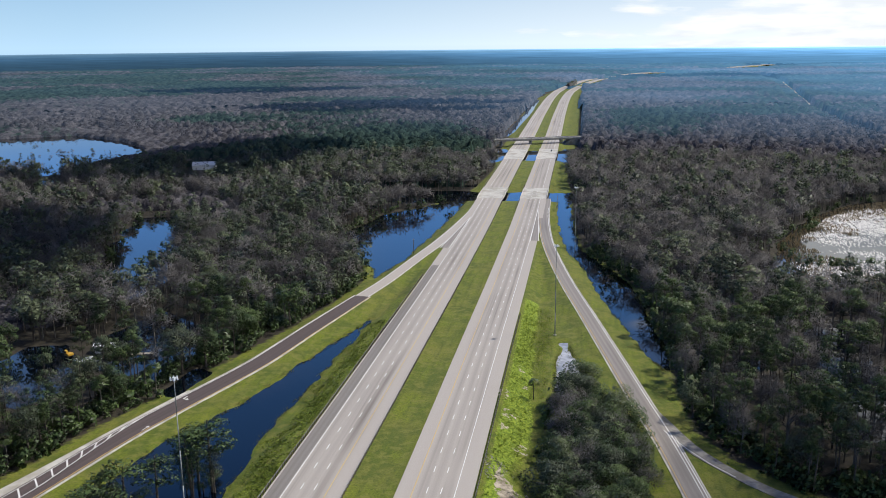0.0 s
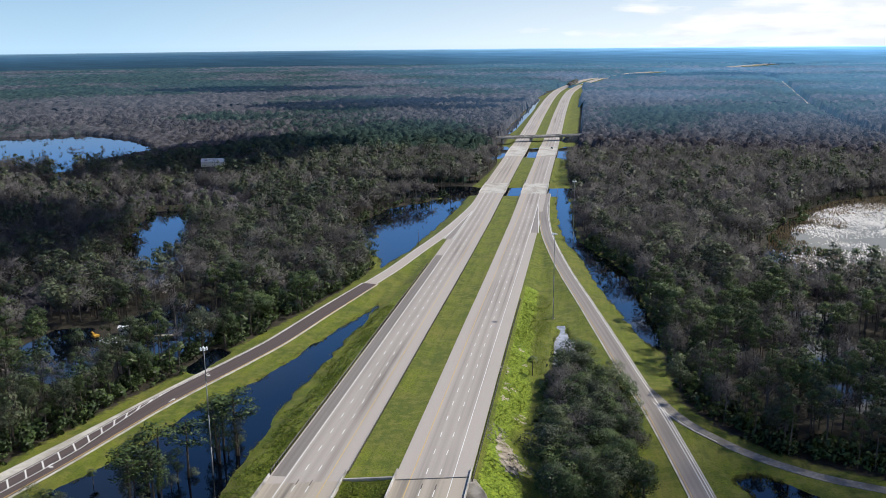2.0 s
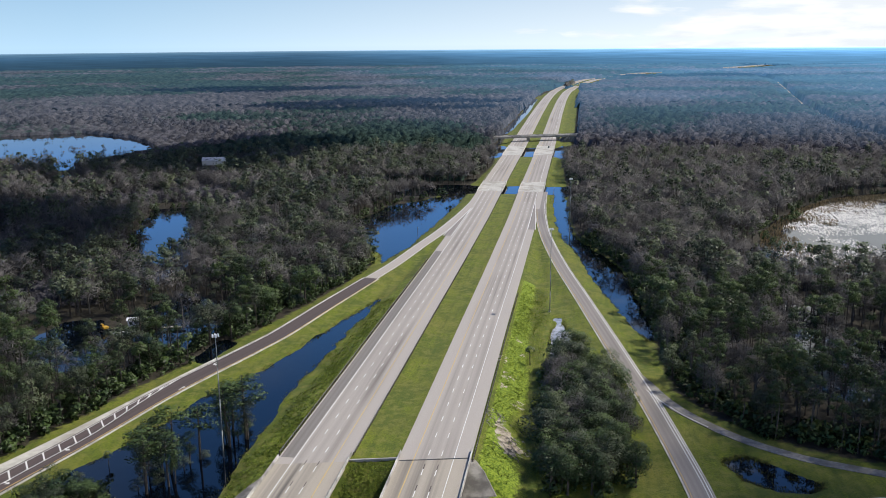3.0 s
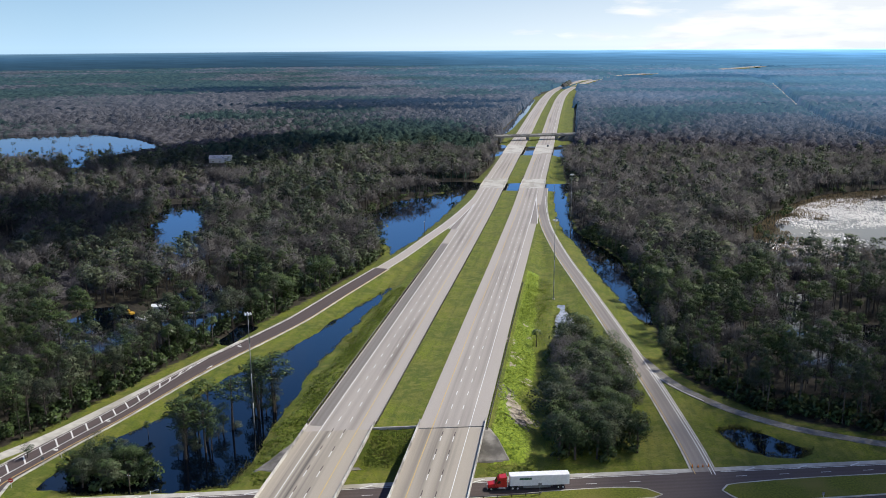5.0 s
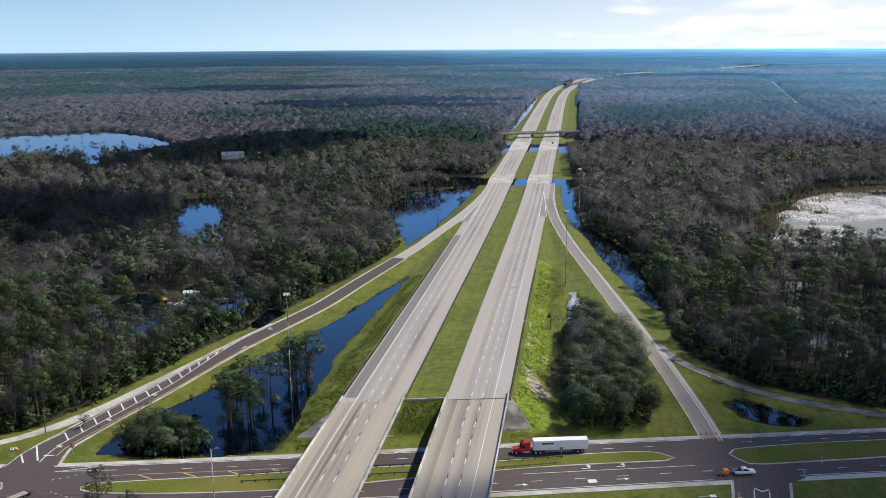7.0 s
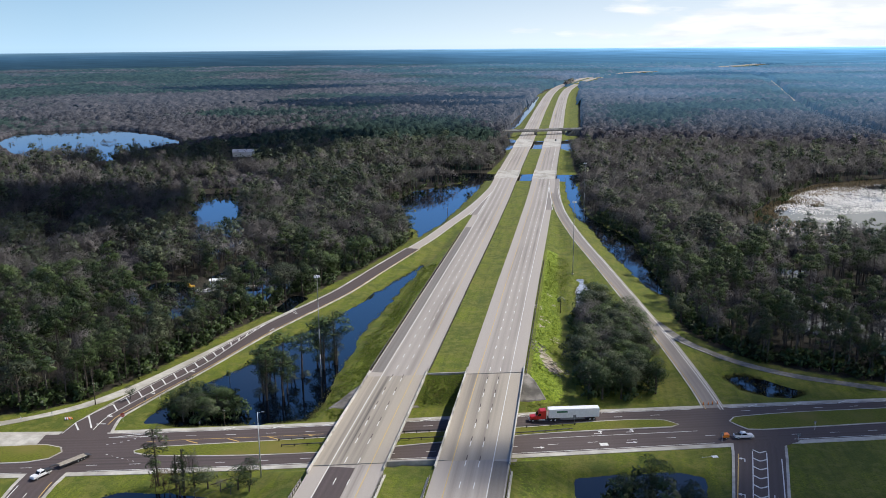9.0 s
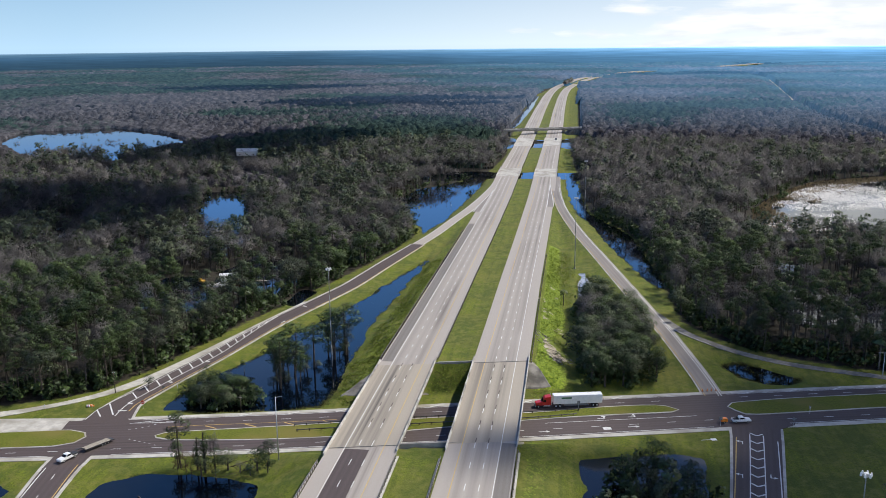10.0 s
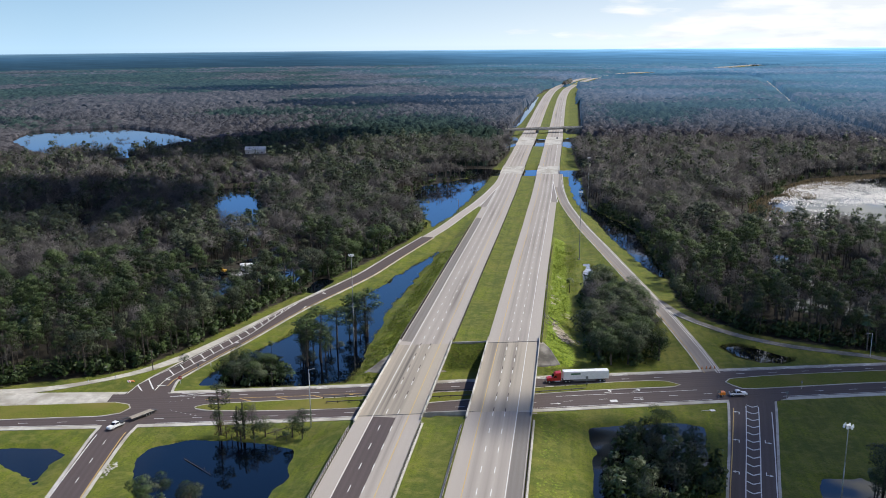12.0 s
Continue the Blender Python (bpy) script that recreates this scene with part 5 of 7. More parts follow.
def tree_proto(kind, k):
    rng = np.random.default_rng(100 + 17 * k + 3 * len(kind))
    n = {"oak": 1400, "pine": 900, "bare": 1100, "palm": 230, "brown": 900}[kind]
    v, nv = tree_crown(kind, n, rng)
    crown = mesh_of("crown", v, np.arange(len(v)).reshape(-1, 3), LEAF_EDGE if kind in ("oak", "pine") and k < 3 else LEAF[kind], attrs={"tint": np.repeat(np.clip(rng.random() + rng.normal(0, 0.12, len(v) // 3), 0, 1), 3), "soft": nv})
    bm = bmesh.new()
    top, r = TRUNK_TOP[kind], TRUNK_R[kind]
    lean = rng.normal(0, 0.25, 2)
    mid_ = Vector((lean[0], lean[1], top * 0.5))
    tube(bm, (0, 0, -1.2), mid_, r, r * 0.75, 7)
    tube(bm, mid_, (lean[0] * 1.4, lean[1] * 1.4, top), r * 0.75, r * 0.25, 7)
    if kind != "palm":
        for j in range(9 if kind == "bare" else 7):
            a = j * 2.4 + rng.uniform(0, 1)
            z0 = top * rng.uniform(0.42, 0.85)
            ln = {"oak": 3.4, "pine": 1.9, "bare": 3.6, "brown": 2.6}[kind] * rng.uniform(0.6, 1.0)
            rise = {"oak": 1.6, "pine": 0.4, "bare": 3.0, "brown": 1.6}[kind]
            s = Vector((lean[0] * z0 / top * 1.2, lean[1] * z0 / top * 1.2, z0))
            tube(bm, s, s + Vector((math.cos(a) * ln, math.sin(a) * ln, rise)), r * 0.38, r * 0.1, 5)
    me = bpy.data.meshes.new("trunk")
    bm.to_mesh(me)
    bm.free()
    me.materials.append(WOOD[kind])
    return crown, me


TREE_NAME = {"brown": "dead_shrub", "oak": "oak_tree", "pine": "pine_tree", "palm": "palm_tree", "bare": "hardwood_tree"}
TREE_LABEL = {"brown": "withered brown shrub at the water", "oak": "rounded dark green oak at the swamp's edge", "pine": "tall slender pine with a high green crown", "palm": "cabbage palm with a tuft of green fronds", "bare": "leafless grey-brown hardwood tree"}


def tree_at(kind, k, x, y, size, wide, turn, label="", z=None):
    if (kind, k) not in PROTO:
        PROTO[kind, k] = tree_proto(kind, k)
    crown, trunk = PROTO[kind, k]
    if z is None:
        z = float(ground_height(np.array([x], float), np.array([y], float))[0][0])
    ob = thing(TREE_NAME[kind], label or TREE_LABEL[kind], "tree", Matrix.LocRotScale((x, y, max(z, -0.9)), Euler((0, 0, turn)), (wide, wide, size)), group=TREE_NAME[kind] + "s")
    place("trunk", trunk, ob)
    place("crown", crown, ob)
    return ob


order = np.argsort(np.hypot(tx - 45, ty + 170) + np.where(single, 0, 9999))[:230]
chosen = np.zeros(len(tx), bool)
chosen[order] = True
rest = single & ~chosen
forest("wood_edge", "edge of the swamp woods with %s", tx[rest], ty[rest], tc[rest], 800)
# brush under the edge trees
ux, uy = RNG.uniform(-330, 260, 30000), RNG.uniform(30, 420, 30000)
uc = inside(CLEAR, ux, uy) + (lattice(ux, uy, 14, 31) - 0.5) * 7
uk = (uc < 0.5) & (uc > -16) & (shore(ux, uy) < -0.5) & wedge(ux, uy, 30)
ux, uy = ux[uk][:2600], uy[uk][:2600]
CLUMPS = [
    [(47, 176), (57, 190), (66, 168), (73, 150), (77, 100), (75, 84), (62, 78), (47, 79), (45, 120)],
    [(-86, 50), (-78, 46), (-62, 47), (-60, 56), (-68, 66), (-84, 68)],
    [(57, 22), (62, 24), (69, 19), (77, 8), (82, -4), (80, -16), (70, -26), (60, -30), (50, -22), (49, -8), (55, 6)],
]
for poly, count in zip(CLUMPS, (230, 60, 110)):
    p = np.array(poly, float)
    ex, ey = RNG.uniform(p[:, 0].min(), p[:, 0].max(), count * 3), RNG.uniform(p[:, 1].min(), p[:, 1].max(), count * 3)
    ek = inside(poly, ex, ey) > -1
    ux, uy = np.concatenate([ux, ex[ek][:count]]), np.concatenate([uy, ey[ek][:count]])
for poly, count in ((SWAMP_POND, 110), (CANAL_WEST, 220), (LAKE_EAST, 240)):
    p = np.array(poly + poly[:1], float)
    k = RNG.integers(0, len(poly), count)
    q = p[k] + (p[k + 1] - p[k]) * RNG.random((count, 1)) + RNG.normal(0, 3.0, (count, 2))
    ek = (inside(poly, q[:, 0], q[:, 1]) < 1) & (inside(CLEAR, q[:, 0], q[:, 1]) < 2)
    ux, uy = np.concatenate([ux, q[ek, 0]]), np.concatenate([uy, q[ek, 1]])
uv_, ut_, un_ = [], [], []
uz = np.maximum(ground_height(ux.copy(), uy.copy())[0], -0.2)
for p in range(8):
    v, nv = tree_crown("oak", 48, RNG)
    v = (v - [0, 0, 3.4]) * 0.48
    r = np.arange(p, len(ux), 8)
    sc_ = RNG.uniform(0.7, 1.5, len(r))
    V = v[None] * sc_[:, None, None] + np.stack([ux[r], uy[r], uz[r]], 1)[:, None]
    uv_.append(V.reshape(-1, 3))
    ut_.append(np.repeat(RNG.random(len(r)), len(v)))
    un_.append(np.tile(nv, (len(r), 1)))
V = np.vstack(uv_)
tagged(place("undergrowth", mesh_of("undergrowth", V, np.arange(len(V)).reshape(-1, 3), LEAF_EDGE, attrs={"tint": np.concatenate(ut_), "soft": np.vstack(un_)})), "low green brush along the edge of the woods", "undergrowth", kind="stuff")
wsp = species(tx[chosen], ty[chosen], tc[chosen])
pk = (RNG.random(len(wsp))[:, None] > wsp.cumsum(1)).sum(1).clip(0, 3)
zt = ground_height(tx[chosen].copy(), ty[chosen].copy())[0]
for x, y, k, z in zip(tx[chosen], ty[chosen], pk, zt):
    s = RNG.uniform(0.95, 1.5) * (0.76 if KINDS[k] == "pine" else 1.0)
    tree_at(KINDS[k], int(RNG.integers(0, 5)), x, y, s, s * RNG.uniform(0.85, 1.25), RNG.uniform(0, 6.28), z=float(z))


def thicket(poly, step, mix, lo, hi, wide=1.0):
    """Trees of a clump standing over a plan outline; mix: kind and share."""
    p = np.array(poly, float)
    for yy in np.arange(p[:, 1].min(), p[:, 1].max(), step):
        for xx in np.arange(p[:, 0].min(), p[:, 0].max(), step):
            x, y = xx + RNG.uniform(-0.45, 0.45) * step, yy + RNG.uniform(-0.45, 0.45) * step
            if inside(poly, np.array([x]), np.array([y]))[0] < 0.8:
                continue
            q, kind = RNG.random(), mix[-1][0]
            for name, share in mix:
                if q < share:
                    kind = name
                    break
                q -= share
            s = RNG.uniform(lo, hi)
            tree_at(kind, int(RNG.integers(0, 5)), x, y, s, s * wide * RNG.uniform(0.9, 1.2), RNG.uniform(0, 6.28))


thicket(CLUMPS[0], 5.4, (("bare", 0.2), ("oak", 0.8)), 0.8, 1.2, 1.15)
thicket(CLUMPS[1], 4.8, (("oak", 0.92), ("bare", 0.08)), 0.5, 0.85, 1.25)
thicket(CLUMPS[2], 6.8, (("oak", 0.72), ("palm", 0.28)), 0.55, 1.0, 1.15)
thicket([(116, -2), (132, 2), (146, -14), (134, -30), (116, -22)], 6.4, (("oak", 0.8), ("palm", 0.2)), 0.8, 1.1, 1.1)
thicket([(-74, -34), (-62, -31), (-54, -40), (-64, -52), (-78, -46)], 5.5, (("oak", 0.7), ("palm", 0.3)), 0.5, 0.75, 1.2)
for x, y, s in ((-56.1, 79.7, 1.05), (-57.4, 67.6, 1.0), (-42.8, 104, 1.12), (-51.3, 88.9, 0.95), (-46.0, 99.0, 1.05), (-60.5, 74.0, 0.9), (-53.0, 72.0, 0.85), (-48.5, 107.5, 0.95), (-62, 84.5, 0.8)):
    tree_at("pine", int(RNG.integers(0, 3)), x, y, s, s * 1.95, RNG.uniform(0, 6.28), "dark green pine standing in the flooded ditch")
    tree_at("oak", int(RNG.integers(0, 5)), x + RNG.uniform(-2.5, 2.5), y + RNG.uniform(-3, 3), s * RNG.uniform(0.9, 1.45), s * 0.85, RNG.uniform(0, 6.28), "slim dark green tree standing in the flooded ditch")
    tree_at("oak", int(RNG.integers(0, 5)), x + RNG.uniform(-4, 4), y + RNG.uniform(-4, 4), s * RNG.uniform(0.3, 0.5), s * 0.62, RNG.uniform(0, 6.28), "low dark bush at the water")
for x, y, s, k in ((-76, 81.5, 0.55, "palm"), (40.5, 178, 0.75, "palm"), (-44.5, 108.5, 0.42, "oak"), (-103, 60.5, 0.4, "oak")):
    tree_at(k, int(RNG.integers(0, 5)), x, y, s, s * 1.2, RNG.uniform(0, 6.28))


def bare_stem(x, y, h, label, fallen=None):
    ob = thing("broken_trunk", label, "dead tree", group="dead trunks")
    bm = bmesh.new()
    if fallen:
        tube(bm, (x, y, 0.1), fallen, 0.17, 0.05, 8)
        d = Vector(fallen) - Vector((x, y, 0.1))
        for k in range(4):
            s = Vector((x, y, 0.1)) + d * (0.5 + 0.13 * k)
            tube(bm, s, s + Vector((RNG.uniform(-1, 1), RNG.uniform(-1, 1), 1.0)), 0.07, 0.02, 5)
    else:
        tube(bm, (x, y, -1), (x + 0.2, y, h), 0.3, 0.16, 8)
        for k in range(3):
            tube(bm, (x, y, h * (0.5 + 0.15 * k)), (x + RNG.uniform(-1.2, 1.2), y + RNG.uniform(-1.2, 1.2), h * (0.6 + 0.15 * k)), 0.09, 0.03, 5)
    part("stem", bm, BARK, ob)


for x, y, h in ((-60.8, 3.8, 10.5), (-59.0, 4.2, 12.0), (-58.0, 2.6, 7.0)):
    bare_stem(x, y, h, "broken dead trunk standing at dark water")
bare_stem(-55.5, 4.4, 0, "fallen trunk lying out of the pond", (-41.5, 12.6, 2.6))
bare_stem(-52.5, 1.5, 0, "fallen trunk lying out of the pond", (-44.5, 6.2, 1.2))
bare_stem(-71, -12, 0, "fallen trunk floating in the pond", (-59, -21, 0.25))

for x, y, s, w, k, lab in (
    (-66.1, 4.3, 0.86, 1.3, "pine", "tall ragged pine standing over the pond"),
    (-66.6, 4.0, 0.72, 0.66, "oak", "vine-covered lower stems of the ragged pine"),
    (-60.6, 3.6, 0.86, 0.46, "oak", "vine-covered dead trunk at the pond"),
    (-58.6, 4.2, 1.0, 0.42, "oak", "vine-covered dead trunk at the pond"),
    (-56.0, 5.0, 0.95, 0.42, "bare", "dead leafless tree at the pond's edge"),
    (-63.6, 2.4, 0.52, 0.85, "brown", ""),
    (-61.2, 0.8, 0.42, 0.75, "brown", ""),
    (-65.8, 1.8, 0.26, 0.42, "brown", ""),
    (-58.5, 0.8, 0.52, 0.85, "oak", "low green brush at the pond's edge"),
    (-55.2, 3.0, 0.62, 0.9, "oak", "low green brush at the pond's edge"),
    (-52.0, 4.4, 0.55, 0.9, "oak", "low green brush at the pond's edge"),
    (-54.0, 0.4, 0.34, 0.60, "palm", "young cabbage palm by the fallen tree"),
    (-48.0, 3.2, 0.30, 0.5, "bare", "crown of the fallen tree in the water"),
    (-43.6, 4.8, 0.56, 0.85, "oak", "low green brush at the fallen tree"),
    (-41.2, 8.0, 0.66, 0.8, "oak", "leafy crown of the fallen tree"),
    (-40.2, 4.0, 0.46, 0.62, "oak", "low green brush at the fallen tree"),
    (-44.5, 1.8, 0.36, 0.55, "palm", "young cabbage palm by the fallen tree"),
):
    tree_at(k, int(RNG.integers(0, 5)), x, y, s, w, RNG.uniform(0, 6.28), lab)

# ---- drowned shrubs in the west lake ----
hx = np.concatenate([RNG.normal(q, 9, 7) for q in (-535, -480, -500, -545, -610)] + [RNG.uniform(-700, -480, 16)])
hy = np.concatenate([RNG.normal(q, 7, 7) for q in (838, 870, 858, 815, 905)] + [RNG.uniform(800, 960, 16)])
hk = inside(LAKE_WEST, hx, hy) > 4
forest("drowned_shrubs", "low drowned shrubs of %s standing in the lake", hx[hk], hy[hk], np.full(int(hk.sum()), -60.0), 150, 4, 0.34)

# ---- reeds in the shallow lake ----
n = 16000
rx_, ry_ = RNG.uniform(165, 430, n * 9), RNG.uniform(340, 620, n * 9)
din = inside(PONDS[12], rx_, ry_)
keep = (din > 0.5) & (din < 40) & (lattice(rx_, ry_, 22, 51) * 0.6 + lattice(rx_, ry_, 7, 52) * 0.4 + np.clip((28 - din) / 50, -0.12, 0.5) > 0.52)
rx_, ry_ = rx_[keep][:n], ry_[keep][:n]
h = RNG.uniform(0.5, 1.5, len(rx_))
a = RNG.uniform(0, 3.14, len(rx_))
w = RNG.uniform(0.15, 0.4, len(rx_))
V = np.stack([np.stack([rx_ - w * np.cos(a), ry_ - w * np.sin(a), 0 * h - 0.1], 1), np.stack([rx_ + w * np.cos(a), ry_ + w * np.sin(a), 0 * h - 0.1], 1), np.stack([rx_ + 0.3 * np.cos(a * 7), ry_ + 0.3 * np.sin(a * 7), h], 1)], 1).reshape(-1, 3)
tagged(place("reed_bed", mesh_of("reed_bed", V, np.arange(len(V)).reshape(-1, 3), REED)), "tan dry reeds standing in the shallow lake", "reeds", kind="stuff")


# near-white stalks laid flat, which also stand in for glare on the water
PALE_REED = mat("glare_stalks", (0.66, 0.63, 0.58), (0.86, 0.84, 0.80), 0.8, 0.5, sheer=0.2)
n = 15000
rx_, ry_ = RNG.uniform(170, 360, n * 4), RNG.uniform(350, 620, n * 4)
keep = (inside(PONDS[12], rx_, ry_) > 9) & (lattice(rx_, ry_, 46, 53) * 0.50 + lattice(rx_, ry_, 13, 54) * 0.25 + RNG.random(n * 4) * 0.25 - np.clip((rx_ - 225) / 330, 0, 0.3) - np.clip((24 - inside(PONDS[12], rx_, ry_)) / 60, 0, 0.3) > 0.47)
rx_, ry_ = rx_[keep][:n], ry_[keep][:n]
h, w, ln_ = RNG.uniform(0.1, 0.6, len(rx_)), RNG.uniform(0.12, 0.34, len(rx_)), RNG.uniform(1.2, 4.2, len(rx_))
V = np.stack([np.stack([rx_ - w, ry_, 0 * h + 0.03], 1), np.stack([rx_ + w, ry_ + 0.05, 0 * h + 0.03], 1), np.stack([rx_ + RNG.normal(0, 0.5, len(rx_)), ry_ + ln_, h], 1)], 1).reshape(-1, 3)
tagged(place("reed_bed", mesh_of("reed_bed", V, np.arange(len(V)).reshape(-1, 3), PALE_REED)), "pale stalks laid flat in the lake, also painting its glare", "reeds", kind="stuff")

# ---- guard rails ----
def rail_profile(pts, z, half=0.17, thick=0.08):
    """A folded steel beam along points, about half a metre up."""
    p = np.array(pts, float)
    d = np.gradient(p[:, :2], axis=0)
    d /= np.linalg.norm(d, axis=1)[:, None]
    nrm = np.stack([d[:, 1], -d[:, 0]], 1)
    vs = []
    for o, dz in ((0, -half), (thick, -half * 0.5), (0, 0), (thick, half * 0.5), (0, half), (-0.03, half), (-0.03, -half)):
        vs.append(np.column_stack([p[:, :2] + nrm * o, p[:, 2] + z + dz]))
    vs.append(vs[0])
    return np.stack(vs, 1).reshape(-1, 3), grid_faces(len(p), len(vs))


post_me = None


def guard_rail(pts, label, step=3.81):
    global post_me
    ob = thing("guard_rail", label, "guard rail", group="guard rails")
    p = np.array(pts, float)
    s = np.concatenate([[0], np.cumsum(np.linalg.norm(np.diff(p[:, :2], axis=0), axis=1))])
    q = np.linspace(0, s[-1], max(2, int(s[-1] / 4)))
    dense = np.stack([np.interp(q, s, p[:, k]) for k in range(3)], 1)
    v, f = rail_profile(dense, 0.62)
    place("beam", mesh_of("beam", v, f, RAIL), ob, label="galvanised steel beam")
    if post_me is None:
        post_me = bpy.data.meshes.new("post")
        bm = box(bmesh.new(), -0.14, 0.14, -0.11, 0.11, -0.7, 0.84, 0.015)
        bm.to_mesh(post_me)
        bm.free()
        post_me.materials.append(POST)
    q = np.arange(0, s[-1], step)
    for k in q:
        x, y, z = (float(np.interp(k, s, p[:, c])) for c in range(3))
        place("post", post_me, ob, Matrix.Translation((x, y, z)))
    return ob


def highway_rail(off, y0, y1, step=3.81):
    yy = np.arange(y0, y1 + 1, 6.0)
    ob = guard_rail(np.stack([HX(yy) + off, yy, HZ(yy)], 1), "steel guard rail on dark timber posts beside the highway", step)
    if y1 < 20:
        # a poured strip under the rail, on the side away from the lanes
        out = 0.62 if off in (-6.2, 26.9) else -0.62
        x = HX(yy) + off
        v = np.stack([np.stack([x + o, yy, HZ(yy) + dz], 1) for o, dz in ((0.0, -0.5), (0.0, 0.035), (out, 0.02), (out, -0.5))], 1)
        place("mow_strip", mesh_of("mow_strip", v.reshape(-1, 3), grid_faces(len(yy), 4), PALE), ob, label="pale poured concrete strip under the rail")


for off, y0, y1 in ((-27.0, -150, 3), (-27.0, 82, 330), (-6.2, -150, 8), (-6.2, 84, 330), (-6.2, 330, 566), (6.1, -150, 10), (26.9, -150, 16), (27.2, 84, 266), (6.1, 520, 566), (-6.2, 618, 800), (6.1, 618, 640), (34.6, 520, 590), (26.9, 620, 800), (-27.0, 620, 800)):
    highway_rail(off, y0, y1, 1.905 if y1 < 340 else 3.81 if y0 < 340 else 7.62)


def plan_line(pts, z, step=4):
    q = spline(pts, step)
    return np.column_stack([q, np.full(len(q), z)])


guard_rail(plan_line([(-42, 34.6), (-29, 38.6), (0, 46.2), (31, 53.4), (47, 57.6)], XZ + 0.12), "steel guard rail along the crossroad's median", 3.81)
guard_rail(plan_line([(-40, 31.0), (-28, 34.0), (0, 41.0), (31, 48.8), (46, 53.6)], XZ + 0.12), "steel guard rail along the crossroad's median", 3.81)

# ---- walls between the bridges ----
for base in (13.6, 80.9):
    x0, x1 = float(HX(50)) - 6.75, float(HX(50)) + 6.75
    bm = prism([(x0, skew_y(base - 0.3, x0)), (x1, skew_y(base - 0.3, x1)), (x1, skew_y(base + 0.3, x1)), (x0, skew_y(base + 0.3, x0))], 3.2, float(HZ(base)) + 0.45)
    tagged(part("retaining_wall", bm, GIRDER), "grey concrete wall closing the median at the bridge", "wall", kind="structure")

# ---- islands of the crossroad ----
ISLES = [
    [(-175, 11), (-148, 16.6), (-128, 20.4), (-111, 23.9), (-105.5, 22.6), (-103.6, 19.7), (-105.0, 15.0), (-110, 12.0), (-124, 9.0), (-141, 5.4), (-175, -1.5)],
    [(-83, 23.2), (-80.5, 25.6), (-66, 29.6), (-48, 34.2), (-20, 41.6), (31, 54.4), (49, 60.2), (67, 64.7), (75, 65.0), (79, 62.2), (76.5, 59.8), (58, 55.4), (31.4, 48.2), (-20, 31.0), (-45, 24.9), (-66, 21.6), (-78, 20.6), (-82, 21.5)],
    [(94.7, 66.7), (96.5, 70.0), (104, 72.8), (120, 77.4), (155, 85.6), (220, 100), (220, 88), (150, 72.8), (126, 66.8), (104, 61.2), (99.5, 60.9)],
]
for pts in ISLES:
    isle = tagged(new("traffic_island"), "kerbed grass island between the carriageways", "traffic island", kind="structure")
    q = spline(pts, 3, True)
    c = np.array(pts).mean(0)
    d = np.gradient(q, axis=0)
    d /= np.linalg.norm(d, axis=1)[:, None]
    inw = np.stack([-d[:, 1], d[:, 0]], 1)
    if inside(pts, (q + inw * 0.5)[:, 0], (q + inw * 0.5)[:, 1]).mean() < 0:
        inw = -inw
    part("kerb", prism([tuple(p) for p in q], XZ - 0.1, XZ + 0.13), PALE, isle, "pale concrete kerb")
    part("turf", prism([tuple(p) for p in q + inw * 0.55], XZ, XZ + 0.17), TURF, isle, "rough mown grass")

# ---- markings of the crossroad and ramps ----
def paint_line(pts, width, material, parent, name="edge_line", z=XZ):
    q = spline([(x, y, z, width / 2) for x, y in pts], 6)
    r = Run([(x, y, z, width / 2) for x, y in pts], 6)
    return r.surface(name, material, parent, 0.022, 0.012, cols=2)


def bar(x0, y0, x1, y1, w, material, parent, name="bar", z=XZ + 0.024):
    a, b = Vector((x0, y0)), Vector((x1, y1))
    n_ = Vector((-(b - a).y, (b - a).x)).normalized() * w / 2
    bm = prism([tuple(a + n_), tuple(b + n_), tuple(b - n_), tuple(a - n_)][::-1], z - 0.01, z)
    return part(name, bm, material, parent)


def dashes(pts, length, gap, width, material, parent, z=XZ):
    q = spline(pts, 1.0)
    s = np.concatenate([[0], np.cumsum(np.linalg.norm(np.diff(q, axis=0), axis=1))])
    for k in np.arange(0, s[-1] - length, length + gap):
        a = [np.interp(k, s, q[:, c]) for c in (0, 1)]
        b = [np.interp(k + length, s, q[:, c]) for c in (0, 1)]
        bar(*a, *b, width, material, parent, "lane_dash", z + 0.024)


def edge_pts(fn, off, x0, x1):
    return [(x, float(fn(x)) + off) for x in np.linspace(x0, x1, 9)]


paint_line(edge_pts(low_edge, 0.5, -90, 88), 0.22, WHITE, CROSS)
paint_line(edge_pts(low_edge, 0.5, 112, 300), 0.22, WHITE, CROSS)
paint_line(edge_pts(low_edge, 0.5, -300, -108), 0.22, WHITE, CROSS)
paint_line(edge_pts(high_edge, -0.5, -92, 84), 0.22, WHITE, CROSS)
paint_line(edge_pts(high_edge, -0.5, 96, 300), 0.22, WHITE, CROSS)
dashes([(-84, 33.5), (-50, 39.3), (31, 58.8), (80, 70.5)], 3.05, 9.14, 0.2, WHITE, CROSS)
dashes([(100, 75.5), (155, 88), (240, 106)], 3.05, 9.14, 0.2, WHITE, CROSS)
dashes([(-170, -1.0), (-137, 3.2), (-106, 9.4)], 3.05, 9.14, 0.2, WHITE, CROSS)
dashes([(-92, 12.5), (-68, 17.2), (-44, 21.5), (31, 40.6), (90, 55.8)], 3.05, 9.14, 0.2, WHITE, CROSS)
dashes([(112, 59.0), (150, 68.0), (240, 88)], 3.05, 9.14, 0.2, WHITE, CROSS)
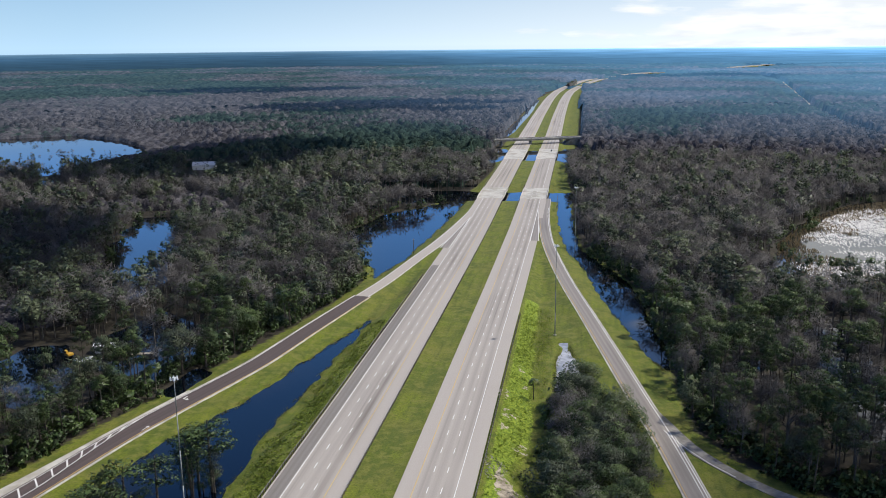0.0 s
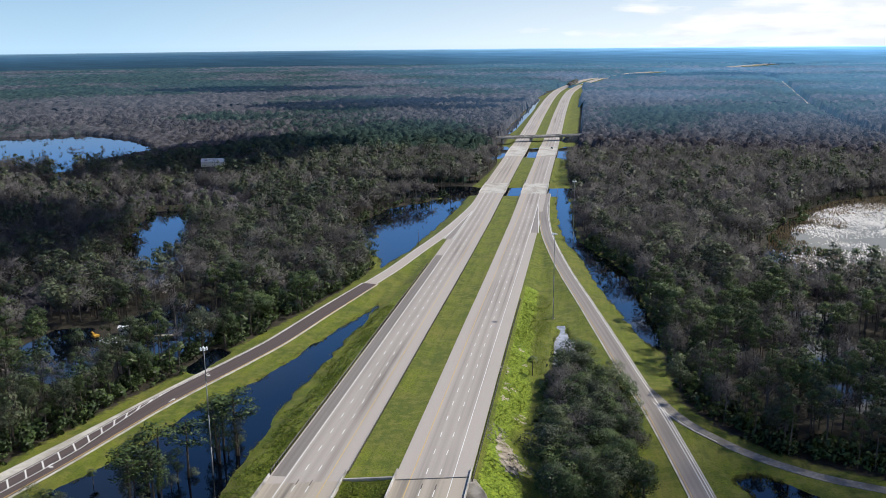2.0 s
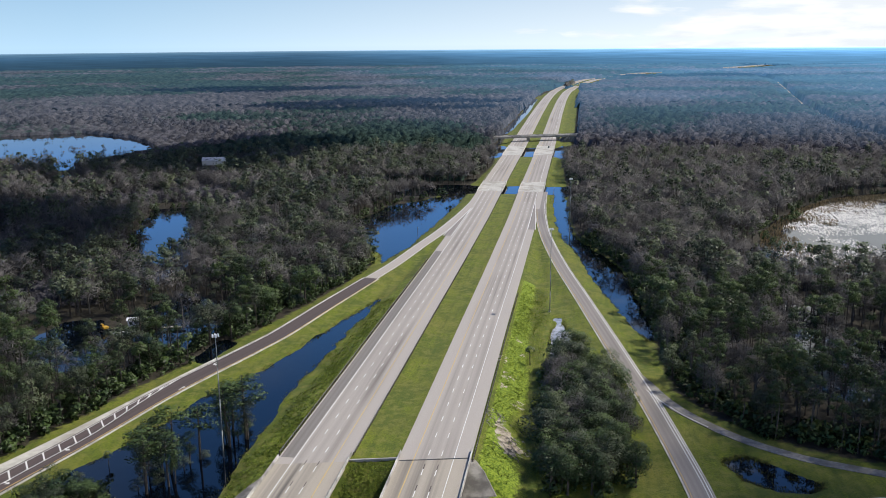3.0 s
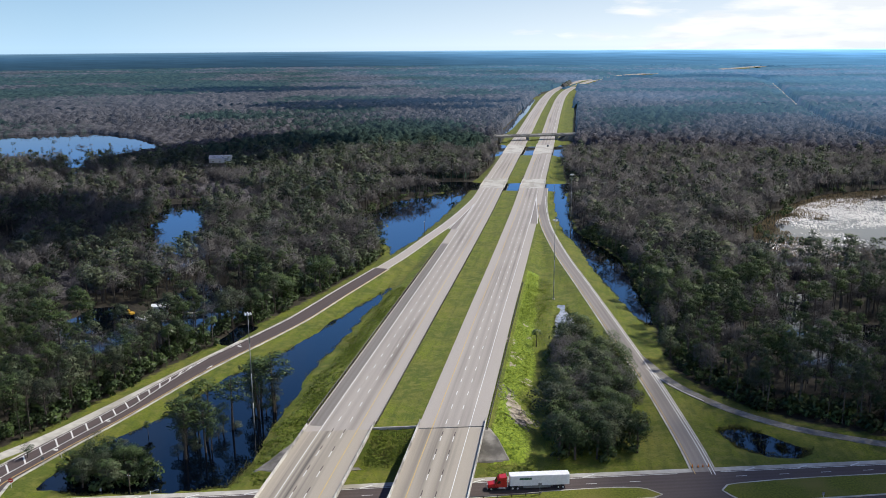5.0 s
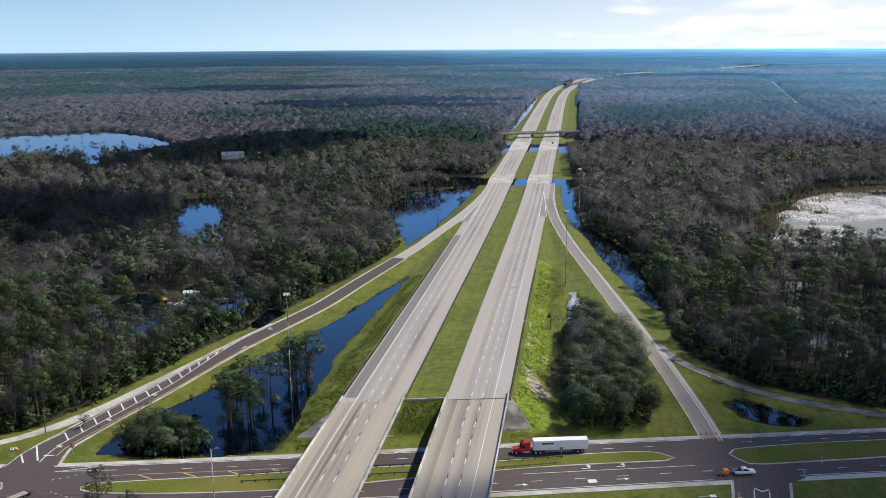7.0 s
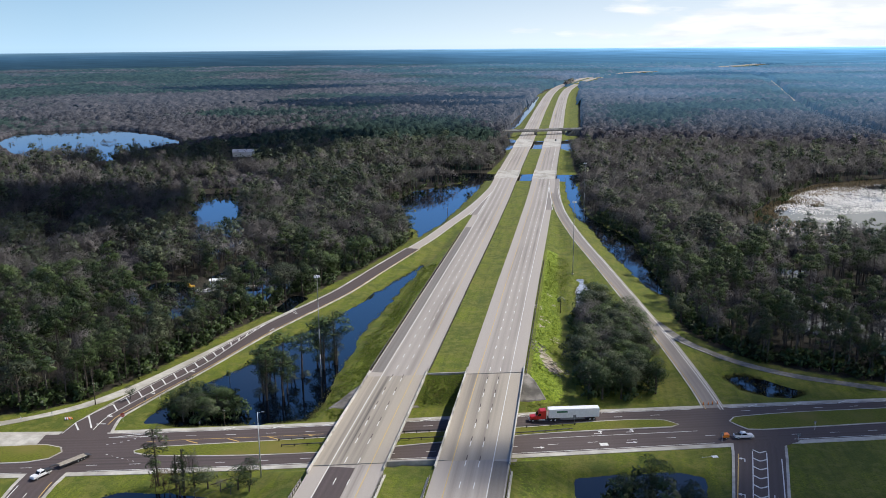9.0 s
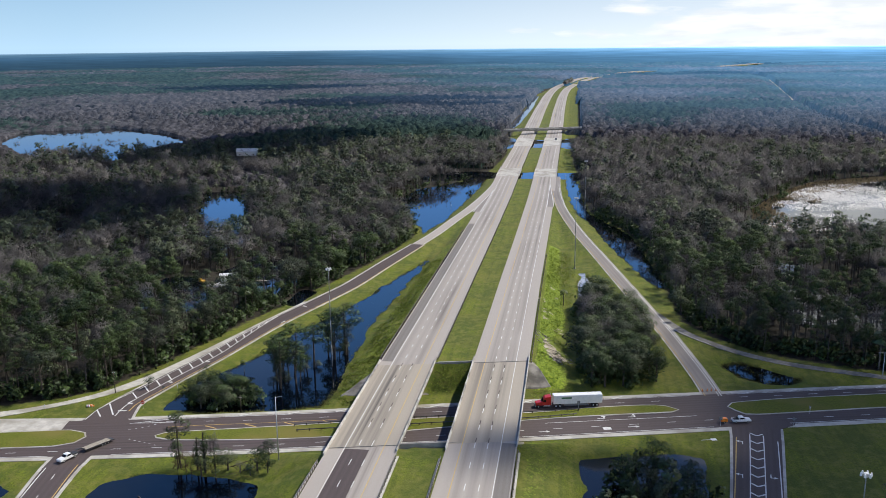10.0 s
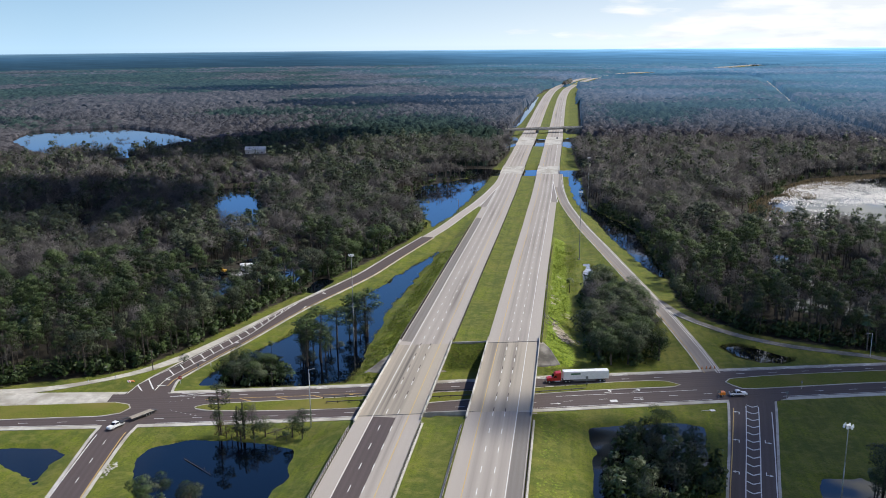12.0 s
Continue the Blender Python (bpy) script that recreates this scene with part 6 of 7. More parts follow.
paint_line([(36, 46.5), (58, 51.8), (84, 58.0)], 0.2, WHITE, CROSS)
paint_line([(-82, 29.5), (-71.5, 32.2), (-49, 37), (-30, 41.6)], 0.2, YELLOW, CROSS)
for k in range(5):
    x = -70.3 + k * 12
    bar(x, 31.9 + k * 2.75, x + 4.2, 30.4 + k * 2.75, 0.45, YELLOW, CROSS, "hatch_bar")
for k in range(14):
    x = -62 + k * 15 if k < 9 else -62 + (k + 2) * 15
    bar(x, float(high_edge(x)) - 0.2, x + 3.0, float(high_edge(x)) + 2.0, 0.4, WHITE, CROSS, "shoulder_bar", XZ + 0.012)
bar(-94, 31.0, -84, 35.2, 0.3, WHITE, CROSS)
bar(-95, 30.8, -78, 34.0, 0.25, WHITE, CROSS)


def arrow(x, y, turn, parent, bend=False, z=XZ + 0.03, size=1.0):
    bm = bmesh.new()
    pts = [(-0.12, -1.4), (0.12, -1.4), (0.12, 0.5), (0.55, 0.5), (0, 1.5), (-0.55, 0.5), (-0.12, 0.5)]
    if bend:
        pts = [(0.35, -1.4), (0.6, -1.4), (0.6, 0.55), (-0.35, 0.55), (-0.35, 1.0), (-1.2, 0.35), (-0.35, -0.3), (-0.35, 0.2), (0.35, 0.2)]
    bm.faces.new([bm.verts.new((px * size * 1.3, py * size * 1.25, 0)) for px, py in pts])
    r = bmesh.ops.extrude_face_region(bm, geom=bm.faces[:])
    bmesh.ops.translate(bm, vec=(0, 0, -0.012), verts=[v for v in r["geom"] if isinstance(v, bmesh.types.BMVert)])
    bmesh.ops.recalc_face_normals(bm, faces=bm.faces)
    part("arrow", bm, WHITE, parent, "white turn arrow", pose(x, y, z, 0, 0, turn))


for x, y, b in ((54.0, 53.0, True), (63.7, 55.4, True), (63.5, 47.2, False), (36, 40.2, False)):
    arrow(x, y, -76, CROSS, b)
bar(54.0, 44.6, 56.4, 45.2, 1.9, WHITE, CROSS, "painted_word")

# ramp west: edge lines, the ladder of bars, arrows
L = NW.s[-1]
NW.strip("edge_line", YELLOW, NW_OB, 4.0, 0.3, 6, L, label="solid yellow edge line")
NW.strip("edge_line", WHITE, NW_OB, -3.9, 0.24, 24, L)
s_end = float(np.interp(146, NW.p[:, 1], NW.s))
part("throat", prism([(-111.5, 29.5), (-111.3, 39), (-109.4, 46), (-99.2, 46), (-99.9, 40), (-98.6, 35.5), (-94.6, 31), (-94.0, 29.5)], 0.5, XZ + 0.008), ASPHALT, NW_OB)


def ladder_inner(s):
    """How far the ladder's inner line stands off the ramp's middle."""
    return float(np.interp(NW.at(s, 0)[1], [45, 100, 146], [0.9, 0.5, -3.9]))


for k in range(40):
    s = 21 + k * 6.15
    if s > s_end:
        break
    a, b = NW.at(s, -3.9), NW.at(s - 3.6, ladder_inner(s - 3.6))
    bar(a[0], a[1], b[0], b[1], 0.5, WHITE, NW_OB, "ladder_bar", float(a[2]) + 0.03)
pts = [NW.at(s, ladder_inner(s)) for s in np.linspace(2, s_end, 30)]
line = Run([(p[0], p[1], p[2], 0.14) for p in pts], 5)
line.surface("edge_line", WHITE, NW_OB, 0.024, 0.012, cols=2)
for xa, ya, xb, yb in ((-111.0, 39.5, -107.2, 34.7), (-109.6, 45.2, -103.8, 36.5)):
    bar(xa, ya, xb, yb, 0.5, WHITE, NW_OB, "ladder_bar", XZ + 0.03)
paint_line([(-110.9, 31.6), (-111.1, 40.0), (-109.3, 48.0), (-106.6, 56.0)], 0.24, WHITE, NW_OB, z=XZ + 0.02)
paint_line([(-104.0, 39.8), (-101.0, 40.2)], 0.5, WHITE, NW_OB, "stop_line", z=XZ + 0.02)
dashes([(-93.2, 26.0), (-88.7, 28.9), (-83.7, 34.0)], 0.7, 1.3, 0.2, WHITE, CROSS)
dashes([(-89.8, 19.8), (-84.9, 18.2), (-77.8, 16.1)], 0.7, 1.3, 0.2, WHITE, CROSS)
for x, y, turn in ((-103.0, 46.7, 160), (-98.0, 66.8, 160), (-93.0, 88.4, 165), (-77.2, 163, 168)):
    arrow(x, y, turn, NW_OB, True, float(np.interp(y, NW.p[:, 1], NW.z)) + 0.03)
arrow(-79.6, 138.6, -12, NW_OB, False, float(np.interp(138.6, NW.p[:, 1], NW.z)) + 0.03)


def gore(pts, ramp_run, label, parent):
    """The dark painted nose where a slip road leaves: two corners at its wide end, then the tip."""
    (xl, y0), (xr, _), (xt, y1) = pts
    yy = np.linspace(y0, y1, 26)
    f = (yy - y0) / (y1 - y0)
    zr = np.interp(yy, ramp_run.p[:, 1], ramp_run.z)
    z = np.maximum(HZ(yy), zr) + 0.045
    lo_, hi_ = xl + (xt - xl) * f, xr + (xt - xr) * f
    cols = np.linspace(0, 1, 5)
    X = lo_[:, None] + (hi_ - lo_ + 0.02)[:, None] * cols
    Y = np.repeat(yy[:, None], 5, 1)
    Z = np.repeat(z[:, None], 5, 1)
    uvs = np.stack([X.ravel(), Y.ravel()], 1)
    place("gore", mesh_of("gore", np.stack([X.ravel(), Y.ravel(), Z.ravel()], 1), grid_faces(26, 5), OLD_ASPHALT, uv=uvs), parent, label=label)
    for edge in (lo_, hi_):
        Run([(float(x), float(y), float(q), 0.17) for x, y, q in zip(edge, yy, z)], 6).surface("edge_line", WHITE, parent, 0.02, 0.01, cols=2)


gore([(-24.3, 391), (-19.2, 391), (-18.4, 488)], NW2, "darker paving between the highway and the slip road", NW2_OB)
gore([(26.2, 416), (31.2, 416), (25.8, 523)], NE, "darker paving between the highway and the slip road", NE_OB)
for s0_, s1_, off in ((0, NW2.s[-1] * 0.72, 3.1), (0, NW2.s[-1] * 0.9, -3.0)):
    NW2.strip("edge_line", WHITE, NW2_OB, off, 0.25, s0_, s1_, lift=0.03)
LE = NE.s[-1]
NE.strip("edge_line", YELLOW, NE_OB, -2.7, 0.18, 4, LE * 0.97, label="solid yellow edge line")
NE.strip("edge_line", WHITE, NE_OB, 2.8, 0.28, 4, LE * 0.92)
NE.strip("edge_line", WHITE, NE_OB, 1.9, 0.2, 4, 84)
paint_line([(81.6, 157.7), (84.2, 151.5), (87.4, 145.0), (92.4, 136.6), (98.5, 129.0)], 0.26, WHITE, NE_OB, z=1.06)
SE.strip("edge_line", YELLOW, SE_OB, 5.9, 0.3, 12, SE.s[-1], label="solid orange-yellow edge line")
SE.strip("edge_line", WHITE, SE_OB, -5.9, 0.3, 12, SE.s[-1])
part("corner", prism([(106.4, 43), (108.1, 50.6), (113.3, 54.4), (113.3, 57.5), (104, 57.5)], 0.5, XZ + 0.006), ASPHALT, SE_OB)
for off in (-1.9, 2.0):
    SE.strip("chevron_line", WHITE, SE_OB, off, 0.3, 9, 120)
for k in range(20):
    s = 8 + k * 5.6
    a, m_, b = SE.at(s, -1.8), SE.at(s + 1.6, 0.05), SE.at(s, 1.9)
    bar(a[0], a[1], m_[0], m_[1], 0.5, WHITE, SE_OB, "chevron", float(a[2]) + 0.03)
    bar(m_[0], m_[1], b[0], b[1], 0.5, WHITE, SE_OB, "chevron", float(a[2]) + 0.034)
for x, y, turn in ((94.3, 39.9, -10), (90.5, 18.2, -10), (86.7, -3.4, -10)):
    arrow(x, y, turn, SE_OB, True, float(np.interp(-y, -SE.p[:, 1], SE.z)) + 0.03, 0.85)
for x, y in ((99.0, 17.7), (94.9, -4.1)):
    arrow(x, y, 170, SE_OB, True, float(np.interp(-y, -SE.p[:, 1], SE.z)) + 0.03, 0.85)
SW.strip("edge_line", WHITE, SW_OB, 4.2, 0.28, 12, SW.s[-1])
SW.strip("edge_line", YELLOW, SW_OB, -4.2, 0.28, 10, SW.s[-1], label="solid yellow edge line")
for k in range(12):
    s = 16 + 12.19 * k
    a, b = SW.at(s, 0), SW.at(s + 3.05, 0)
    bar(a[0], a[1], b[0], b[1], 0.2, WHITE, SW_OB, "lane_dash", float(a[2]) + 0.035)
# west end of the northern carriageway in pale concrete
paint_line([(-300, -2.5), (-190, 15.2), (-150, 21.2), (-115, 27.6)], 8.6, PALE, CROSS, "concrete_lane", XZ - 0.008)

# ---- mortar slope paving on the banks beside the bridge ----
APRONS = [[(27.2, 72.7), (38.2, 75.6), (30.2, 86.0), (28.6, 86.0)], [(-25.0, 60.8), (-34.8, 59.4), (-26.4, 76.0), (-25.0, 76.0)]]
for poly in APRONS:
    a, b, c, d = (np.array(p) for p in poly)
    U, W = (q.ravel() for q in np.meshgrid(np.linspace(0, 1, 13), np.linspace(0, 1, 17)))
    pts = a * ((1 - U) * (1 - W))[:, None] + b * (U * (1 - W))[:, None] + c * (U * W)[:, None] + d * ((1 - U) * W)[:, None]
    z = ground_height(pts[:, 0].copy(), pts[:, 1].copy())[0] + 0.22
    z = np.where((U == 0) | (U == 1) | (W == 0) | (W == 1), z - 0.5, z)
    tagged(place("slope_paving", mesh_of("slope_paving", np.column_stack([pts, z]), grid_faces(17, 13) if c[0] > 0 else grid_faces(17, 13)[:, ::-1], SLOPE)), "stained grey mortar paving on the bridge slope", "slope paving", kind="structure")

# ---- rank weeds and saplings on the embankments ----
bx = np.concatenate([RNG.uniform(30, 46, 26000), RNG.uniform(-42, -25, 18000)])
by = np.concatenate([RNG.uniform(-70, 285, 26000), RNG.uniform(-70, 255, 18000)])
bz, _, bw = ground_height(bx.copy(), by.copy())
bk = (bz > 0.25) & (bw < -0.4) & (np.abs(bx - HX(by)) > 28.6) & (np.abs(by - (41 + SKEW * bx)) > 19) & (lattice(bx, by, 9, 61) * 0.35 + RNG.random(len(bx)) * 0.65 > 0.56 + 0.35 * np.clip((np.abs(bx - HX(by)) - 38 + 5 * lattice(bx, by, 7, 64)) / 6, 0, 1) + 0.6 * (by < 30))
for r in (RAMP_NW, RAMP_NE, RAMP_SE, RAMP_SW):
    q = spline(r, 5)
    bk &= np.hypot(bx[:, None] - q[None, :, 0], by[:, None] - q[None, :, 1]).min(1) > 8
for poly in APRONS:
    bk &= inside(poly, bx, by) < 0.3
bk &= (inside(SCAR, bx, by) < 0.5) | (lattice(bx, by, 4, 63) > 0.62)
bx, by, bz = bx[bk], by[bk], bz[bk]
mx_, my_ = RNG.uniform(-3.6, 8.8, 1500), RNG.uniform(60, 82, 1500)
mz_ = ground_height(mx_.copy(), my_.copy())[0]
mk_ = mz_ > 1.1
bx, by, bz = np.concatenate([bx, mx_[mk_]]), np.concatenate([by, my_[mk_]]), np.concatenate([bz, mz_[mk_]])
wv_, wt_ = [], []
for p in range(6):
    r = np.arange(p, len(bx), 6)
    c = RNG.normal(size=(6, 3)) * [0.30, 0.30, 0.10] + [0, 0, 0.14]
    v = leaf_tris(c, np.full(6, 0.2), RNG)
    sc_ = RNG.uniform(0.45, 1.2, len(r))
    west = bx[r] < -20
    sc_ = sc_ * np.where(west, 1.4, 1.0)
    V = v[None] * sc_[:, None, None] + np.stack([bx[r], by[r], bz[r]], 1)[:, None]
    wv_.append(V.reshape(-1, 3))
    # west weeds tinted darker, painting the shade on that slope
    wt_.append(np.repeat(RNG.random(len(r)) * np.where(west, 0.7, 1.0), len(v)))
V = np.vstack(wv_)
WEED = mat("rank_weeds", (0.085, 0.130, 0.010), (0.22, 0.28, 0.026), 0.6, 0.8, tint="tint", sheer=0.35)
tagged(place("bank_weeds", mesh_of("bank_weeds", V, np.arange(len(V)).reshape(-1, 3), WEED, attrs={"tint": np.concatenate(wt_)})), "bright green rank weeds on the embankment", "weeds", kind="stuff")


dx_, dy_ = RNG.uniform(29, 46, 900), RNG.uniform(94, 126, 900)
dk_ = (inside(SCAR, dx_, dy_) > -0.5) & (lattice(dx_, dy_, 4, 69) > 0.4)
dx_, dy_ = dx_[dk_], dy_[dk_]
dz_ = ground_height(dx_.copy(), dy_.copy())[0]
V = leaf_tris(np.stack([dx_, dy_, dz_ + 0.12], 1), 0.55, RNG, np.stack([RNG.normal(0.6, 0.5, len(dx_)), RNG.normal(-1, 0.4, len(dx_)), RNG.normal(-0.1, 0.15, len(dx_))], 1), 0.3)
tagged(place("slip_debris", mesh_of("slip_debris", V, np.arange(len(V)).reshape(-1, 3), SLOPE)), "broken mortar and washed-out sticks on the slipped bank", "debris", kind="stuff")

# ---- sedge along the banks of the nearer ponds ----
SEDGE = mat("sedge", (0.050, 0.070, 0.016), (0.160, 0.155, 0.050), 0.7, 0.85, tint="tint", sheer=0.15, spec=0.2)
gx_, gy_ = [], []
for poly, count in ((DITCH_NORTHWEST, 3200), (PUDDLE_FORK, 1500), (CANAL_EAST, 2600), (CANAL_WEST, 2400), (PUDDLE_BANK, 900)):
    p = np.array(poly + poly[:1], float)
    k = RNG.integers(0, len(poly), count)
    q = p[k] + (p[k + 1] - p[k]) * RNG.random((count, 1)) + RNG.normal(0, 0.9, (count, 2))
    gx_.append(q[:, 0])
    gy_.append(q[:, 1])
q = np.column_stack([RNG.uniform(101, 121, 500), RNG.uniform(91, 108, 500)])
q = q[inside(PUDDLE_FORK, q[:, 0], q[:, 1]) > 0.5]
gx_, gy_ = np.concatenate([*gx_, q[:, 0]]), np.concatenate([*gy_, q[:, 1]])
gd = shore(gx_, gy_)
gk = (np.abs(gd) < 1.4) & (lattice(gx_, gy_, 5, 66) > 0.38) | (inside(PUDDLE_FORK, gx_, gy_) > 0.5) & (lattice(gx_, gy_, 3, 67) > 0.62)
gx_, gy_ = np.repeat(gx_[gk], 2), np.repeat(gy_[gk], 2)
h, a = RNG.uniform(0.2, 0.65, len(gx_)), RNG.uniform(0, 6.28, len(gx_))
gz_ = np.maximum(ground_height(gx_.copy(), gy_.copy())[0], -0.1)
V = np.stack([np.stack([gx_ - 0.16 * np.cos(a), gy_ - 0.16 * np.sin(a), gz_ - 0.1], 1), np.stack([gx_ + 0.16 * np.cos(a), gy_ + 0.16 * np.sin(a), gz_ - 0.1], 1), np.stack([gx_ + RNG.normal(0, 0.3, len(gx_)), gy_ + RNG.normal(0, 0.3, len(gx_)), gz_ + h], 1)], 1).reshape(-1, 3)
tagged(place("bank_sedge", mesh_of("bank_sedge", V, np.arange(len(V)).reshape(-1, 3), SEDGE, attrs={"tint": np.repeat(RNG.random(len(gx_)), 3)})), "tufts of olive sedge along the waterlines", "sedge", kind="stuff")


# ---- small bridges over the canals and the far overpass ----
def canal_bridge(lo, hi, y0, y1):
    br = thing("canal_bridge", "low pale concrete bridge carrying the highway over a canal", "bridge", group="canal bridges")
    for name, off, w, za, zb in (("deck", (lo + hi) / 2, hi - lo + 0.6, -0.9, 0.03), ("parapet", lo - 0.1, 0.4, 0.0, 0.85), ("parapet", hi + 0.1, 0.4, 0.0, 0.85)):
        yy = np.linspace(y0, y1, 8)
        vs = []
        for o, dz in ((-w / 2, za), (-w / 2, zb), (w / 2, zb), (w / 2, za)):
            vs.append(np.stack([HX(yy) + off + o, yy, HZ(yy) + dz], 1))
        vs.append(vs[0])
        me = mesh_of(name, np.stack(vs, 1).reshape(-1, 3), grid_faces(8, 5), PALE if name == "deck" else BARRIER)
        place(name, me, br)
    for k in range(1, 4):
        yb = y0 + (y1 - y0) * k / 4
        part("pier", box(bmesh.new(), float(HX(yb)) + lo + 1, float(HX(yb)) + hi - 1, yb - 0.4, yb + 0.4, -1.5, float(HZ(yb)) - 0.9), GIRDER, br)


for lo, hi in ((-26.5, -6.7), (6.6, 26.4)):
    canal_bridge(lo, hi, 566, 618)
    canal_bridge(lo, hi, 806, 893)

over = thing("overpass", "two-span concrete overpass crossing high above the highway", "bridge")
oa, ob_ = Vector((-78, 921)), Vector((62, 974))
od = (ob_ - oa).normalized()
on = Vector((-od.y, od.x))


def over_box(name, s0, s1, w0, w1, z0, z1, material, label=""):
    pts = [oa + od * s + on * w for s, w in ((s0, w0), (s1, w0), (s1, w1), (s0, w1))]
    part(name, prism([tuple(p) for p in pts], z0, z1), material, over, label)


OL = (ob_ - oa).length
over_box("deck", 15, OL, -6, 6, 8.5, 8.9, CONCRETE_ROAD)
over_box("parapet", 15, OL, -6, -5.6, 8.9, 9.8, BARRIER)
over_box("parapet", 15, OL, 5.6, 6, 8.9, 9.8, BARRIER)
for k in range(5):
    over_box("girder", 22, OL - 20, -5 + k * 2.4, -4.4 + k * 2.4, 7.1, 8.5, GIRDER)
for s in (44, 80, 118):
    over_box("pier_cap", s - 0.6, s + 0.6, -5.5, 5.5, 6.2, 7.1, GIRDER)
    for w in (-4, 0, 4):
        over_box("column", s - 0.5, s + 0.5, w - 0.5, w + 0.5, 0.3, 6.2, GIRDER)
for s0, s1, t0, t1 in ((8, 22, 22, 34), (OL - 20, OL + 10, OL - 32, OL - 20)):
    bm = bmesh.new()
    near_low = t0 < 100
    sec = [(s0, 0), (t1 if near_low else t0, 0), (t0 if near_low else t1, 8.3), (s0 if near_low else s1, 8.3)] if near_low else [(t0, 0), (s1, 0), (s1, 8.3), (s0, 8.3)]
    ring = []
    for w in (-7, 7):
        ring.append([bm.verts.new((*(oa + od * s + on * w), z)) for s, z in sec])
    bm.faces.new(ring[0])
    bm.faces.new(ring[1][::-1])
    for k in range(4):
        bm.faces.new((ring[0][k], ring[1][k], ring[1][(k + 1) % 4], ring[0][(k + 1) % 4]))
    bmesh.ops.recalc_face_normals(bm, faces=bm.faces)
    part("abutment", bm, SLOPE, over, "sloped grey abutment")


# ---- poles and lamps ----
def ground_at(x, y):
    return float(ground_height(np.array([x], float), np.array([y], float))[0][0])


def high_mast(x, y, h):
    z = ground_at(x, y)
    ob = thing("light_mast", "tall tapered steel highway mast with a ring of lamps", "street lamp", pose(x, y, z), group="high masts")
    bm = bmesh.new()
    for k in range(4):
        a, b = k / 4, (k + 1) / 4
        tube(bm, (0, 0, h * a), (0, 0, h * b), 0.22 - 0.12 * a, 0.22 - 0.12 * b, 12)
    part("pole", bm, MAST, ob, smooth=True)
    part("base", tube(bmesh.new(), (0, 0, -1.5), (0, 0, 0.35), 0.6, 0.6, 12), PALE, ob)
    bm = bmesh.new()
    tube(bm, (0, 0, h - 0.5), (0, 0, h + 0.2), 0.5, 0.5, 10)
    for k in range(6):
        a = k * math.pi / 3
        tube(bm, (0, 0, h), (math.cos(a) * 0.9, math.sin(a) * 0.9, h), 0.06, 0.06, 5)
    part("ring", bm, STEEL, ob)
    for k in range(6):
        a = k * math.pi / 3
        bm = tube(bmesh.new(), (math.cos(a) * 0.95, math.sin(a) * 0.95, h - 0.35), (math.cos(a) * 0.95, math.sin(a) * 0.95, h + 0.3), 0.24, 0.14, 10)
        lamp = part("luminaire", bm, WHITE_PAINT, ob, "pale lamp housing")
        part("lens", tube(bmesh.new(), (math.cos(a) * 0.95, math.sin(a) * 0.95, h - 0.42), (math.cos(a) * 0.95, math.sin(a) * 0.95, h - 0.36), 0.22, 0.22, 10), LENS, lamp)


high_mast(-44.9, 91, 39)
high_mast(45.6, 247.8, 38)
high_mast(52.7, 393, 40)
high_mast(99.6, -50, 36)


def lamp_post(x, y, h, turn, label, arm=1.8):
    ob = thing("street_lamp", label, "street lamp", pose(x, y, ground_at(x, y), 0, 0, turn), group="street lamps")
    part("pole", tube(bmesh.new(), (0, 0, -0.5), (0, 0, h), 0.2, 0.1, 10), STEEL, ob, smooth=True)
    bm = tube(bmesh.new(), (0, 0, h - 0.3), (arm, 0, h), 0.06, 0.05, 6)
    part("arm", bm, STEEL, ob)
    part("luminaire", box(bmesh.new(), arm - 0.1, arm + 0.7, -0.2, 0.2, h - 0.12, h + 0.1, 0.05), GREY_PAINT, ob)


lamp_post(-39.7, 12.1, 19.5, 20, "tall grey steel lamp post beside the crossroad", 1.2)
lamp_post(153.3, 99.8, 9.5, 200, "steel lamp post beside the service road")


def wood_pole(x, y, h):
    ob = thing("utility_pole", "plain weathered timber utility pole", "pole", pose(x, y, ground_at(x, y)), group="poles")
    part("pole", tube(bmesh.new(), (0, 0, -0.8), (0, 0, h), 0.17, 0.12, 8), POST, ob, smooth=True)
    part("bracket", box(bmesh.new(), -0.5, 0.5, -0.06, 0.06, h - 0.6, h - 0.45), STEEL, ob)


wood_pole(-112.6, 54.7, 8)
wood_pole(-39, 385, 9)
wood_pole(-64, 46.5, 6)


def road_sign(x, y, h, w, hh, face, turn, label, disc=False, z=None):
    ob = thing("road_sign", label, "sign", pose(x, y, (ground_at(x, y) if z is None else z), 0, 0, turn), group="signs")
    part("post", box(bmesh.new(), -0.05, 0.05, -0.05, 0.05, -0.4, h, 0.01), STEEL, ob)
    if disc:
        part("plate", tube(bmesh.new(), (0, -0.07, h), (0, -0.1, h), w / 2, w / 2, 20), face, ob)
        part("bar", box(bmesh.new(), -w * 0.36, w * 0.36, -0.115, -0.1, h - 0.09, h + 0.09), WHITE_PAINT, ob)
    else:
        part("plate", box(bmesh.new(), -w / 2, w / 2, -0.1, -0.06, h - hh / 2, h + hh / 2, 0.01), face, ob)


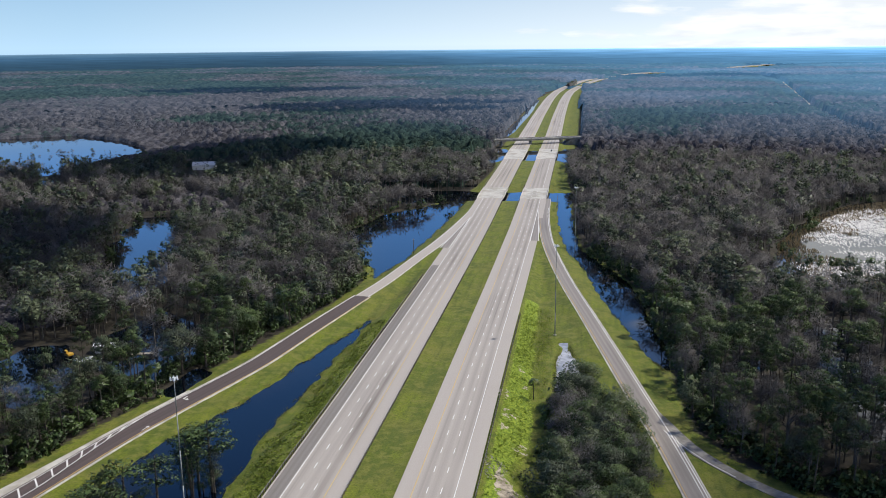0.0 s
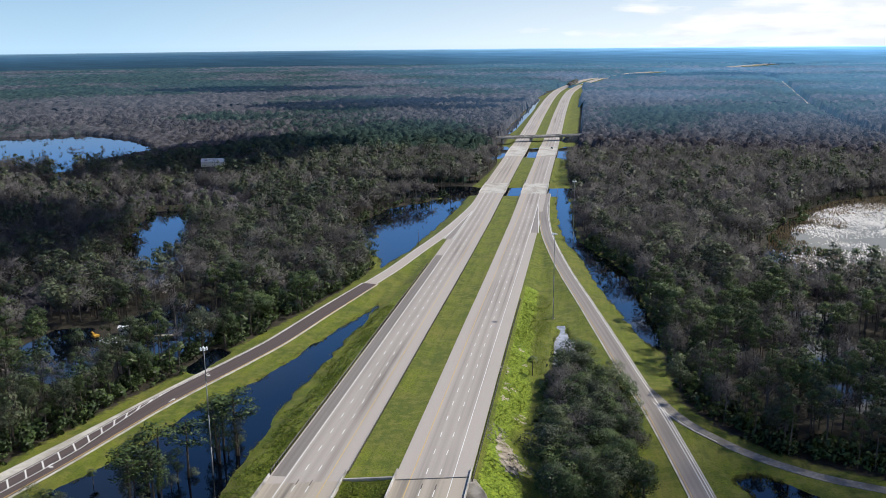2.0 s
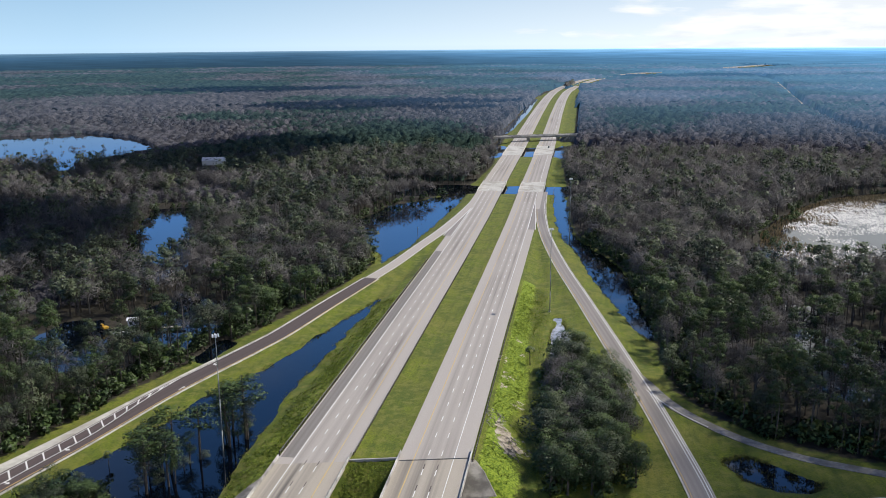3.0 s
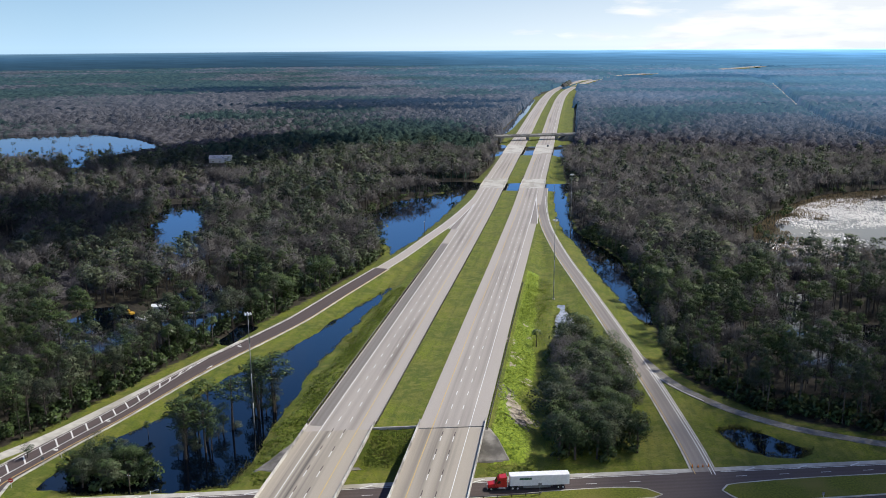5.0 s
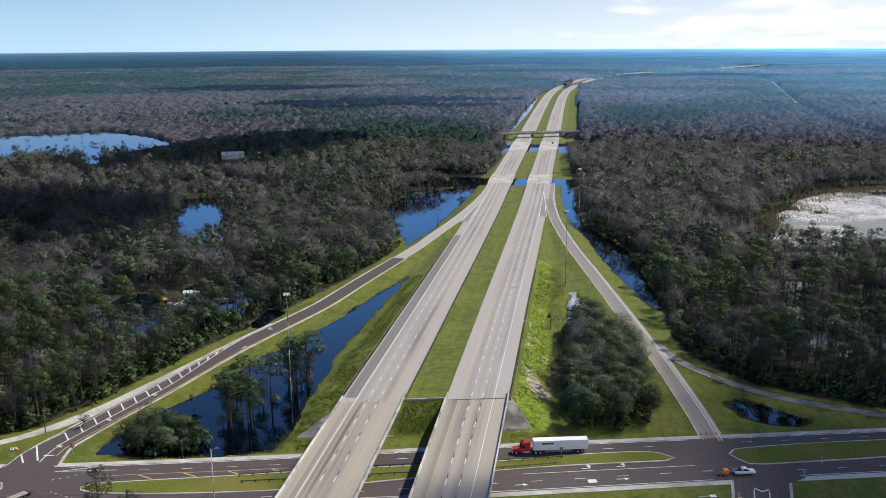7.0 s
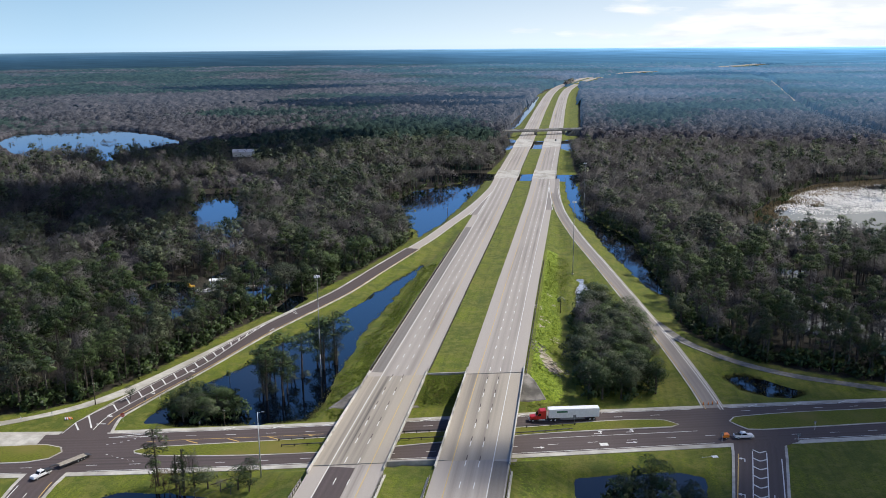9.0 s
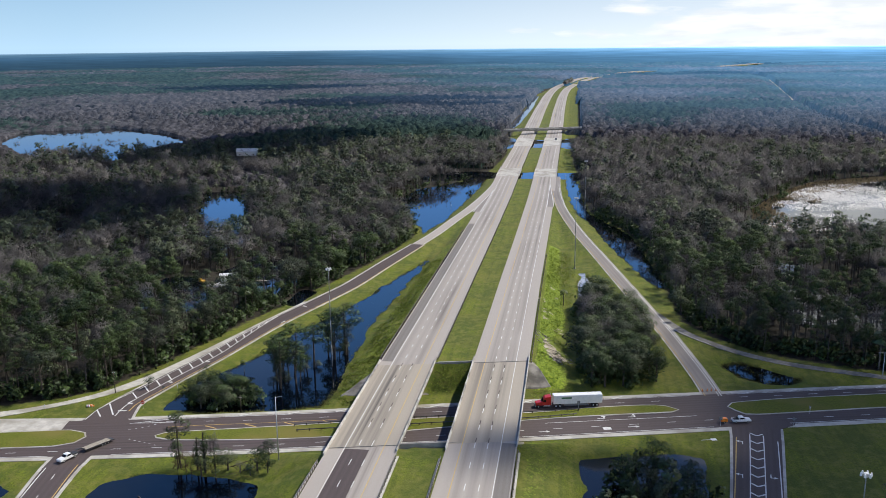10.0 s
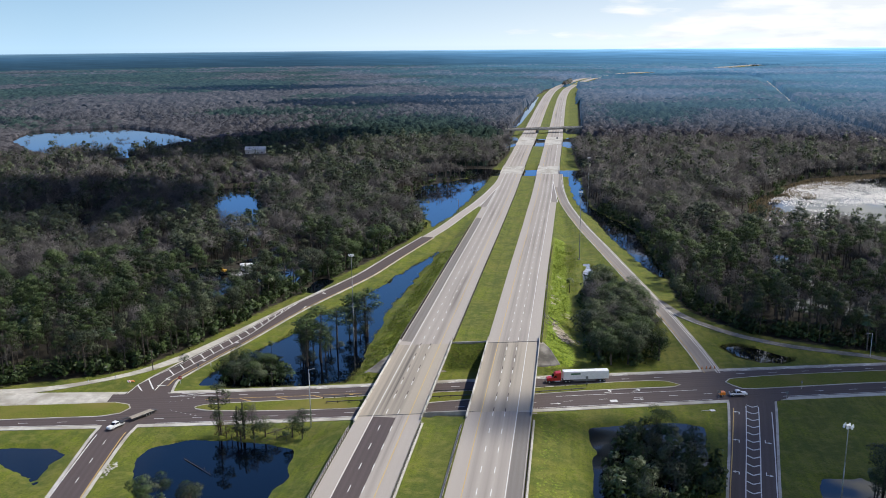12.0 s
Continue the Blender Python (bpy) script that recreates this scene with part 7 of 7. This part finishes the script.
road_sign(-96.6, 43.0, 2.4, 1.3, 0, RED, 15, "round red no-entry sign with a white bar", True)
road_sign(-95.6, 56.5, 2.2, 0.8, 1.0, GREY_PAINT, 10, "grey back of a small road sign")
road_sign(90.2, 51.0, 2.6, 1.1, 1.1, GREY_PAINT, 190, "dark back of a square road sign")
road_sign(112.6, 53.6, 2.4, 1.1, 0, GREY_PAINT, 170, "dark round road sign on a steel post", True)
road_sign(119.8, 63.5, 2.2, 0.7, 0.9, GREY_PAINT, 190, "small grey sign on the grass island", z=XZ + 0.17)
road_sign(46.5, 57.8, 2.6, 0.9, 1.2, GREY_PAINT, 190, "small dark sign on the grass island", z=XZ + 0.17)
road_sign(-92.6, 61.0, 1.1, 0.3, 1.0, WHITE_PAINT, 10, "white marker post in the grass")
road_sign(-72.0, 45.6, 1.3, 0.5, 1.1, WHITE_PAINT, 10, "white marker board beside the ditch")
for x, y in ((-122, 44.5), (-130, 40.0)):
    road_sign(x, y, 0.9, 0.25, 0.8, WHITE_PAINT, 10, "white marker post in the grass")
for x, y in ((88.6, 79.3), (90.2, 79.6), (91.6, 80.0), (93.2, 80.3)):
    ob = thing("traffic_cone", "dark orange traffic cone closing the slip road", "traffic cone", pose(x, y, XZ + 0.02), group="cones")
    part("cone", tube(bmesh.new(), (0, 0, 0.04), (0, 0, 0.95), 0.2, 0.05, 12), ORANGE, ob)
    part("base", box(bmesh.new(), -0.28, 0.28, -0.28, 0.28, 0, 0.05, 0.01), BLACK, ob)
ob = thing("fallen_sign", "white sign board lying flat on the grass", "sign", pose(86.7, 41, ground_at(86.7, 41) + 0.12, 4, 3, 20))
part("board", box(bmesh.new(), -0.9, 0.9, -0.6, 0.6, -0.03, 0.03, 0.01), WHITE_PAINT, ob)
part("post", box(bmesh.new(), -4.2, -0.9, -0.06, 0.06, -0.05, 0.05), STEEL, ob)
ob = thing("barrel_heap", "overturned red and white traffic barrels on grass", "traffic barrel", pose(-116.1, 42.8, ground_at(-116.1, 42.8)))
for k, (dx, dy) in enumerate(((0, 0), (1.0, 0.4), (0.5, -0.7), (1.7, -0.2))):
    b_ = part("barrel", tube(bmesh.new(), (dx - 0.45, dy, 0.3), (dx + 0.45, dy + 0.2, 0.3), 0.3, 0.26, 12), ORANGE if k % 2 else WHITE_PAINT, ob)
    part("band", tube(bmesh.new(), (dx - 0.1, dy + 0.08, 0.3), (dx + 0.12, dy + 0.13, 0.3), 0.305, 0.3, 12), WHITE_PAINT if k % 2 else RED, b_)


# ---- vehicles ----
def wheel(ob, x, y, r, w=0.26):
    t = part("wheel", tube(bmesh.new(), (x, y - w / 2, r), (x, y + w / 2, r), r, r, 18), BLACK, ob, "black rubber tyre", smooth=False)
    part("rim", tube(bmesh.new(), (x, y - w / 2 - 0.01, r), (x, y + w / 2 + 0.01, r), r * 0.55, r * 0.55, 12), STEEL, t)


def wedge_box(pts, y0, y1, bevel=0.05):
    """A side outline in x and z, extruded across and softened."""
    bm = bmesh.new()
    a = [bm.verts.new((x, y0, z)) for x, z in pts]
    b = [bm.verts.new((x, y1, z)) for x, z in pts]
    n_ = len(pts)
    bm.faces.new(a[::-1])
    bm.faces.new(b)
    for k in range(n_):
        bm.faces.new((a[k], a[(k + 1) % n_], b[(k + 1) % n_], b[k]))
    bmesh.ops.recalc_face_normals(bm, faces=bm.faces)
    if bevel:
        bmesh.ops.bevel(bm, geom=bm.edges[:], offset=bevel, segments=2, affect="EDGES")
    return bm


def semi_truck(m):
    t = thing("semi_truck", "red sleeper tractor with a white box trailer", "truck", m)
    part("cab", wedge_box([(-2.6, 0.9), (0.4, 0.9), (0.4, 2.0), (-0.1, 3.0), (-0.7, 3.6), (-2.6, 3.85)], -1.25, 1.25, 0.08), RED, t, "red sleeper cab")
    part("hood", wedge_box([(0.35, 0.75), (2.5, 0.75), (2.55, 1.5), (2.3, 1.75), (0.35, 2.05)], -1.1, 1.1, 0.1), RED, t)
    part("windscreen", wedge_box([(0.36, 2.02), (0.42, 2.02), (-0.06, 2.98), (-0.12, 2.98)], -1.05, 1.05, 0), GLASS, t)
    for y in (-1.27, 1.27):
        part("side_window", wedge_box([(-0.9, 2.1), (0.1, 2.1), (-0.25, 2.85), (-0.9, 2.85)], y - 0.015, y + 0.015, 0), GLASS, t)
        part("fuel_tank", tube(bmesh.new(), (-2.2, y * 0.8, 0.75), (-0.4, y * 0.8, 0.75), 0.34, 0.34, 12), STEEL, t)
        part("exhaust_stack", tube(bmesh.new(), (-2.75, y * 0.85, 1.0), (-2.75, y * 0.85, 4.0), 0.09, 0.09, 8), STEEL, t)
        part("headlight", box(bmesh.new(), 2.5, 2.58, y * 0.72 - 0.16, y * 0.72 + 0.16, 0.95, 1.2, 0.02), LENS, t)
    part("grille", box(bmesh.new(), 2.5, 2.6, -0.6, 0.6, 0.85, 1.6, 0.03), STEEL, t)
    part("bumper", box(bmesh.new(), 2.45, 2.75, -1.2, 1.2, 0.45, 0.8, 0.06), STEEL, t)
    part("frame", box(bmesh.new(), -6.2, 0.5, -0.45, 0.45, 0.75, 1.0), DARK_STEEL, t)
    for x, r in ((1.6, 0.52), (-4.2, 0.52), (-5.5, 0.52)):
        for y in (-1.05, 1.05):
            wheel(t, x, y, r, 0.3 if x > 0 else 0.55)
    tr = part("trailer", box(bmesh.new(), -19.6, -3.4, -1.3, 1.3, 1.2, 4.1, 0.05), WHITE_PAINT, t, "white box trailer")
    for k in range(16):
        for y in (-1.31, 1.31):
            part("rib", box(bmesh.new(), -19.2 + k * 1.02, -19.12 + k * 1.02, y - 0.012, y + 0.012, 1.3, 4.0), WHITE_PAINT, tr)
    for y in (-1.325, 1.325):
        part("emblem", box(bmesh.new(), -9.4, -6.0, y - 0.012, y + 0.012, 2.95, 3.5), paint("green_paint", (0.03, 0.12, 0.06)), tr, "dark green plain panel")
    part("skirt", box(bmesh.new(), -14.5, -7.0, -1.27, -1.22, 0.5, 1.2), GREY_PAINT, tr)
    part("skirt", box(bmesh.new(), -14.5, -7.0, 1.22, 1.27, 0.5, 1.2), GREY_PAINT, tr)
    part("landing_leg", box(bmesh.new(), -6.6, -6.45, -0.7, 0.7, 0.15, 1.2), DARK_STEEL, tr)
    for x in (-17.9, -16.6):
        for y in (-1.05, 1.05):
            wheel(t, x, y, 0.5, 0.55)


def pickup(m, paint_, label, tail):
    t = thing("pickup_truck", label, "pickup truck", m)
    part("body", wedge_box([(-2.9, 0.5), (2.9, 0.5), (2.95, 0.95), (2.75, 1.15), (1.1, 1.22), (-2.9, 1.22)], -0.98, 0.98, 0.06), paint_, t)
    part("cabin", wedge_box([(-1.0, 1.2), (1.25, 1.2), (0.55, 1.92), (-0.75, 1.95)], -0.86, 0.86, 0.06), paint_, t)
    part("windscreen", wedge_box([(1.2, 1.24), (1.27, 1.24), (0.6, 1.86), (0.53, 1.86)], -0.78, 0.78, 0), GLASS, t)
    for y in (-0.88, 0.88):
        part("side_window", wedge_box([(-0.8, 1.3), (0.95, 1.3), (0.45, 1.82), (-0.65, 1.84)], y - 0.012, y + 0.012, 0), GLASS, t)
        part("headlight", box(bmesh.new(), 2.86, 2.97, y * 0.8 - 0.15, y * 0.8 + 0.15, 0.8, 1.0, 0.02), LENS, t)
    for x in (1.9, -1.9):
        for y in (-0.85, 0.85):
            wheel(t, x, y, 0.4)
    part("bumper", box(bmesh.new(), 2.85, 3.05, -0.9, 0.9, 0.42, 0.62, 0.04), STEEL, t)
    if tail == "flatbed":
        part("bed", box(bmesh.new(), -3.1, -1.1, -1.1, 1.1, 1.0, 1.3, 0.03), DARK_STEEL, t, "black service bed")
        part("headache_rack", box(bmesh.new(), -1.15, -1.05, -1.0, 1.0, 1.3, 2.0, 0.03), DARK_STEEL, t)
    else:
        part("bed_floor", box(bmesh.new(), -2.75, -1.05, -0.8, 0.8, 1.22, 1.25), BLACK, t, "dark open load bed")
        part("tool_box", box(bmesh.new(), -1.5, -1.05, -0.8, 0.8, 1.25, 1.6, 0.03), BLACK, t)
    return t


def flat_trailer(m):
    t = thing("flatbed_trailer", "long low gooseneck trailer with a grey timber deck", "trailer", m)
    part("deck", box(bmesh.new(), -9.2, -0.8, -1.2, 1.2, 0.75, 0.95, 0.03), mat("deck_planks", (0.25, 0.22, 0.18), (0.38, 0.34, 0.28), 1.5, 0.9), t, "worn grey timber deck")
    for y in (-1.22, 1.22):
        part("side_rail", box(bmesh.new(), -9.2, -0.8, y - 0.05, y + 0.05, 0.6, 0.98), DARK_STEEL, t)
    part("neck", wedge_box([(-0.9, 0.7), (0.2, 1.3), (1.7, 1.4), (1.7, 1.6), (0.1, 1.55), (-1.2, 0.98)], -0.35, 0.35, 0.03), DARK_STEEL, t)
    for x in (-6.2, -7.2, -8.2):
        for y in (-1.0, 1.0):
            wheel(t, x, y, 0.38, 0.3)
    part("loading_ramp", wedge_box([(-9.2, 0.95), (-10.6, 0.6), (-10.6, 0.5), (-9.2, 0.75)], -1.1, 1.1, 0), DARK_STEEL, t)


semi_truck(pose(34.8, 59.6, XZ + 0.02, 0, 0, 192))
pickup(pose(-101.0, 4.6, XZ + 0.05, 0, 0, 249), WHITE_PAINT, "white crew-cab work truck towing a long trailer", "flatbed")
flat_trailer(pose(-99.3, 9.2, XZ + 0.05, 0, 0, 241))
pickup(pose(97.0, 54.6, XZ + 0.02, 0, 0, 11), WHITE_PAINT, "white pickup with a dark bed towing an orange unit", "open")
ob = thing("arrow_trailer", "small orange utility trailer behind the pickup", "trailer", pose(91.6, 53.5, XZ + 0.02, 0, 0, 11))
part("box", box(bmesh.new(), -1.1, 0.9, -0.8, 0.8, 0.6, 1.6, 0.06), ORANGE, ob)
part("drawbar", box(bmesh.new(), 0.9, 2.6, -0.06, 0.06, 0.55, 0.65), DARK_STEEL, ob)
for y in (-0.8, 0.8):
    wheel(ob, -0.1, y, 0.36, 0.2)
pickup(pose(float(HX(874)) + 20.0, 874, float(HZ(874)) + 0.05, 0, 0, 90), GREY_PAINT, "dark pickup far off on the highway", "open")


# ---- houses in the flooded woods ----
def house(x, y, w, d, h, turn, wall_m, roof_m, label):
    ob = thing("house", label, "house", pose(x, y, 0.3, 0, 0, turn), group="houses")
    part("wall", box(bmesh.new(), -w / 2, w / 2, -d / 2, d / 2, -0.5, h), wall_m, ob)
    bm = bmesh.new()
    vs = [bm.verts.new(c) for c in ((-w / 2 - 0.5, -d / 2 - 0.6, h - 0.1), (w / 2 + 0.5, -d / 2 - 0.6, h - 0.1), (w / 2 + 0.5, d / 2 + 0.6, h - 0.1), (-w / 2 - 0.5, d / 2 + 0.6, h - 0.1), (-w / 2 - 0.5, 0, h + d * 0.27), (w / 2 + 0.5, 0, h + d * 0.27))]
    for f in ((0, 1, 5, 4), (2, 3, 4, 5), (1, 2, 5), (3, 0, 4), (3, 2, 1, 0)):
        bm.faces.new([vs[k] for k in f])
    part("roof", bm, roof_m, ob)
    for k in range(3):
        xx = -w / 2 + w * (k + 0.5) / 3
        wi = part("window", box(bmesh.new(), xx - 0.7, xx + 0.7, -d / 2 - 0.05, -d / 2 + 0.02, 1.0, 2.2), WHITE_PAINT, ob)
        part("pane", box(bmesh.new(), xx - 0.6, xx + 0.6, -d / 2 - 0.06, -d / 2 - 0.04, 1.1, 2.1), GLASS, wi)


PALE_ROOF = mat("pale_metal_roof", (0.55, 0.55, 0.56), (0.68, 0.68, 0.69), 1.0, 0.5)
BROWN_ROOF = mat("brown_shingles", (0.12, 0.085, 0.07), (0.18, 0.13, 0.11), 1.5, 0.9)
house(-310, 722, 22, 11, 5.0, 12, WHITE_PAINT, PALE_ROOF, "white house with a pale roof among trees")
house(-285, 387, 14, 10, 3.5, 30, WHITE_PAINT, BROWN_ROOF, "brown-roofed house in the swamp woods")
house(-330, 640, 15, 10, 3.5, -10, WHITE_PAINT, ROOF, "grey-roofed house beside the flooded lake")
house(-131, 207, 7.5, 3.0, 3.0, 15, WHITE_PAINT, WHITE_PAINT, "white caravan standing in a flooded clearing")


DIGGER_YELLOW = paint("digger_yellow_paint", (0.50, 0.30, 0.04))


def excavator(m):
    t = thing("excavator", "yellow tracked excavator parked in the flooded clearing", "excavator", m)
    for y in (-1.1, 1.1):
        part("track", wedge_box([(-1.7, 0.35), (-1.3, 0.0), (1.3, 0.0), (1.7, 0.35), (1.4, 0.8), (-1.4, 0.8)], y - 0.25, y + 0.25, 0.05), BLACK, t, "black steel track")
    part("body", wedge_box([(-1.9, 0.95), (0.9, 0.95), (0.9, 1.7), (-1.2, 1.95), (-1.9, 1.8)], -1.2, 1.2, 0.08), DIGGER_YELLOW, t)
    cab_ = part("cab", box(bmesh.new(), -0.5, 0.95, 0.25, 1.2, 1.7, 2.95, 0.08), DIGGER_YELLOW, t)
    part("window", box(bmesh.new(), -0.35, 0.97, 0.35, 1.22, 1.95, 2.75), GLASS, cab_)
    part("boom", wedge_box([(0.7, 1.5), (1.0, 1.4), (2.7, 2.2), (2.7, 2.5), (2.4, 2.5)], -0.55, -0.2, 0.03), DIGGER_YELLOW, t)
    part("arm", wedge_box([(2.45, 2.5), (2.75, 2.4), (3.7, 1.0), (3.4, 0.9)], -0.5, -0.25, 0.03), DIGGER_YELLOW, t)
    part("bucket", wedge_box([(3.3, 1.1), (3.8, 1.0), (3.9, 0.3), (3.3, 0.1), (3.1, 0.5)], -0.75, 0.0, 0.03), DARK_STEEL, t)


def jon_boat(m, material, label):
    t = thing("boat", label, "boat", m, group="boats")
    part("hull", wedge_box([(-2.2, 0.0), (1.4, 0.0), (2.3, 0.45), (2.3, 0.6), (-2.2, 0.6)], -0.75, 0.75, 0.06), material, t)
    part("well", box(bmesh.new(), -2.0, 1.7, -0.6, 0.6, 0.58, 0.63), GREY_PAINT, t, "grey open inside")
    for x in (-1.3, 0.2):
        part("bench", box(bmesh.new(), x - 0.16, x + 0.16, -0.6, 0.6, 0.62, 0.7), material, t)


excavator(pose(-142.0, 199.0, 0.3, 0, 0, 150))
pickup(pose(-123.6, 204.6, 0.3, 0, 0, 200), RED, "red pickup standing beside the caravan", "open")
flat_trailer(pose(-118.5, 203.0, 0.25, 0, 0, 195))
for x, y, a in ((-129.5, 196.5, 20), (-133.5, 197.8, 65), (-136.0, 195.0, -30), (-131.5, 193.5, 5)):
    jon_boat(pose(x, y, 0.28, 0, 0, a), WHITE_PAINT, "white flat-bottomed boat lying in the clearing")

# ---- broken concrete tipped beside the slip road ----
rubble = thing("rubble_pile", "pale broken concrete lying in the grass", "rubble")
rock_rng = random.Random(3)
rock_data = []
for k in range(5):
    bm = bmesh.new()
    bmesh.ops.create_icosphere(bm, subdivisions=1, radius=0.5)
    for v in bm.verts:
        v.co *= rock_rng.uniform(0.65, 1.2)
        v.co.z *= 0.55
    stone = part("stone", bm, PALE, rubble)
    rock_data.append(stone.data)
    stone.matrix_basis = Matrix.LocRotScale((-89.2 + k * 0.3, -24 + k, ground_at(-89.2 + k * 0.3, -24.0 + k) + 0.05), Euler((0, 0, k)), (1, 1, 1))
for k in range(26):
    f = rock_rng.random()
    x, y = -88.6 - 1.4 * f + rock_rng.uniform(-1.1, 1.1), -27 + 9 * f + rock_rng.uniform(-0.8, 0.8)
    s = rock_rng.uniform(0.35, 1.1)
    place("stone", rock_data[k % 5], rubble, Matrix.LocRotScale((x, y, ground_at(x, y) + 0.04), Euler((0, 0, rock_rng.uniform(0, 6))), (s, s * 1.3, s)))
